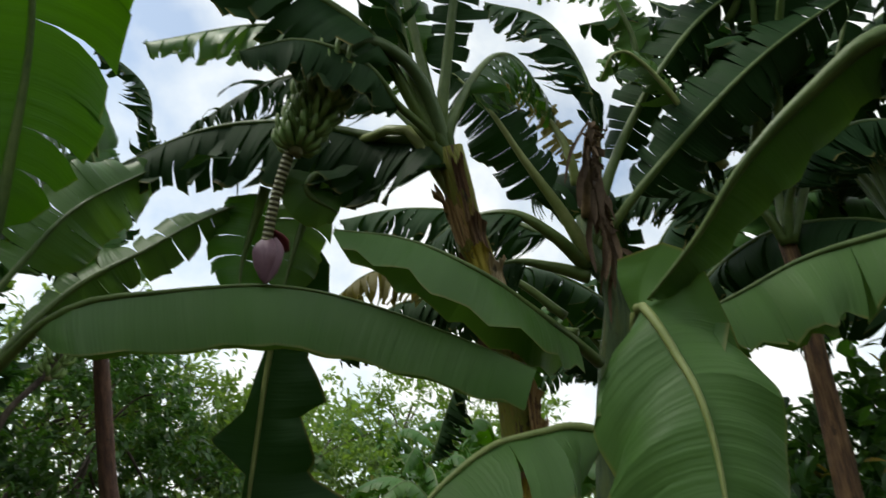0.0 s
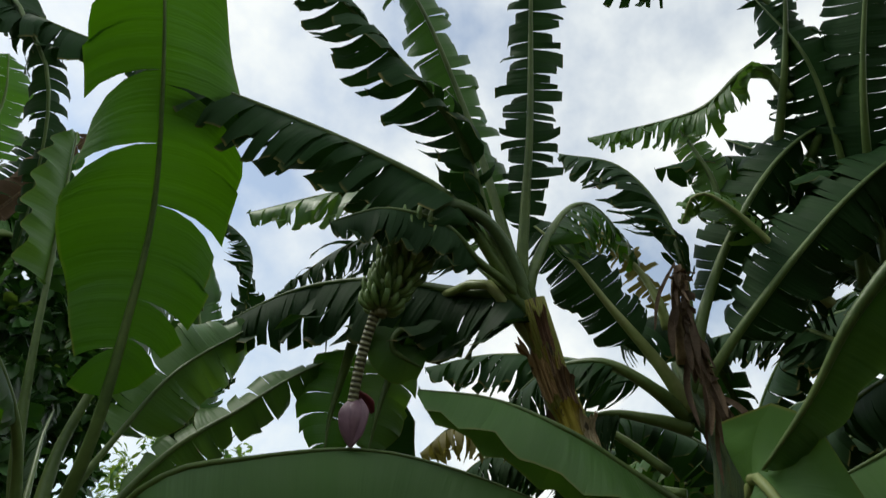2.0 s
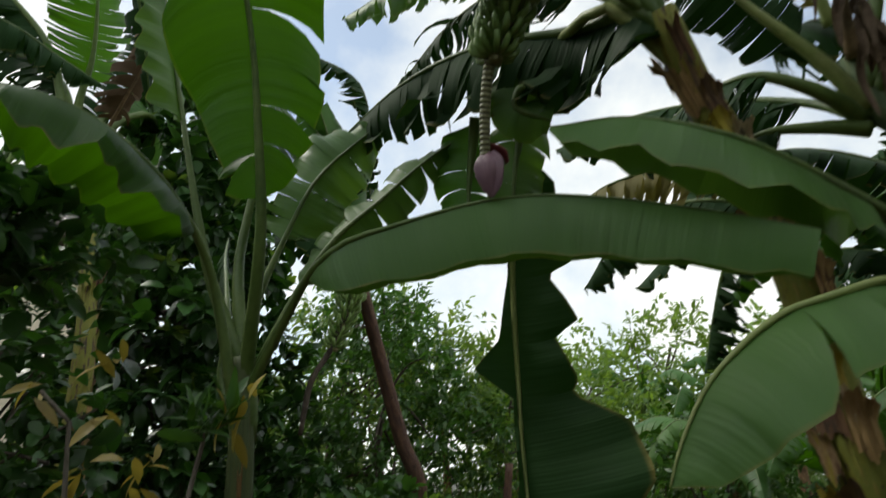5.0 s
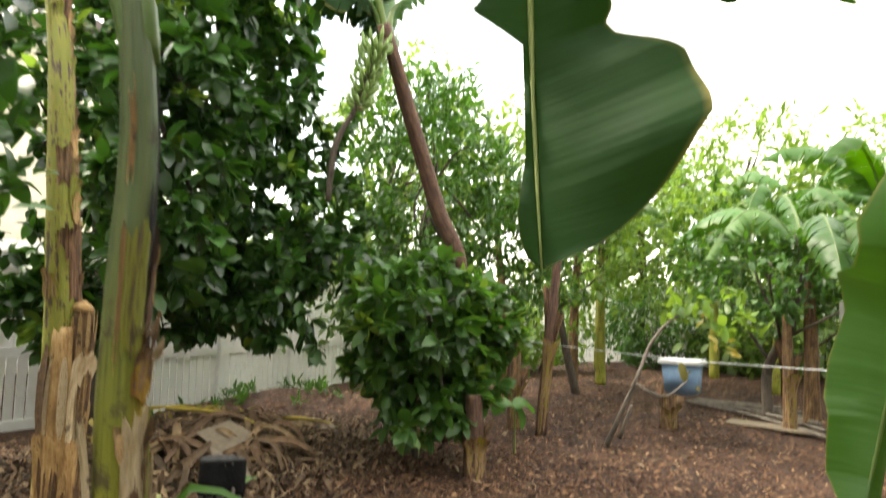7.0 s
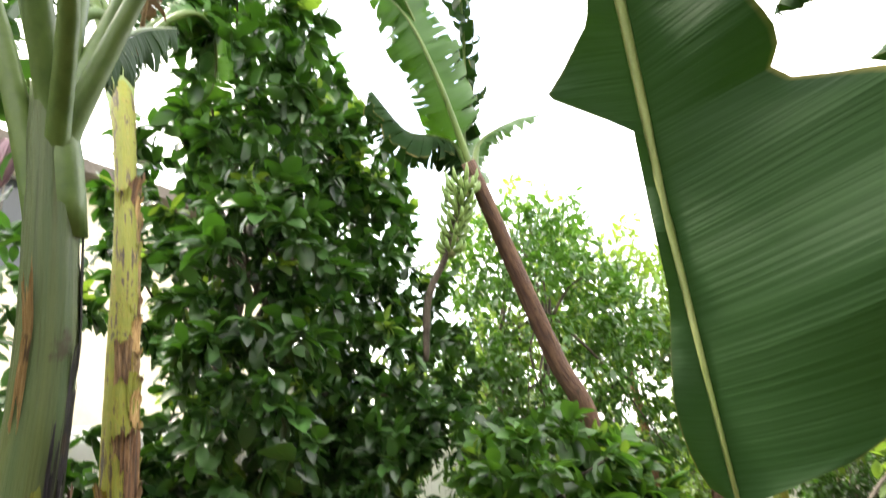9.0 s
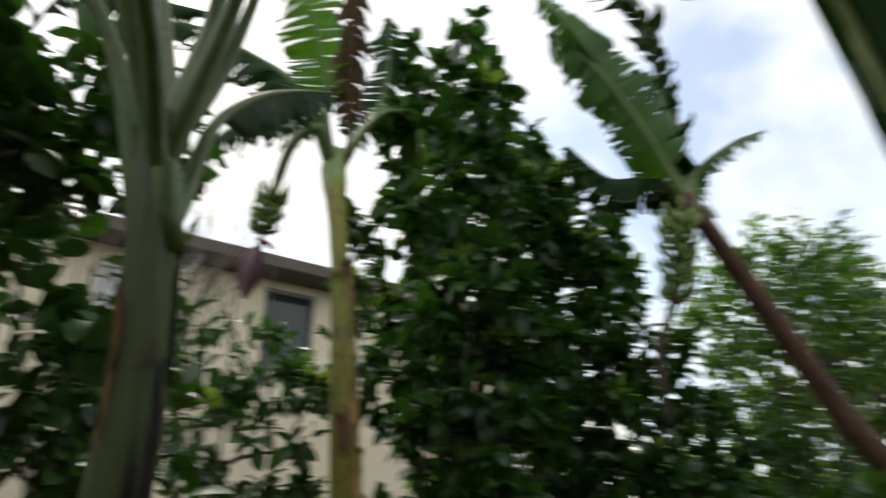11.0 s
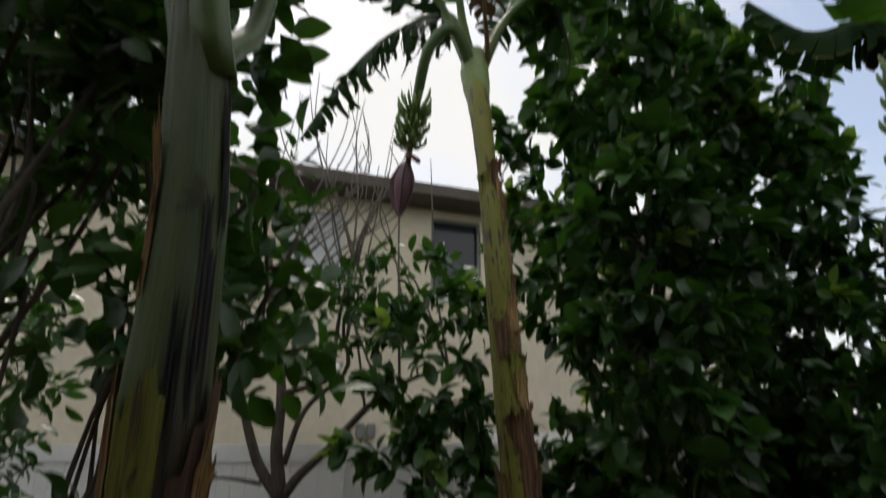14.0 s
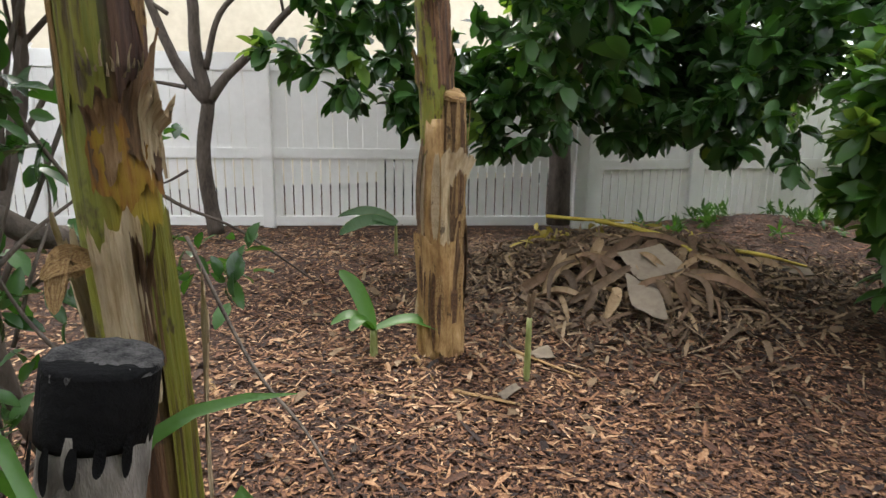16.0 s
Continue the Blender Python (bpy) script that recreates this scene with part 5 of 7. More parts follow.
bunch(plant_e, [BUNCH_TOP, BUNCH_LOW], (0.05, 0.3, 0.55, 0.78, 1.0), 0.088, 0.0098, 26, 1)
bud(plant_e, BUD_TOP, BUD_LOW, 0.032, 1)
bunch(plant_b, [BUNCH_B_TOP, BUNCH_B_LOW], (0.3, 0.65, 0.95), 0.12, 0.011, 20, 2)
bud(plant_b, BUD_B_TOP, BUD_B_LOW, 0.06, 3)
bunch(plant_c, [BUNCH_C_TOP, BUNCH_C_LOW], (0.0, 0.25, 0.5, 0.75, 1.0), 0.12, 0.015, 15, 4)

# ---- peeled and cut parts of the near stems ----
tube("dry_sheath", [(0.005, 3.04, -0.02), (0.008, 3.02, 0.4), (0.0, 3.01, 0.8), (-0.008, 3.02, 1.12)], [0.118, 0.1, 0.094, 0.084], STEM_TAN, plant_b, "peeling tan lower sheath", sides=14, n=24, wobble=0.05, seed=4)
tube("cut_stub", [(0.03, 2.985, 0.2), (0.045, 2.972, 0.7), (0.05, 2.965, 1.215)], [0.05, 0.052, 0.05, 0.044], STEM_BROWN, plant_b, "brown cut stub of an old stem", sides=14, n=14, wobble=0.08, seed=5)


def wild_banana(base, height, leaves, seed, mats, stem=STEM_BROWN, size=1.0, label="tall banana plant in the grove", lean=0.1, torn=(0.2, 0.7), radius=0.09):
    """A banana plant of its own random growth: stem and a fountain of arching leaves."""
    rng = np.random.default_rng(seed)
    x, y = base
    top = np.array([x + rng.normal(0, lean), y + rng.normal(0, lean), height])
    th = thing("banana_plant", (x, y, 0), label, "banana plant", "banana plants")
    tube("pseudostem", [(x, y, -0.03), ((x + top[0]) / 2 + rng.normal(0, 0.03), (y + top[1]) / 2, height / 2), top], [radius * 1.2, radius, radius * 0.85, radius * 0.55], stem, th, sides=12, n=18, wobble=0.05, seed=seed)
    turn = rng.uniform(0, 6.3)
    for k in range(leaves):
        a = turn + k * 2.4 + rng.normal(0, 0.2)
        reach, rise = size * rng.uniform(0.8, 1.35), size * rng.uniform(0.35, 1.0)
        w = np.array([math.cos(a), math.sin(a), 0])
        drop = rng.uniform(-0.1, 0.55) * size
        pts_ = [top - (0, 0, 0.15), top + w * reach * 0.22 + (0, 0, rise * 0.6), top + w * reach * 0.62 + (0, 0, rise), top + w * reach + (0, 0, rise - drop * 0.5), top + w * reach * 1.28 + (0, 0, rise - drop - 0.15)]
        leaf(th, pts_, size * rng.uniform(0.2, 0.28), mats[rng.integers(len(mats))], stalk=0.2, fold=rng.uniform(20, 60), torn=rng.uniform(*torn), strips=20, seed=seed * 31 + k, rib=0.013 * size)
    return th


# grove behind the fruiting plant, its shade put into the blade colour
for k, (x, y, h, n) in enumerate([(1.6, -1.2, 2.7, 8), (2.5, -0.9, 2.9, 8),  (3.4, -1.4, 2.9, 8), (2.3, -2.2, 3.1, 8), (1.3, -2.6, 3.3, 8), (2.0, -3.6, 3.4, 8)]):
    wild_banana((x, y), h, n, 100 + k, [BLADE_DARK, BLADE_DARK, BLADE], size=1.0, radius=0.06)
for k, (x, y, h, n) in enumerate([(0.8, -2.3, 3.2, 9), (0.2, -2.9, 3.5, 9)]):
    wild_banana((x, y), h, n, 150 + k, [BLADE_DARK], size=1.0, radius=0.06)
# bright grove across the open ground
for k, (x, y, h, n) in enumerate([(8.2, 4.1, 2.2, 6), (8.0, 4.5, 2.6, 7), (9.1, 1.7, 2.3, 7), (6.4, 0.85, 1.7, 6), (10.5, 3.0, 2.9, 8), (7.4, 5.4, 2.6, 7), (10.4, 5.2, 3.0, 7), (11.2, 0.6, 2.9, 8), (6.9, -0.6, 2.1, 7), (8.6, 0.3, 2.5, 8), (9.6, -0.8, 2.8, 8), (5.9, -0.2, 1.6, 6)]):
    wild_banana((x, y), h, n, 200 + k, [BLADE_PALE, BLADE_YOUNG, BLADE], stem=STEM_BROWN if k % 2 else STEM_YELLOW, size=1.0, torn=(0.05, 0.4), radius=0.075)

# ---- trees and bushes ----
tree("fruit_tree", (1.6, 6.8, 0), [(1.7, 5.4, 3.2, 1.3, 1.4, 1.9), (0.85, 3.9, 2.4, 0.55, 0.7, 1.2), (0.72, 3.75, 4.3, 0.5, 0.5, 1.5), (2.5, 5.2, 2.2, 1.0, 1.1, 1.2), (0.45, 4.9, 3.5, 0.45, 0.5, 1.1), (1.4, 5.2, 1.45, 1.1, 0.8, 0.5), (-0.15, 5.2, 1.55, 0.85, 0.5, 0.55), (-0.5, 5.0, 2.3, 0.5, 0.4, 0.85), (0.8, 4.9, 1.2, 0.55, 0.5, 0.35), (1.9, 5.0, 1.15, 0.6, 0.5, 0.35), (1.3, 4.6, 4.2, 0.7, 0.7, 1.2), (2.4, 4.3, 1.5, 0.8, 0.7, 0.6), (2.0, 4.35, 3.9, 0.5, 0.5, 0.45)],
     1250, LEAF_DARK, 11, "dense fruit tree with large dark glossy leaves", 0.1, per=12, length=0.18, width=0.52, limbs=34, extra=(LEAF_LIGHT, 0.08, 0.16), trunk_top=(1.5, 5.6, 4.0), floor=0.72, whorl=True)
tree("bush", (2.6, 3.0, 0), [(2.45, 2.85, 1.2, 0.6, 0.55, 0.45), (2.7, 2.85, 0.75, 0.5, 0.45, 0.4), (2.32, 3.0, 0.85, 0.45, 0.42, 0.38), (2.45, 2.75, 0.5, 0.45, 0.4, 0.3), (2.95, 2.7, 1.1, 0.35, 0.35, 0.35)], 330, LEAF_MID, 12, "leafy young fruit tree with whorled green leaves", 0.03, per=11, length=0.16, width=0.5, whorl=True, limbs=8, extra=(LEAF_LIGHT, 0.12, 0.12), floor=0.3, category="bush")
tree("bush", (-1.5, 1.7, 0), [(-2.0, 2.2, 2.3, 0.8, 0.7, 0.7), (-1.15, 1.75, 2.2, 0.35, 0.35, 0.4), (-0.98, 1.62, 2.3, 0.32, 0.3, 0.4), (-1.45, 1.6, 2.25, 0.5, 0.4, 0.45)], 570, LEAF_DARK, 13, "dark bush with oval leaves", 0.035, per=10, length=0.1, width=0.55, limbs=14, category="bush", floor=2.3)
tree("bush", (-1.15, 2.0, 0), [(-1.0, 1.68, 1.65, 0.26, 0.26, 0.5), (-0.8, 1.85, 1.7, 0.22, 0.25, 0.45), (-0.74, 1.66, 1.72, 0.16, 0.16, 0.45)], 110, LEAF_DARK, 18, "dark open bush with oval leaves", 0.02, per=6, length=0.1, width=0.55, limbs=16, category="bush", floor=1.55)
# slim bare tree before the fence
slim = thing("slim_tree", (-1.93, 6.2, 0), "slim grey tree with forked bare limbs", "tree")
tube("trunk", [(-1.93, 6.2, -0.03), (-2.0, 6.2, 0.68), (-1.92, 6.2, 1.23)], [0.075, 0.062, 0.058], BARK, slim, sides=12, n=16, wobble=0.04, seed=3)
limb_lines = []
for k, (pts_, r) in enumerate([
    ([(-1.92, 6.2, 1.2), (-2.11, 6.2, 1.44), (-2.22, 6.2, 1.65), (-2.41, 6.2, 2.18), (-2.67, 6.2, 2.92)], 0.05),
    ([(-1.92, 6.2, 1.2), (-2.0, 6.2, 1.66), (-2.0, 6.2, 2.14), (-2.12, 6.2, 2.72), (-2.22, 6.2, 3.14), (-2.25, 6.2, 3.56)], 0.06),
    ([(-1.92, 6.2, 1.2), (-1.76, 6.2, 1.42), (-1.49, 6.2, 1.67), (-1.12, 6.2, 2.06), (-0.74, 6.2, 2.28), (-0.42, 6.2, 2.35)], 0.045),
    ([(-2.0, 6.2, 2.14), (-1.76, 6.2, 2.2), (-1.55, 6.2, 2.31), (-1.5, 6.2, 2.85), (-1.4, 6.2, 3.48)], 0.03),
    ([(-1.92, 6.2, 1.5), (-1.76, 6.2, 1.99), (-1.39, 6.2, 2.37), (-1.45, 6.2, 2.8), (-1.3, 6.2, 3.28)], 0.028),
    ([(-2.11, 6.2, 1.34), (-2.35, 6.2, 1.38), (-2.62, 6.2, 1.4)], 0.02),
    ([(-2.22, 6.2, 1.97), (-2.41, 6.2, 2.1), (-2.62, 6.2, 2.28), (-2.67, 6.2, 2.7)], 0.02),
]):
    limb_lines.append(curve(pts_, 20))
    tube("limb", pts_, [r * 1.1, r * 0.85, r * 0.65, r * 0.35], BARK, slim, sides=8, n=20, wobble=0.05, seed=k)
tw_rng = np.random.default_rng(21)
for k in range(38):
    x, y, z = limb_lines[int(tw_rng.integers(5))][int(tw_rng.integers(11, 21))]
    h = tw_rng.uniform(4.3, 5.9)
    x1 = x + (tw_rng.uniform(-2.5, -0.5) - x) * 0.8
    tube("twig", [(x, y, z), (x * 0.6 + x1 * 0.4, y + tw_rng.normal(0, 0.05), z + (h - z) * 0.35), (x1 + tw_rng.normal(0, 0.06), y, z + (h - z) * 0.72), (x1 + tw_rng.normal(0, 0.09), y, h)], [0.014, 0.011, 0.008, 0.004], BARK_GREY, slim, sides=5, n=16, wobble=0.1, seed=k)
foliage("leaves", np.stack([tw_rng.normal(-0.9, 0.7, 95), tw_rng.normal(5.7, 0.2, 95), tw_rng.uniform(2.4, 3.4, 95)], 1), LEAF_DARK, slim, 22, 6, 0.16, 0.5, 0.08)
tree("tree", (4.4, 4.2, 0), [(4.4, 4.4, 2.6, 1.2, 1.0, 1.3), (4.2, 4.6, 3.6, 0.9, 0.8, 0.7), (3.7, 5.2, 1.9, 1.0, 0.9, 1.0), (5.6, 4.2, 2.0, 1.1, 0.9, 1.0)], 850, LEAF_MID, 15, "light green leafy tree near the fence", 0.05, per=10, length=0.12, limbs=12, floor=0.6)
tree("tree", (7.0, 3.9, 0), [(7.0, 4.0, 2.5, 1.4, 1.3, 1.4), (8.8, 3.2, 2.4, 1.4, 1.3, 1.5), (6.2, 4.6, 3.2, 1.0, 1.0, 0.9)], 700, LEAF_LIGHT, 16, "light green leafy tree across the clearing", 0.05, per=9, length=0.14, limbs=10, floor=0.7)
tree("tree", (6.6, 1.3, 0), [(6.4, 1.2, 1.6, 0.8, 0.9, 0.6), (7.4, 1.5, 1.9, 0.9, 1.0, 0.7), (6.5, 0.2, 1.8, 0.8, 0.8, 0.6)], 420, LEAF_MID, 17, "green fruit tree with spreading low crown", 0.05, per=9, length=0.12, limbs=10, floor=0.8)
tree("tree", (5.2, 5.7, 0), [(5.0, 5.5, 3.6, 1.2, 1.0, 1.3), (6.2, 5.0, 3.2, 1.1, 1.0, 1.2)], 420, LEAF_LIGHT, 19, "tall airy tree with yellow green leaves", 0.06, per=8, length=0.13, limbs=24, floor=1.5)
tree("bush", (1.75, -2.1, 0), [(1.75, -2.05, 1.9, 0.55, 0.6, 0.55), (1.5, -1.75, 1.5, 0.6, 0.5, 0.6), (2.0, -2.6, 2.3, 0.6, 0.6, 0.5)], 420, LEAF_MID, 24, "leafy green bush beside the pale banana stem", 0.03, per=10, length=0.12, limbs=10, floor=0.3, category="bush", extra=(LEAF_YELLOW, 0.03, 0.09))
tree("bush", (1.2, -2.0, 0), [(1.2, -2.0, 1.1, 0.9, 0.8, 1.2), (2.2, -1.6, 0.9, 0.9, 0.8, 1.0)], 420, LEAF_DARK, 20, "dark bush under the banana grove", 0.03, per=10, length=0.13, limbs=8, floor=0.05, category="bush", extra=(LEAF_YELLOW, 0.04, 0.1))
# growth that closes the garden behind and beside the path
# next two trees stand out of view, added to block skylight from behind
tree("tree", (-4.6, -2.8, 0), [(-4.6, -2.8, 3.0, 1.8, 1.8, 2.2), (-3.8, -4.4, 2.4, 1.6, 1.6, 1.9), (-5.2, -0.6, 2.4, 1.5, 1.6, 2.0)], 800, LEAF_DARK, 61, "unseen dark leafy tree added behind the path", 0.09, per=10, length=0.2, limbs=8, floor=0.2)
tree("tree", (-1.2, -4.6, 0), [(-1.2, -4.6, 2.8, 1.8, 1.5, 2.2), (0.8, -5.2, 2.6, 1.6, 1.5, 2.0)], 600, LEAF_DARK, 62, "unseen dark leafy tree added behind the path", 0.09, per=10, length=0.2, limbs=8, floor=0.2)
tree("tree", (-4.4, 2.6, 0), [(-4.4, 2.6, 2.4, 1.4, 1.5, 1.8), (-4.6, 4.6, 2.0, 1.4, 1.3, 1.5)], 520, LEAF_DARK, 63, "dark leafy tree beside the house", 0.08, per=10, length=0.18, limbs=8, floor=0.2)
for k, (x, y) in enumerate([(9.5, 6.0), (11.6, 4.4), (11.8, 2.2), (11.6, 0.0), (10.4, -1.6), (8.6, -2.4), (6.6, -2.6), (5.4, -2.0)]):
    h = 1.5 + 0.3 * math.sin(k * 1.9)
    tree("bush", (x, y, 0), [(x, y, h * 0.55, 1.0, 1.1, h * 0.55), (x + 0.4, y + 0.8, h * 0.4, 0.9, 0.9, h * 0.4)], 260, LEAF_MID if k % 2 else LEAF_LIGHT, 70 + k, "leafy green bush at the edge of the clearing", 0.03, per=10, length=0.15, limbs=5, floor=0.05, category="bush", group="edge bushes")
for k, (x, y, h) in enumerate([(12.6, 5.4, 5.2), (13.6, 3.0, 5.8), (13.8, 0.4, 5.4)]):
    tree("tree", (x, y, 0), [(x, y, h * 0.72, 1.5, 1.6, h * 0.3), (x + 0.5, y - 0.8, h * 0.5, 1.3, 1.3, h * 0.28), (x - 0.3, y + 0.9, h * 0.55, 1.2, 1.3, h * 0.3)], 420, LEAF_LIGHT, 80 + k, "tall light green tree past the end of the clearing", 0.09, per=9, length=0.2, limbs=10, floor=1.2, group="edge trees")
for k in range(20):
    a = -1.1 + k * 0.36
    r = 15 + 3 * math.sin(k * 2.3)
    x, y = r * math.sin(a), r * math.cos(a)
    if y > 7.5 and x < 4:
        continue
    h = 3.4 + 1.0 * math.sin(k * 1.7)
    tree("far_tree", (x, y, 0), [(x, y, h * 0.5, 2.6, 2.6, h * 0.5), (x + 1.5, y + 1.0, h * 0.35, 2.2, 2.2, h * 0.4), (x - 2.0, y - 0.5, h * 0.3, 2.2, 2.2, h * 0.35)], 520, LEAF_FAR, 30 + k, "distant green tree beyond the garden", 0.12, per=8, length=0.27, limbs=5, floor=0.1, group="distant trees")

# ---- dry flaps and patches on the near stem ----
VIEW = np.array([0.42, -0.9, 0.0])


def flap(plant, z0, z1, at, radius, mat, seed, spread=2.2, label="", lift=0.02, facing=0.0, ragged=0.035, slant=0.0):
    """A torn shell of dry sheath round part of a stem: ragged ends, peeling at one end."""
    rng = np.random.default_rng(seed)
    rows, cols = 9, 22
    v, uv, f = [], [], []
    mid = math.atan2(VIEW[1], VIEW[0]) + facing
    slow = np.sin(np.arange(cols + 1) * 0.27 + seed) + 0.4 * np.sin(np.arange(cols + 1) * 0.83 + seed * 2)
    top = z1 + ragged * 0.6 * slow + rng.normal(0, ragged * 0.22, cols + 1) + slant * (np.arange(cols + 1) / cols - 0.5)
    low = z0 + ragged * np.cos(np.arange(cols + 1) * 0.4 + seed) * 0.6 + rng.normal(0, ragged * 0.2, cols + 1)
    for i in range(rows + 1):
        for j in range(cols + 1):
            a = mid + (j / cols - 0.5) * spread
            q = i / rows
            z = low[j] + (top[j] - low[j]) * q
            r = radius * (1 + 0.015 * rng.normal() + 0.03 * math.sin(j * 0.9 + seed)) + lift * max(0, q - 0.55) ** 2 * 5 + 0.004
            c0 = np.array(at(z))
            v.append((c0[0] + r * math.cos(a), c0[1] + r * math.sin(a), z))
            uv.append((0.25 * j / cols, z))
    for i in range(rows):
        for j in range(cols):
            k = i * (cols + 1) + j
            f.append((k, k + 1, k + cols + 2, k + cols + 1))
    return solid("dry_flap", v, f, mat, plant, label, uv)


def stem_a(z):
    a = np.array(A_AXIS)
    return (np.interp(z, a[:, 2], a[:, 0]), np.interp(z, a[:, 2], a[:, 1]))


STEM_PALE = stem_material("bleached dry sheath", [(0.1, (0.16, 0.08, 0.03)), (0.32, (0.42, 0.3, 0.16)), (0.6, (0.6, 0.48, 0.31)), (0.82, (0.48, 0.33, 0.17)), (0.97, (0.12, 0.06, 0.025))], 1.5, 0.75)
STEM_LOW = stem_material("yellow sheath with dark streaks", [(0.12, (0.03, 0.018, 0.01)), (0.3, (0.09, 0.06, 0.02)), (0.5, (0.2, 0.19, 0.02)), (0.75, (0.16, 0.18, 0.03)), (0.95, (0.26, 0.2, 0.03))], 1.2, 0.55)
STEM_ORANGE = stem_material("orange stained sheath", [(0.1, (0.06, 0.025, 0.008)), (0.45, (0.22, 0.1, 0.01)), (0.75, (0.3, 0.2, 0.012)), (0.95, (0.18, 0.17, 0.02))], 1.0, 0.6)
STEM_DARK = stem_material("purple black stain", [(0.1, (0.012, 0.009, 0.014)), (0.5, (0.035, 0.028, 0.038)), (0.8, (0.06, 0.075, 0.035)), (0.95, (0.06, 0.09, 0.035))], 1.0, 0.5)
STEM_RUST = stem_material("rust brown sheath", [(0.1, (0.025, 0.013, 0.008)), (0.4, (0.1, 0.045, 0.02)), (0.7, (0.22, 0.12, 0.06)), (0.92, (0.34, 0.17, 0.03))], 1.5, 0.7)
flap(plant_a, 1.085, 1.185, stem_a, 0.054, STEM_BROWN, 2, 1.45, "brown torn fibrous sheath", 0.012, 0.3, 0.024, 0.08)
flap(plant_a, 1.05, 1.12, stem_a, 0.0528, STEM_ORANGE, 31, 1.5, "orange stained sheath", 0.002, 0.25, 0.024)
flap(plant_a, 1.09, 1.16, stem_a, 0.0565, STEM_PALE, 32, 0.55, "pale curled fibre patch", 0.02, 0.75, 0.03)
flap(plant_a, 0.8, 1.02, stem_a, 0.0535, STEM_PALE, 3, 1.0, "pale dry sheath patch", 0.006, -0.25, 0.024)
flap(plant_a, 0.86, 1.0, stem_a, 0.0555, STEM_BROWN, 33, 0.35, "brown torn fibre", 0.02, 0.2, 0.03)
flap(plant_a, 0.4, 0.84, stem_a, 0.0548, STEM_RUST, 4, 0.95, "brown stained sheath", 0.003, -0.4, 0.04)
flap(plant_a, 0.2, 1.02, stem_a, 0.0545, STEM_LOW, 34, 0.7, "yellow green sheath edge", 0.002, 0.62, 0.02)
flap(plant_a, 0.25, 0.9, stem_a, 0.057, STEM_PALE, 5, 0.4, "pale peeling sheath edge", 0.02, 1.4, 0.05)
flap(plant_a, 0.5, 1.0, stem_a, 0.0555, STEM_PALE, 15, 0.6, "pale peeling sheath", 0.02, -2.1)
flap(plant_a, 1.16, 1.4, stem_a, 0.0465, STEM_PURPLE, 10, 1.1, "dark stained edge of the outer sheath", 0.004, 0.75, 0.03, 0.1)
flap(plant_a, 1.14, 1.42, stem_a, 0.0445, STEM_LOW, 35, 1.1, "yellow green sheath with black streaks", 0.003, -0.55, 0.03)
flap(plant_a, 1.12, 1.42, stem_a, 0.0455, STEM_TAN, 36, 0.22, "tan dried edge of the sheath", 0.004, -1.15, 0.03)
flap(plant_a, 1.24, 1.37, stem_a, 0.0485, STEM_TAN, 37, 0.5, "tan fibrous patch", 0.006, 0.95, 0.03)
flap(plant_a, 1.42, 1.6, stem_a, 0.0405, STEM_DARK, 38, 0.45, "purple black streak", 0.001, 0.55, 0.05)
flap(plant_a, 1.36, 1.5, stem_a, 0.0425, STEM_DARK, 39, 0.3, "purple black streak", 0.001, 0.05, 0.05)
flap(plant_a, 1.54, 1.72, stem_a, 0.0395, STEM_TAN, 40, 0.3, "tan dried edge of the sheath", 0.006, -1.1, 0.04)
flap(plant_a, 1.6, 1.78, stem_a, 0.0385, STEM_DARK, 41, 0.25, "purple black streak", 0.001, 0.9, 0.05)
for k in range(16):
    z0, a0 = 1.19 + 0.006 * math.sin(k * 2.1), math.atan2(VIEW[1], VIEW[0]) + 0.3 - 0.75 + k * 0.1
    cx, cy = stem_a(z0)
    o = np.array([cx + 0.0545 * math.cos(a0), cy + 0.0545 * math.sin(a0), z0])
    w = np.array([math.cos(a0), math.sin(a0), 0]) * 0.006 + np.array([0, 0, 0.018 + 0.012 * math.sin(k * 3.7)])
    tube("fibre", [o, o + w * 0.6, o + w + (0.003 * math.sin(k * 5), 0, 0)], [0.0018, 0.0012, 0.0005], STEM_PALE, plant_a, sides=4, n=4)


def stem_e(z):
    a = np.array(E_AXIS)
    return (np.interp(z, a[:, 2], a[:, 0]), np.interp(z, a[:, 2], a[:, 1]))


e_rng = np.random.default_rng(47)
YELLOW_PATCH = stem_material("yellow sheath patch", [(0.15, (0.1, 0.07, 0.012)), (0.45, (0.34, 0.25, 0.02)), (0.75, (0.42, 0.34, 0.04)), (0.95, (0.12, 0.07, 0.02))], 1.0, 0.5)
for k in range(44):
    z = 0.75 + 0.047 * k
    r = float(np.interp(z, [0, 1.6, 2.2, 2.9], [0.094, 0.076, 0.064, 0.055]))
    flap(plant_e, z, z + e_rng.uniform(0.05, 0.15), stem_e, r, (STEM_TAN, STEM_RUST, STEM_PALE, YELLOW_PATCH, STEM_BROWN, STEM_TAN, STEM_MIX)[k % 7], 60 + k, e_rng.uniform(0.5, 1.2), "", e_rng.uniform(0.004, 0.03), -2.0 + e_rng.uniform(-1.3, 1.3), 0.022)


def stem_b(z):
    return (float(np.interp(z, [0, 0.5, 1.1, 1.9, 2.7], [0, 0, -0.02, -0.076, -0.12])), float(np.interp(z, [1.1, 1.9, 2.7], [3.025, 3.012, 3.1])))


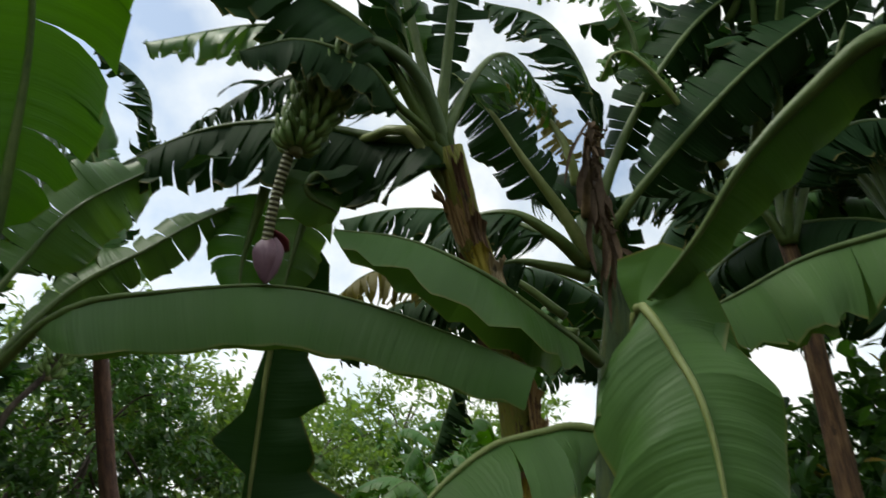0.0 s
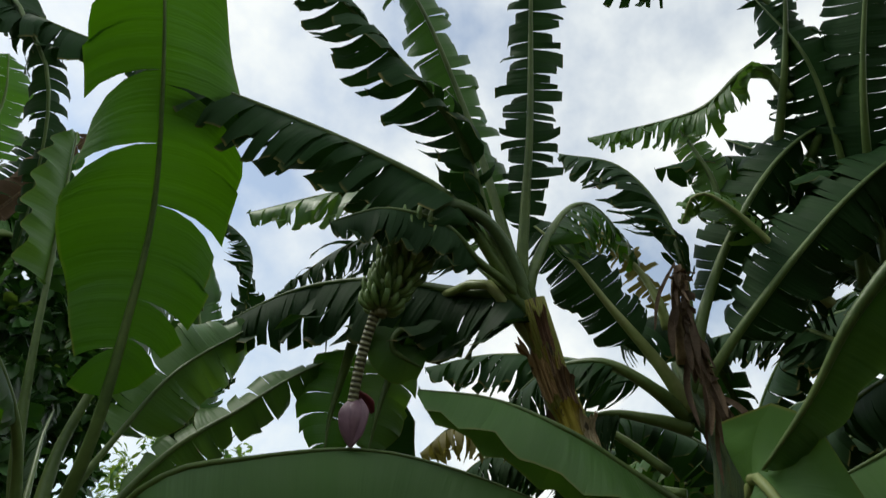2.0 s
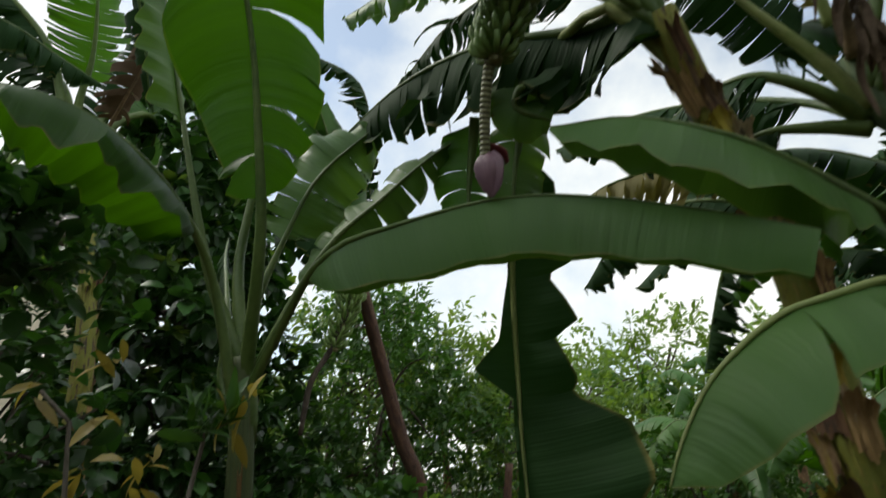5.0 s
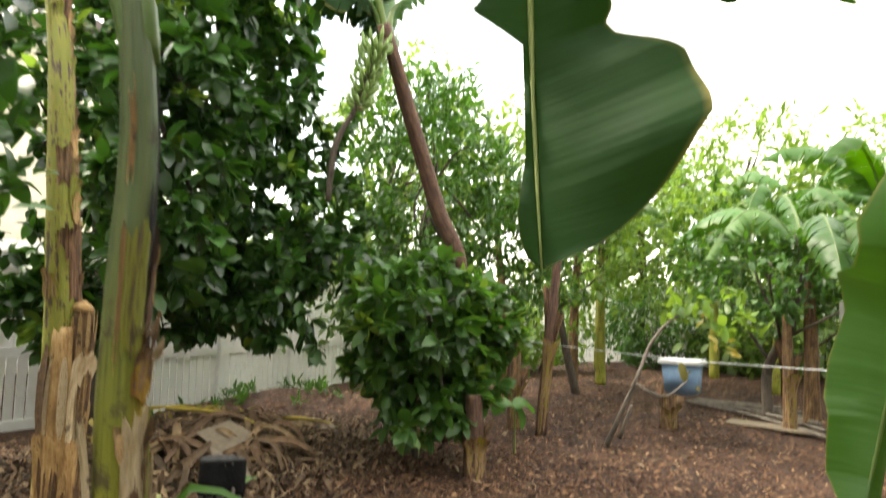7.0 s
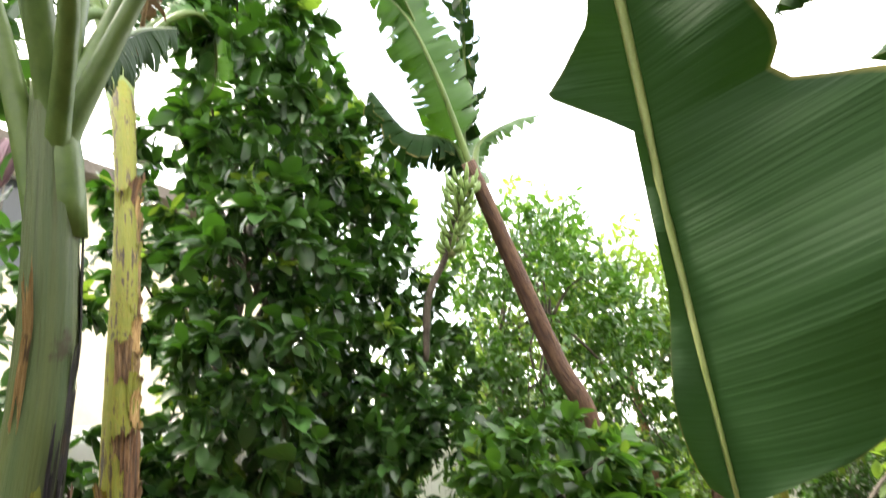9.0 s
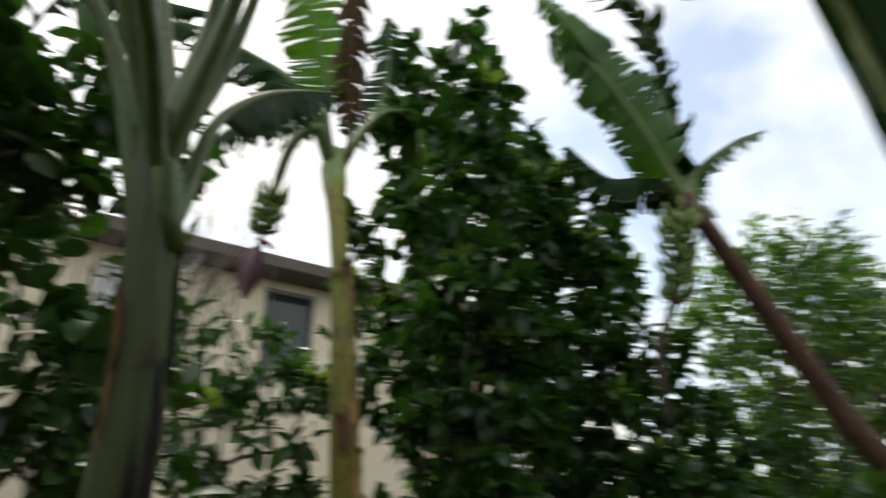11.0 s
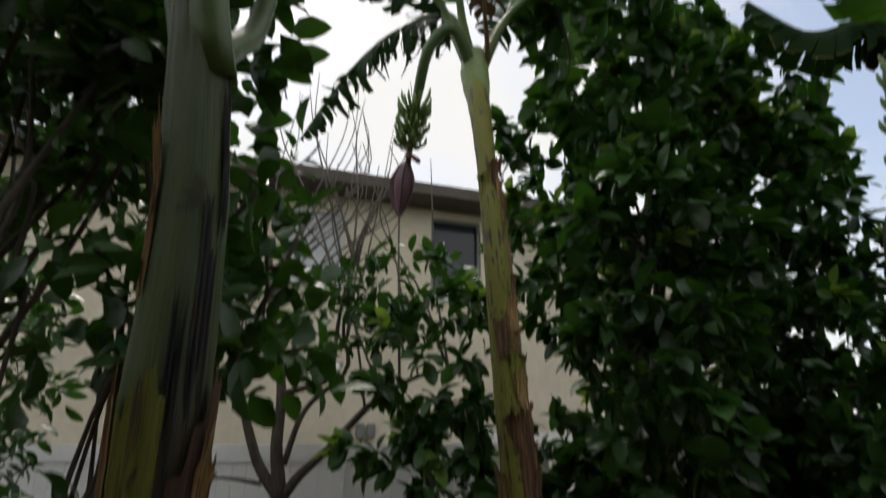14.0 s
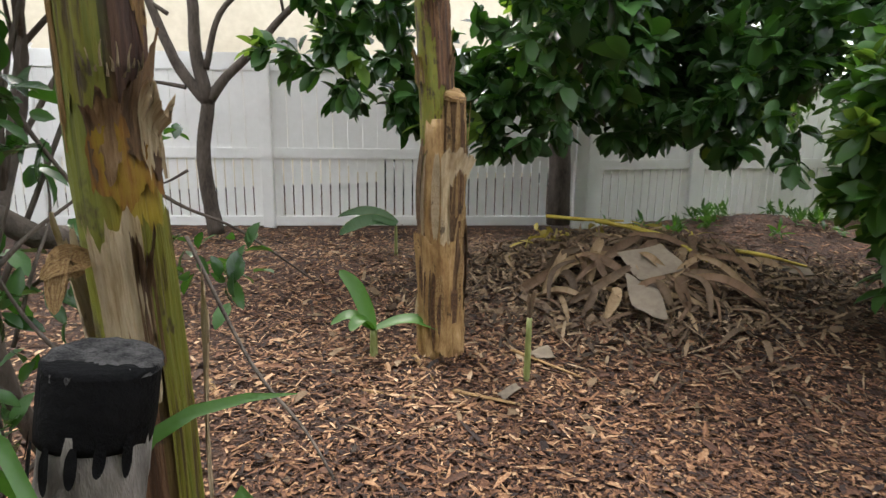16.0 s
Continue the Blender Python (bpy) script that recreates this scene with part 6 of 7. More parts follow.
flap(plant_b, 1.25, 1.6, stem_b, 0.078, STEM_RUST, 11, 1.3, "brown streaked sheath", 0.003, 0.3)
flap(plant_b, 0.5, 0.98, lambda z: (0.003, 3.015), 0.098, STEM_PALE, 12, 1.3, "peeling pale sheath", 0.05, 0.1)
flap(plant_b, 0.05, 0.6, lambda z: (0.005, 3.03), 0.112, STEM_TAN, 13, 1.7, "tan dry sheath", 0.02, -0.9)
flap(plant_b, 1.7, 2.4, stem_b, 0.064, STEM_MIX, 14, 1.5, "brown dry sheath", 0.004, 0.3)
tube("stub_top", [(0.05, 2.962, 1.2), (0.053, 2.958, 1.222), (0.056, 2.952, 1.232)], [0.046, 0.048, 0.046, 0.036], STEM_TAN, plant_b, "pale curled cut end of the stub", sides=16, n=8, wobble=0.13, seed=6)
for k in range(11):
    b = -3.0 + 0.33 * k
    o = np.array([0.048 + 0.05 * math.cos(b), 2.966 + 0.05 * math.sin(b), 0])
    w = np.array([math.cos(b), math.sin(b), 0])
    z0, z1 = 0.3 + 0.5 * abs(math.sin(k * 1.7)), 1.17 + 0.05 * math.sin(k * 2.9)
    blade_strip(plant_b, [o + (0, 0, z0), o + w * 0.004 + (0, 0, (z0 + z1) / 2), o + w * (0.02 if k % 3 == 0 else 0.004) + (0, 0, z1)], 0.026, (STEM_BROWN, STEM_TAN, STEM_RUST, STEM_TAN)[k % 4], tuple(w), "dry sheath strip", 0.12).name = "sheath_strip"

b_rng = np.random.default_rng(31)
for k in range(26):
    z = 1.2 + 0.062 * k
    r = float(np.interp(z, [1.1, 1.9, 2.7, 3.2], [0.083, 0.07, 0.058, 0.053]))
    flap(plant_b, z, z + b_rng.uniform(0.07, 0.2), stem_b, r, (STEM_BROWN, STEM_MIX, STEM_TAN, STEM_STREAK, STEM_RUST)[k % 5], 200 + k, b_rng.uniform(0.5, 1.1), "", 0.012, b_rng.uniform(-1.6, 1.6), 0.025)
for k in range(18):
    a0, z0, ln = b_rng.uniform(-2.9, 0.2), b_rng.uniform(0.05, 0.7), b_rng.uniform(0.2, 0.5)
    w = np.array([math.cos(a0), math.sin(a0), 0])
    o = np.array([0.004, 3.025, 0]) + w * 0.106
    blade_strip(plant_b, [o + (0, 0, z0), o + w * 0.006 + (0, 0, z0 + ln * 0.5), o * (1, 1, 0) - w * 0.012 * (z0 + ln) + w * (0.03 if k % 4 == 0 else 0.0) + (0, 0, z0 + ln)], b_rng.uniform(0.02, 0.05), (STEM_TAN, STEM_BROWN, STEM_PALE, STEM_RUST)[k % 4], tuple(w), "dry sheath strip", 0.15).name = "sheath_strip"

# ---- leaning cut log with blackened end ----
log = thing("cut_log", (-0.64, 0.47, 0), "weathered grey log leaning, its cut end blackened", "log")
tube("log_body", [(-0.64, 0.47, -0.03), (-0.56, 0.61, 0.4), (-0.475, 0.745, 0.78), (-0.457, 0.772, 0.9)], [0.056, 0.049, 0.044, 0.0425], LOG, log, "", sides=18, n=24, wobble=0.03, seed=8)
def cut_disc(z):
    """Level cut across the log with a rough rim and a slightly sunk, scuffed face."""
    rng = np.random.default_rng(21)
    a = np.arange(40) / 40 * 2 * np.pi
    rim = 1 + 0.02 * np.sin(a * 3 + 1) + 0.012 * rng.normal(size=40)
    v, f = [], []
    for r, dz in ((0.0448, -0.006), (0.0436, 0.0), (0.038, 0.0008), (0.028, -0.0008), (0.015, 0.0)):
        bump = rng.normal(0, 0.0006, 40)
        v += [(-0.4505 + r * q * math.cos(b), 0.7785 + r * q * math.sin(b), z + dz + h - 0.12 * r * math.cos(b)) for q, b, h in zip(rim, a, bump)]
    v.append((-0.4505, 0.7785, z))
    f = [(i * 40 + j, i * 40 + (j + 1) % 40, (i + 1) * 40 + (j + 1) % 40, (i + 1) * 40 + j) for i in range(4) for j in range(40)]
    f += [(160 + j, 160 + (j + 1) % 40, 200) for j in range(40)]
    return solid("cut_face", v, f, CUT_GREY, log, "scuffed black cut face", [(0.3 * math.hypot(p[0] + 0.45, p[1] - 0.776), p[2]) for p in v])


tube("black_end", [(-0.459, 0.7685, 0.885), (-0.454, 0.774, 0.92), (-0.4505, 0.7785, 0.949)], [0.0435, 0.0448, 0.0448, 0.0446], CHAR, log, "black sealed cut end", sides=32, n=10, wobble=0.008, seed=9)
cut_disc(0.951)
for k in range(6):
    b = -2.8 + 0.45 * k + 0.08 * math.sin(k * 3.1)
    o = np.array([-0.459 + 0.0446 * math.cos(b), 0.768 + 0.0446 * math.sin(b), 0.0])
    blade_strip(log, [o + (0, 0, 0.9), o + (-0.002, -0.003, 0.885), o + (-0.004, -0.006, 0.876 - 0.014 * abs(math.sin(k * 2.3)))], 0.009, CHAR, (math.cos(b), math.sin(b), 0.2), "black sealant drip", 0.05).name = "drip"
tube("knot", [(-0.47, 0.74, 0.77), (-0.42, 0.73, 0.76), (-0.39, 0.72, 0.72)], [0.026, 0.02, 0.012], LOG, log, "broken grey knot", sides=9, n=8, wobble=0.1, seed=10)

strap = thing("strap_leaf_plant", (-0.62, 0.55, 0), "long green strap leaves arching over the log", "plant")
STRAP = leaf_material("strap leaf", (0.035, 0.1, 0.014), (0.06, 0.15, 0.022), (0.1, 0.27, 0.025), 0.28, 0.4)


rng_g = np.random.default_rng(77)
for k in range(40):
    q = curve(G_DEAD, 40)[k]
    ln = rng_g.uniform(0.1, 0.26)
    s0 = rng_g.normal(0, 0.03, 3)
    blade_strip(plant_g, [q, q + s0 + (0, 0, -ln * 0.5), q + s0 * 1.4 + rng_g.normal(0, 0.015, 3) + (0, 0, -ln)], rng_g.uniform(0.012, 0.03), BLADE_DEAD, (-0.8, -0.2, 0.3), "dead brown shred", 0.3).name = "shred"

blade_strip(strap, [(-0.62, 0.5, 0), (-0.56, 0.6, 0.6), (-0.43, 0.79, 0.86), (-0.4, 0.81, 0.88), (-0.36, 0.84, 0.88), (-0.31, 0.87, 0.87)], 0.022, STRAP, (0.1, -0.8, 0.6))
blade_strip(strap, [(-0.5, 0.92, 0), (-0.53, 0.9, 0.6), (-0.56, 0.75, 0.9), (-0.535, 0.737, 0.921), (-0.483, 0.703, 0.905), (-0.444, 0.659, 0.87), (-0.41, 0.6, 0.82)], 0.019, STRAP, (0.1, -0.9, 0.4))
blade_strip(strap, [(-0.5, 0.5, 0), (-0.42, 0.62, 0.6), (-0.37, 0.83, 0.77), (-0.34, 0.83, 0.755), (-0.29, 0.83, 0.745)], 0.022, STRAP, (0.1, -0.8, 0.6))

for pts_ in ([(-0.56, 1.01, 0.98), (-0.58, 0.98, 0.99), (-0.58, 0.96, 0.96), (-0.58, 0.95, 0.93)], [(-0.57, 1.0, 0.97), (-0.58, 0.97, 0.97), (-0.58, 0.96, 0.94)], [(-0.56, 1.01, 0.98), (-0.58, 0.97, 0.98), (-0.59, 0.95, 0.97)]):
    blade_strip(plant_a, pts_, 0.022, STEM_TAN, (0.3, -0.9, 0.2), "pale hanging fibre", 0.3).name = "fibre"

# ---- bent bush stems by the near plant ----
under = thing("fallen_branch", (-1.35, 1.5, 0), "dark crooked branch with thin twigs beside the bush", "branch")
tube("limb", [(-1.31, 1.83, 0.96), (-1.13, 1.76, 0.9), (-1.03, 1.75, 0.85), (-0.97, 1.83, 0.81), (-1.0, 2.1, 0.45), (-1.3, 2.3, 0.0)], [0.035, 0.03, 0.028, 0.025, 0.025, 0.03], BARK, under, "", sides=9, n=24, wobble=0.06, seed=3)
tube("twig", [(-1.03, 1.66, 1.2), (-0.99, 1.69, 1.09), (-0.93, 1.71, 0.98), (-0.89, 1.71, 0.89)], [0.006, 0.0048, 0.0030], BARK, under, "", sides=6, n=14, wobble=0.05, seed=20)
tube("twig", [(-0.94, 2.14, 0.93), (-0.84, 2.16, 0.86), (-0.71, 2.29, 0.76), (-0.49, 2.39, 0.56)], [0.006, 0.0048, 0.0030], BARK, under, "", sides=6, n=14, wobble=0.05, seed=21)
tube("twig", [(-0.81, 2.06, 0.79), (-0.59, 1.81, 0.51), (-0.42, 1.59, 0.43), (-0.34, 1.45, 0.39)], [0.007, 0.0056, 0.0035], BARK, under, "", sides=6, n=14, wobble=0.05, seed=22)
tube("twig", [(-1.0, 1.53, 0.84), (-0.95, 1.57, 0.9), (-0.87, 1.62, 0.97)], [0.006, 0.0048, 0.0030], BARK, under, "", sides=6, n=14, wobble=0.05, seed=23)
tube("twig", [(-1.02, 1.57, 0.65), (-1.0, 1.64, 0.8), (-1.02, 1.77, 0.9), (-1.07, 1.87, 1.03)], [0.005, 0.0040, 0.0025], BARK, under, "", sides=6, n=14, wobble=0.05, seed=24)
tube("twig", [(-0.83, 2.18, 0.97), (-0.88, 2.16, 0.94), (-0.91, 2.15, 0.93)], [0.005, 0.0040, 0.0025], BARK, under, "", sides=6, n=14, wobble=0.05, seed=25)
foliage("twig_leaves", [(-1.01, 1.57, 1.18), (-1.0, 1.57, 1.1), (-0.96, 1.6, 1.17), (-0.99, 1.57, 1.33), (-1.04, 1.63, 0.84), (-1.05, 1.55, 1.25), (-1.1, 1.6, 1.0), (-0.84, 2.04, 0.73), (-0.7, 2.06, 0.64), (-0.73, 2.15, 0.63), (-0.67, 2.17, 0.66), (-0.81, 2.13, 0.67), (-0.71, 2.28, 0.71), (-0.94, 2.36, 1.07), (-1.02, 1.9, 1.14), (-1.04, 1.77, 1.01), (-1.0, 1.68, 1.16), (-0.97, 1.58, 1.07), (-0.96, 1.7, 1.08), (-0.83, 2.15, 0.74)], LEAF_DARK, under, 91, 5, 0.085, 0.5, 0.05)

twig_rng = np.random.default_rng(66)
for k in range(20):
    o = np.array([-0.97 + twig_rng.normal(0, 0.1), 1.5 + twig_rng.normal(0, 0.14), twig_rng.uniform(0.2, 0.75)])
    w = np.array([twig_rng.normal(0, 0.12), twig_rng.normal(0, 0.1), twig_rng.uniform(0.15, 0.35)])
    tube("twig", [o, o + w * 0.5 + twig_rng.normal(0, 0.02, 3), o + w], [0.006, 0.004, 0.002], BARK, under, sides=5, n=8, wobble=0.05, seed=k)
foliage("twig_leaves", np.stack([twig_rng.normal(-1.02, 0.1, 26), twig_rng.normal(1.5, 0.14, 26), twig_rng.uniform(0.3, 0.95, 26)], 1), LEAF_DARK, under, 92, 5, 0.085, 0.45, 0.05)

# ---- small plants on the mulch ----
def seedling(base, tips, mat, label, stem_h, r=0.012, width=0.06):
    th = thing("banana_sucker", (*base, 0), label, "young plant", "banana suckers")
    x, y = base
    top = (x, y, stem_h)
    tube("stem", [(x, y, -0.02), (x, y, stem_h)], [r * 1.3, r], SUCKER, th, sides=8, n=6)
    for k, (dx, dy, dz) in enumerate(tips):
        blade_strip(th, [top, (x + dx * 0.5, y + dy * 0.5, stem_h + dz * 0.5 + 0.05), (x + dx, y + dy, stem_h + dz)], width, mat, (0, -0.3, 1) if abs(dz) < 0.15 else (0.3, -1, 0.3))
    return th


seedling((-0.31, 2.98), [(-0.16, 0.1, 0.26), (0.34, -0.05, 0.0), (-0.1, -0.1, 0.03), (-0.2, 0.02, 0.02)], STRAP, "small banana sucker with fresh green leaves", 0.16, 0.016, 0.075)
seedling((0.36, 2.71), [(0.03, 0.0, 0.12), (-0.02, 0.0, 0.1)], BLADE_DEAD, "thin dry sucker shoot with curled leaf", 0.3, 0.012, 0.02)
seedling((3.36, 2.58), [(-0.16, 0.1, -0.05), (0.02, -0.05, -0.18), (0.17, -0.08, -0.05)], STRAP, "small plant with broad drooping green leaves", 0.38, 0.008, 0.17)
seedling((-0.2, 5.2), [(-0.5, 0.3, 0.02), (-0.45, -0.1, -0.06)], BLADE_DARK, "small dark plant with drooping broad leaves", 0.24, 0.012, 0.2)

# ---- stumps of cut banana stems ----
def stump(base, height, r, mat, label, lean=(0, 0), seed=0):
    th = thing("banana_stump", (*base, 0), label, "stump", "banana stumps")
    x, y = base
    tube("core", [(x, y, -0.03), (x + lean[0] * 0.5, y + lean[1] * 0.5, height / 2), (x + lean[0], y + lean[1], height)], [r * 1.25, r, r * 0.85], mat, th, sides=14, n=18, wobble=0.07, seed=seed)
    for k in range(3):
        flap(th, 0.02 + 0.1 * k, height * (0.5 + 0.14 * k), lambda z: (x + lean[0] * z / height, y + lean[1] * z / height), r * 1.18, (STEM_MIX, STEM_BROWN, STEM_RUST)[k], seed + k, 1.8, "", 0.06, k * 1.7 - 1.2)
    return th


stump((2.53, 2.38), 0.6, 0.07, STEM_PURPLE, "ragged brown banana stump under the bush", (0.0, 0.02), 30)
stump((4.25, 2.86), 1.85, 0.045, STEM_PURPLE, "tall broken banana stem with pale top", (0.05, -0.18), 33)
stump((4.3, 3.2), 0.9, 0.06, STEM_BROWN, "dry banana stump among bushes", (0.03, 0), 34)
stump((5.36, 1.98), 0.5, 0.07, STEM_BROWN, "short dry banana stump under the hanging tub", (0, 0), 35)
stump((6.1, 1.0), 1.2, 0.055, STEM_BROWN, "dry banana stem in the clearing", (0.02, 0), 36)

# ---- leaning sapling ----
sap = thing("sapling", (4.31, 2.12, 0), "thin leaning sapling with one bend and few leaves", "sapling")
tube("trunk", [(4.25, 2.16, -0.02), (4.1, 1.82, 0.6), (4.19, 1.72, 0.92), (4.22, 1.6, 1.1), (4.3, 1.5, 1.2)], [0.03, 0.024, 0.02, 0.016, 0.012], BARK_GREY, sap, "", sides=8, n=20, wobble=0.05, seed=40)
tube("limb", [(4.2, 2.0, 0.1), (4.1, 1.85, 0.4)], [0.02, 0.014], BARK_GREY, sap, "", sides=7, n=6)
tube("limb", [(4.08, 1.8, 0.6), (4.2, 1.6, 0.5), (4.5, 1.5, 0.62)], [0.012, 0.01, 0.006], BARK_GREY, sap, "", sides=6, n=8)
foliage("crown", [(4.3, 1.5, 1.25), (4.45, 1.4, 1.2), (4.6, 1.35, 1.3), (4.5, 1.2, 1.05), (4.7, 1.1, 1.25), (4.4, 1.6, 1.35), (4.85, 1.2, 1.4), (4.9, 1.0, 1.1)], LEAF_LIGHT, sap, 41, 12, 0.13, 0.5, 0.14)
foliage("yellow_leaves", [(4.62, 1.25, 0.95), (4.75, 1.45, 1.2), (4.9, 1.6, 0.6), (5.0, 1.2, 0.85)], LEAF_YELLOW, sap, 42, 3, 0.13, 0.5, 0.06)

# ---- tub on a cord ----
cord = thing("cord", (5.26, 2.99, 0.79), "pale cord strung between plants", "cord")
tube("line", [(5.6, 4.0, 0.82), (5.26, 2.99, 0.79), (4.94, 1.7, 0.765), (4.7, 0.7, 0.78), (4.54, 0.16, 0.8), (4.3, -0.9, 0.85)], [0.006, 0.006], ROPE, cord, "", sides=6, n=30)
pot = thing("plastic_tub", (4.95, 1.69, 0.43), "faded blue plastic tub with a white rim hanging on a cord", "tub")
bm = box_bm((4.83, 1.52, 0.44), (5.05, 1.86, 0.73), 0.02)
for v in bm.verts:
    k = 0.86 + 0.14 * (v.co.z - 0.44) / 0.29
    v.co.x, v.co.y = 4.94 + (v.co.x - 4.94) * k, 1.69 + (v.co.y - 1.69) * k
part("body", bm, BLUE, pot, smooth=True)
part("rim", box_bm((4.81, 1.49, 0.725), (5.07, 1.89, 0.77), 0.012), WHITE_P, pot, "white rim")
blade_strip(pot, [(4.8, 1.66, 0.74), (4.79, 1.63, 0.66), (4.8, 1.62, 0.57)], 0.07, BLADE_OLD, (-1, -0.3, 0.2), "yellow fallen leaf caught on the tub", 0.2)

# poles under the far trees
for k in range(7):
    a = random.uniform(-0.15, 0.15)
    tagged(tube("pole", [(5.8 + 0.2 * k, 0.6 + 0.07 * k, 0.05 + 0.03 * (k % 3)), (6.6 + 0.12 * k, 1.4 + a, 0.06 + 0.03 * (k % 2)), (7.2 + 0.05 * k, 2.3 + a, 0.05)], [0.025, 0.022, 0.015], BARK_GREY, None, "", sides=7, n=8), "long dry pole lying on the ground", "pole", "loose poles")
bm = box_bm((5.95, 0.75, 0.03), (6.25, 1.6, 0.05), 0.006)
tagged(part("board", bm, CARD), "pale weathered board lying on mulch", "board")
bm = box_bm((5.6, 0.42, 0), (5.645, 0.465, 1.35), 0.004)
tagged(part("iron_post", bm, GREY_BOX), "dark thin iron post in the ground", "post")

# ---- waste heap: cardboard, dry leaves, yellow stalks ----
def sheet(name, corners, mat, label, category, bend=0.02, seed=0):
    """A thin bent sheet between four corners."""
    rng = np.random.default_rng(seed)
    n = 8
    c0 = np.array(corners, float)
    v = []
    for lay in (0, 1):
        for i in range(n + 1):
            for j in range(n + 1):
                a, b = i / n, j / n
                p = (1 - a) * ((1 - b) * c0[0] + b * c0[1]) + a * ((1 - b) * c0[3] + b * c0[2])
                v.append(p + (0, 0, bend * math.sin(a * 5 + seed) * math.cos(b * 4) + 0.004 * (1 - lay)))
    m = (n + 1) ** 2
    f = [(i * (n + 1) + j, i * (n + 1) + j + 1, (i + 1) * (n + 1) + j + 1, (i + 1) * (n + 1) + j) for i in range(n) for j in range(n)]
    f += [tuple(m + q for q in quad[::-1]) for quad in f]
    return tagged(solid(name, v, f, mat), label, category)


sheet("cardboard", [(1.15, 3.83, 0.31), (1.46, 3.91, 0.365), (1.54, 3.68, 0.25), (1.22, 3.61, 0.21)], CARD, "torn piece of tan cardboard on the waste heap", "cardboard", 0.012, 1)
sheet("cardboard", [(1.1, 3.55, 0.24), (1.28, 3.57, 0.22), (1.22, 3.22, 0.12), (1.06, 3.25, 0.13)], CARD, "crumpled piece of tan cardboard on the waste heap", "cardboard", 0.03, 2)
sheet("cardboard", [(2.2, 4.05, 0.21), (2.5, 4.05, 0.19), (2.53, 3.93, 0.16), (2.22, 3.9, 0.17)], CARD, "torn strip of grey cardboard on the waste heap", "cardboard", 0.02, 3)
sheet("paper_scrap", [(0.42, 2.95, 0.05), (0.52, 2.98, 0.06), (0.54, 2.9, 0.04), (0.44, 2.88, 0.04)], CARD, "white paper scrap on the mulch", "paper", 0.01, 4)
sheet("paper_scrap", [(0.2, 2.54, 0.04), (0.29, 2.6, 0.05), (0.31, 2.58, 0.04), (0.22, 2.5, 0.03)], CARD, "pale bark sliver on the mulch", "paper", 0.005, 5)
YELLOW = plain("yellow stalk", (0.22, 0.16, 0.015), (0.42, 0.32, 0.04), 8, 0.6, 0.3)
for k, pts_ in enumerate([[(1.2, 4.4, 0.42), (1.4, 4.25, 0.4), (1.6, 4.05, 0.36), (1.76, 3.82, 0.24)], [(2.05, 4.05, 0.28), (2.25, 4.03, 0.25), (2.5, 3.98, 0.19)], [(0.9, 4.6, 0.42), (1.15, 4.45, 0.42), (1.4, 4.4, 0.42)]]):
    tagged(tube("yellow_stalk", pts_, [0.03, 0.026, 0.014], YELLOW, None, "", sides=8, n=12, wobble=0.08, seed=k, flat=0.5), "bent yellow banana stalk on the waste heap", "stalk", "fallen stalks")
for k, pts_ in enumerate([[(-0.35, 2.62, 0.03), (-0.05, 2.5, 0.035)], [(0.02, 2.6, 0.03), (0.28, 2.44, 0.04)], [(-1.0, 2.75, 0.03), (-0.85, 2.45, 0.03)], [(-0.12, 2.95, 0.04), (-0.05, 2.7, 0.03)], [(0.35, 3.0, 0.04), (0.6, 2.7, 0.03)]]):
    tagged(tube("stick", pts_, [0.014, 0.011, 0.007], STEM_TAN, None, "", sides=7, n=6, wobble=0.1, seed=k, flat=0.5), "pale split stick on the mulch", "stick", "loose sticks")


DRY_BROWN = blade_material("brown dry blade", (0.06, 0.035, 0.018), (0.17, 0.1, 0.055), (0.2, 0.12, 0.05), 0.12, 0.8)
DRY_PALE = blade_material("bleached dry blade", (0.12, 0.072, 0.032), (0.28, 0.19, 0.1), (0.26, 0.16, 0.08), 0.15, 0.8)


def on_heap(rng, count):
    return np.stack([rng.normal(1.5, 0.75, count), rng.normal(4.2, 0.6, count)], 1)


tagged(chips("waste_heap", 16000, None, LITTER, 51, (0.06, 0.013), lift=0.02, where=on_heap, curl=0.5), "heap of dry brown banana leaves and shreds", "waste heap", kind="stuff")
heap_rng = np.random.default_rng(8)
for k in range(300):
    x, y = float(np.clip(heap_rng.normal(1.4, 0.42), 0.6, 2.3)), heap_rng.normal(4.0, 0.4)
    z = float(ground_height(x, y)) + 0.015
    a, ln = heap_rng.uniform(0, 6.3), heap_rng.uniform(0.12, 0.4)
    w = np.array([math.cos(a), math.sin(a), 0]) * ln
    wide = heap_rng.uniform(0.05, 0.08) if k % 9 == 0 else heap_rng.uniform(0.01, 0.034)
    end = (x, y, z) + w
    end[2] = float(ground_height(end[0], end[1])) + heap_rng.uniform(0.01, 0.06)
    mid = np.array((x, y, z)) * 0.5 + end * 0.5 + (heap_rng.normal(0, 0.04), heap_rng.normal(0, 0.04), heap_rng.uniform(0.01, 0.05))
    tagged(blade_strip(None, [(x, y, z), mid, end], wide, (BLADE_DEAD, DRY_BROWN, BLADE_DEAD, DRY_BROWN, DRY_PALE)[k % 5], (0.3 * math.sin(k), -0.4, 1), "", 0.4), "curled dry brown banana leaf on the heap", "dry leaf", "dry leaves").name = "dry_leaf"
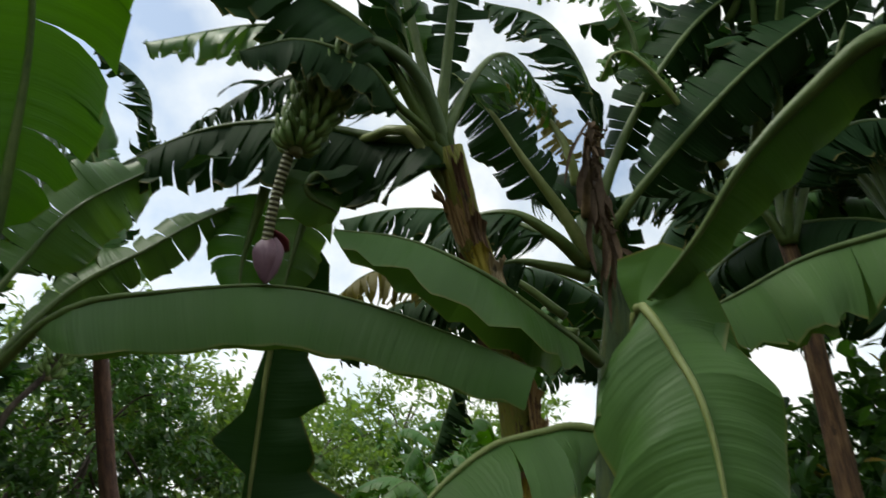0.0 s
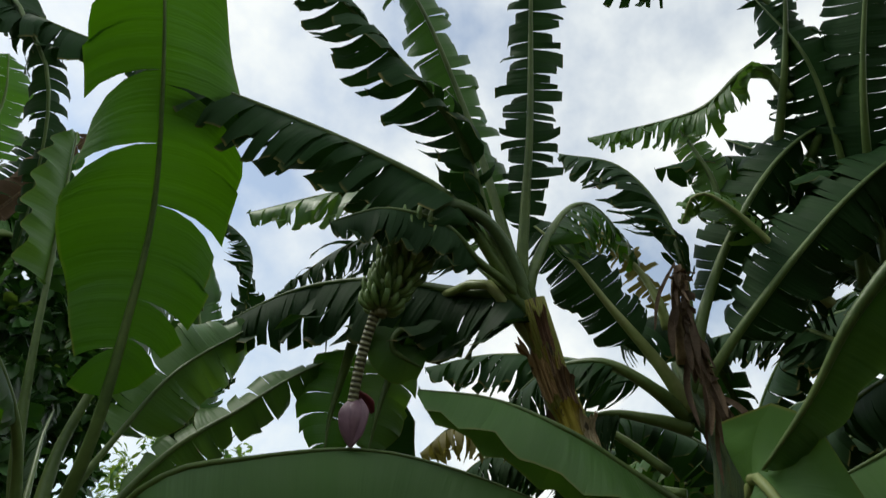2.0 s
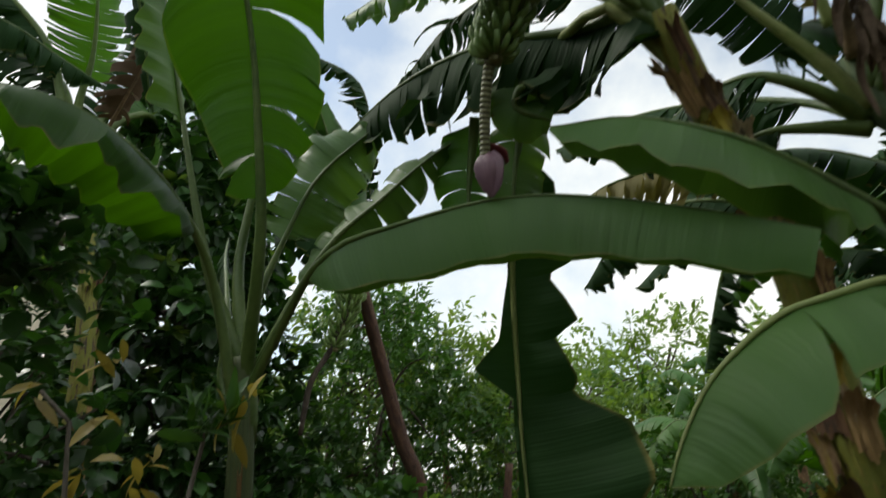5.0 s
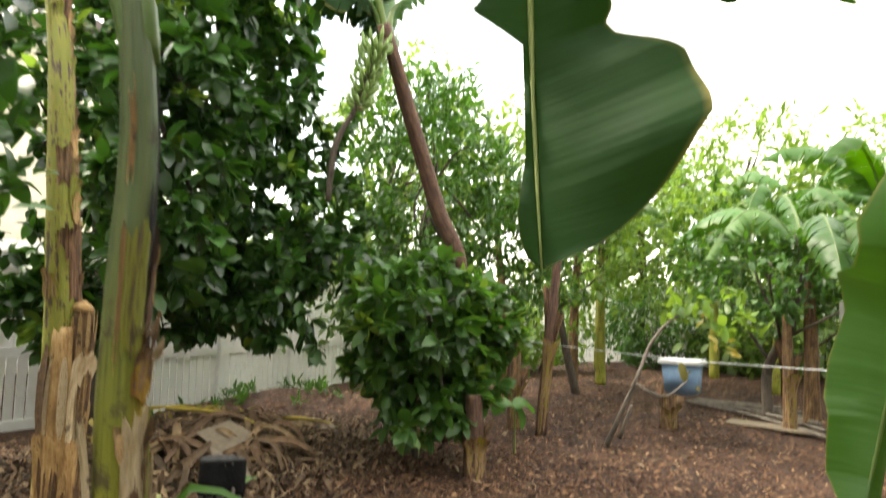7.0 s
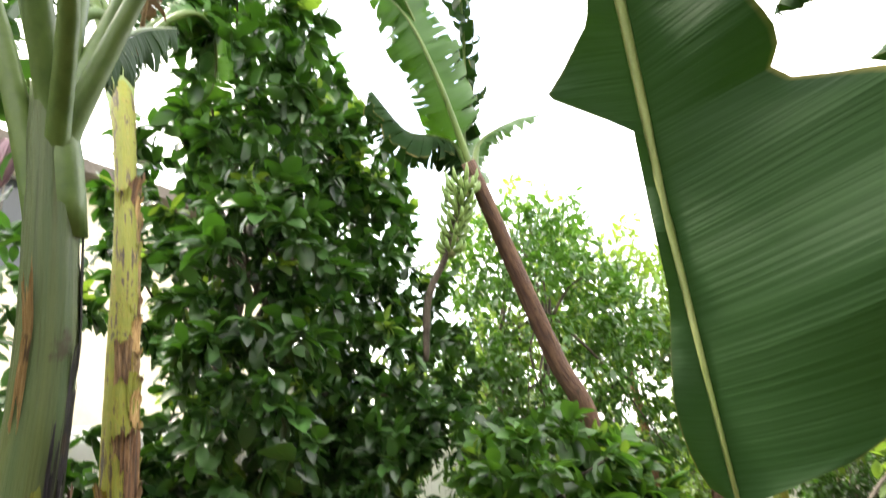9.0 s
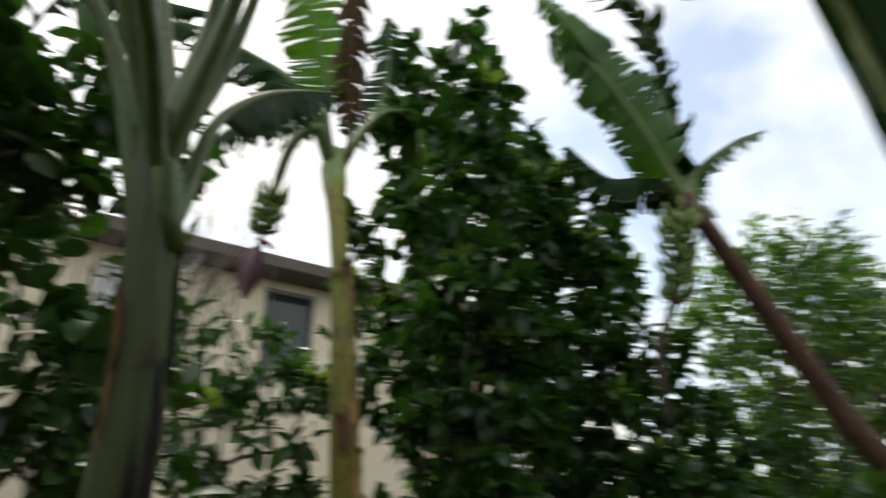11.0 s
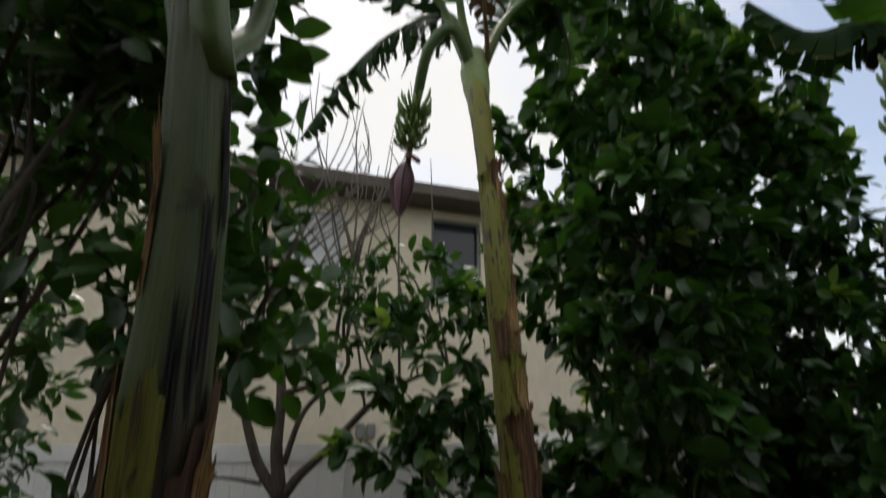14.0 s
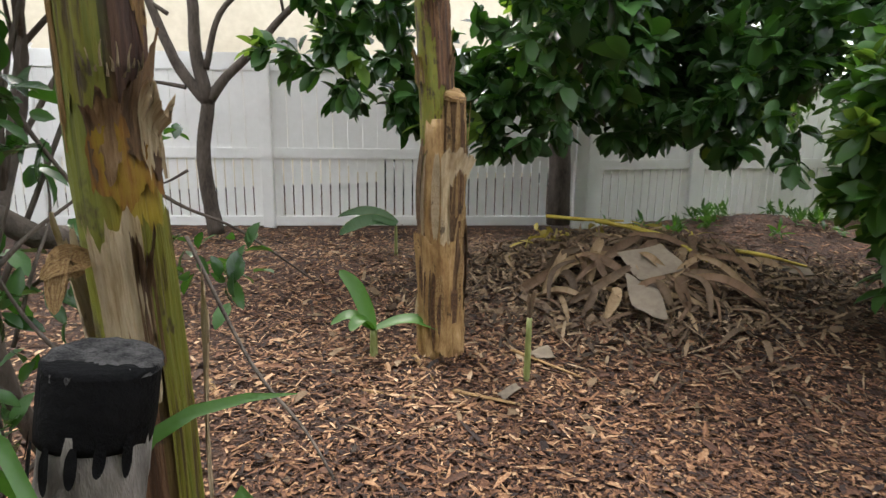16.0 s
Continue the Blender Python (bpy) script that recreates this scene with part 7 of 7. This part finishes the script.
for k in range(34):
    x, y = heap_rng.uniform(0.75, 1.75), heap_rng.uniform(3.5, 4.1)
    z = float(ground_height(x, y)) + heap_rng.uniform(0.08, 0.14)
    end = np.array((x + heap_rng.normal(0.0, 0.24), y - heap_rng.uniform(0.05, 0.4), 0))
    end[2] = float(ground_height(end[0], end[1])) + heap_rng.uniform(0.01, 0.05)
    mid = np.array((x, y, z)) * 0.5 + end * 0.5 + (heap_rng.normal(0, 0.03), 0, heap_rng.uniform(0.02, 0.06))
    tagged(blade_strip(None, [(x, y, z), mid, end], heap_rng.uniform(0.03, 0.07), (DRY_BROWN, BLADE_DEAD, DRY_PALE, DRY_BROWN)[k % 4], (0.5 * math.sin(k * 1.9), -0.7, 0.8), "", 0.55), "long folded dry banana leaf hanging from the heap", "dry leaf", "dry leaves").name = "dry_leaf"
yellow_at = np.stack([heap_rng.uniform(0.6, 2.2, 16), heap_rng.uniform(4.4, 5.2, 16), np.zeros(16)], 1)
yellow_at[:, 2] = ground_height(yellow_at[:, 0], yellow_at[:, 1]) + 0.05
tagged(foliage("yellow_leaves", yellow_at, LEAF_YELLOW, None, 94, 5, 0.14, 0.3, 0.1), "scattered yellow fallen leaves on the waste heap", "leaf litter", kind="stuff")
weeds = np.stack([heap_rng.uniform(2.0, 4.2, 26), heap_rng.uniform(5.6, 6.7, 26), np.full(26, 0.12)], 1)
weeds[:, 2] = ground_height(weeds[:, 0], weeds[:, 1]) + 0.06
tagged(foliage("weeds", weeds, LEAF_MID, None, 93, 14, 0.12, 0.25, 0.08, np.tile([0, 0, 1.0], (26, 1)), -0.6), "low green weeds by the fence", "weeds", kind="stuff")

# ---- yellowing shrub by the near bush ----
shrub = thing("shrub", (-1.25, 0.45, 0), "shrub with yellow and brown drooping leaves", "shrub")
tube("stem", [(-1.25, 0.45, 0), (-1.05, 0.56, 1.64), (-1.04, 0.53, 1.73), (-1.03, 0.49, 1.8)], [0.01, 0.008, 0.006, 0.004], BARK_GREY, shrub, "", sides=7, n=14, wobble=0.05)
tube("stem", [(-1.25, 0.45, 0), (-1.2, 0.71, 1.64), (-1.25, 0.73, 1.78), (-1.27, 0.74, 1.85)], [0.01, 0.008, 0.006, 0.004], BARK_GREY, shrub, "", sides=7, n=14, wobble=0.05)
foliage("leaves", [(-1.04, 0.49, 1.81), (-1.06, 0.51, 1.78), (-1.07, 0.54, 1.77)], LEAF_MID, shrub, 95, 9, 0.09, 0.22, 0.02, np.tile([0, 0, 1.0], (3, 1)), -0.2)
foliage("yellow_leaves", [(-1.01, 0.46, 1.85), (-1.04, 0.49, 1.8), (-1.08, 0.65, 1.72), (-1.18, 0.69, 1.91), (-1.17, 0.69, 1.81), (-1.19, 0.71, 1.71), (-1.28, 0.74, 1.85), (-1.12, 0.61, 1.68)], LEAF_YELLOW, shrub, 96, 4, 0.075, 0.3, 0.03)

# ---- white van parked beyond the fence ----
van = thing("van", (1.2, 9.0, 0), "white van parked behind the fence", "van")
body = part("body", box_bm((-0.9, 8.5, 0.35), (3.0, 9.9, 1.25), 0.08), VINYL, van)
cabin = part("cabin", box_bm((-0.45, 8.6, 1.25), (2.5, 9.8, 1.98), 0.12), VINYL, van)
for x0, x1 in ((-0.25, 0.55), (0.65, 1.45), (1.55, 2.3)):
    part("window", box_bm((x0, 8.585, 1.38), (x1, 8.596, 1.8), 0.004), GLASS, cabin, "dark window glass")
for x in (-0.1, 2.3):
    for y in (8.49, 9.76):
        wheel = tube("wheel", [(x, y, 0.33), (x, y + 0.18, 0.33)], [0.33, 0.34, 0.33], CHAR, van, sides=24, n=4)
        tube("rim", [(x, y - 0.01, 0.33), (x, y + 0.19, 0.33)], [0.2, 0.2], GREY_BOX, wheel, sides=16, n=2)
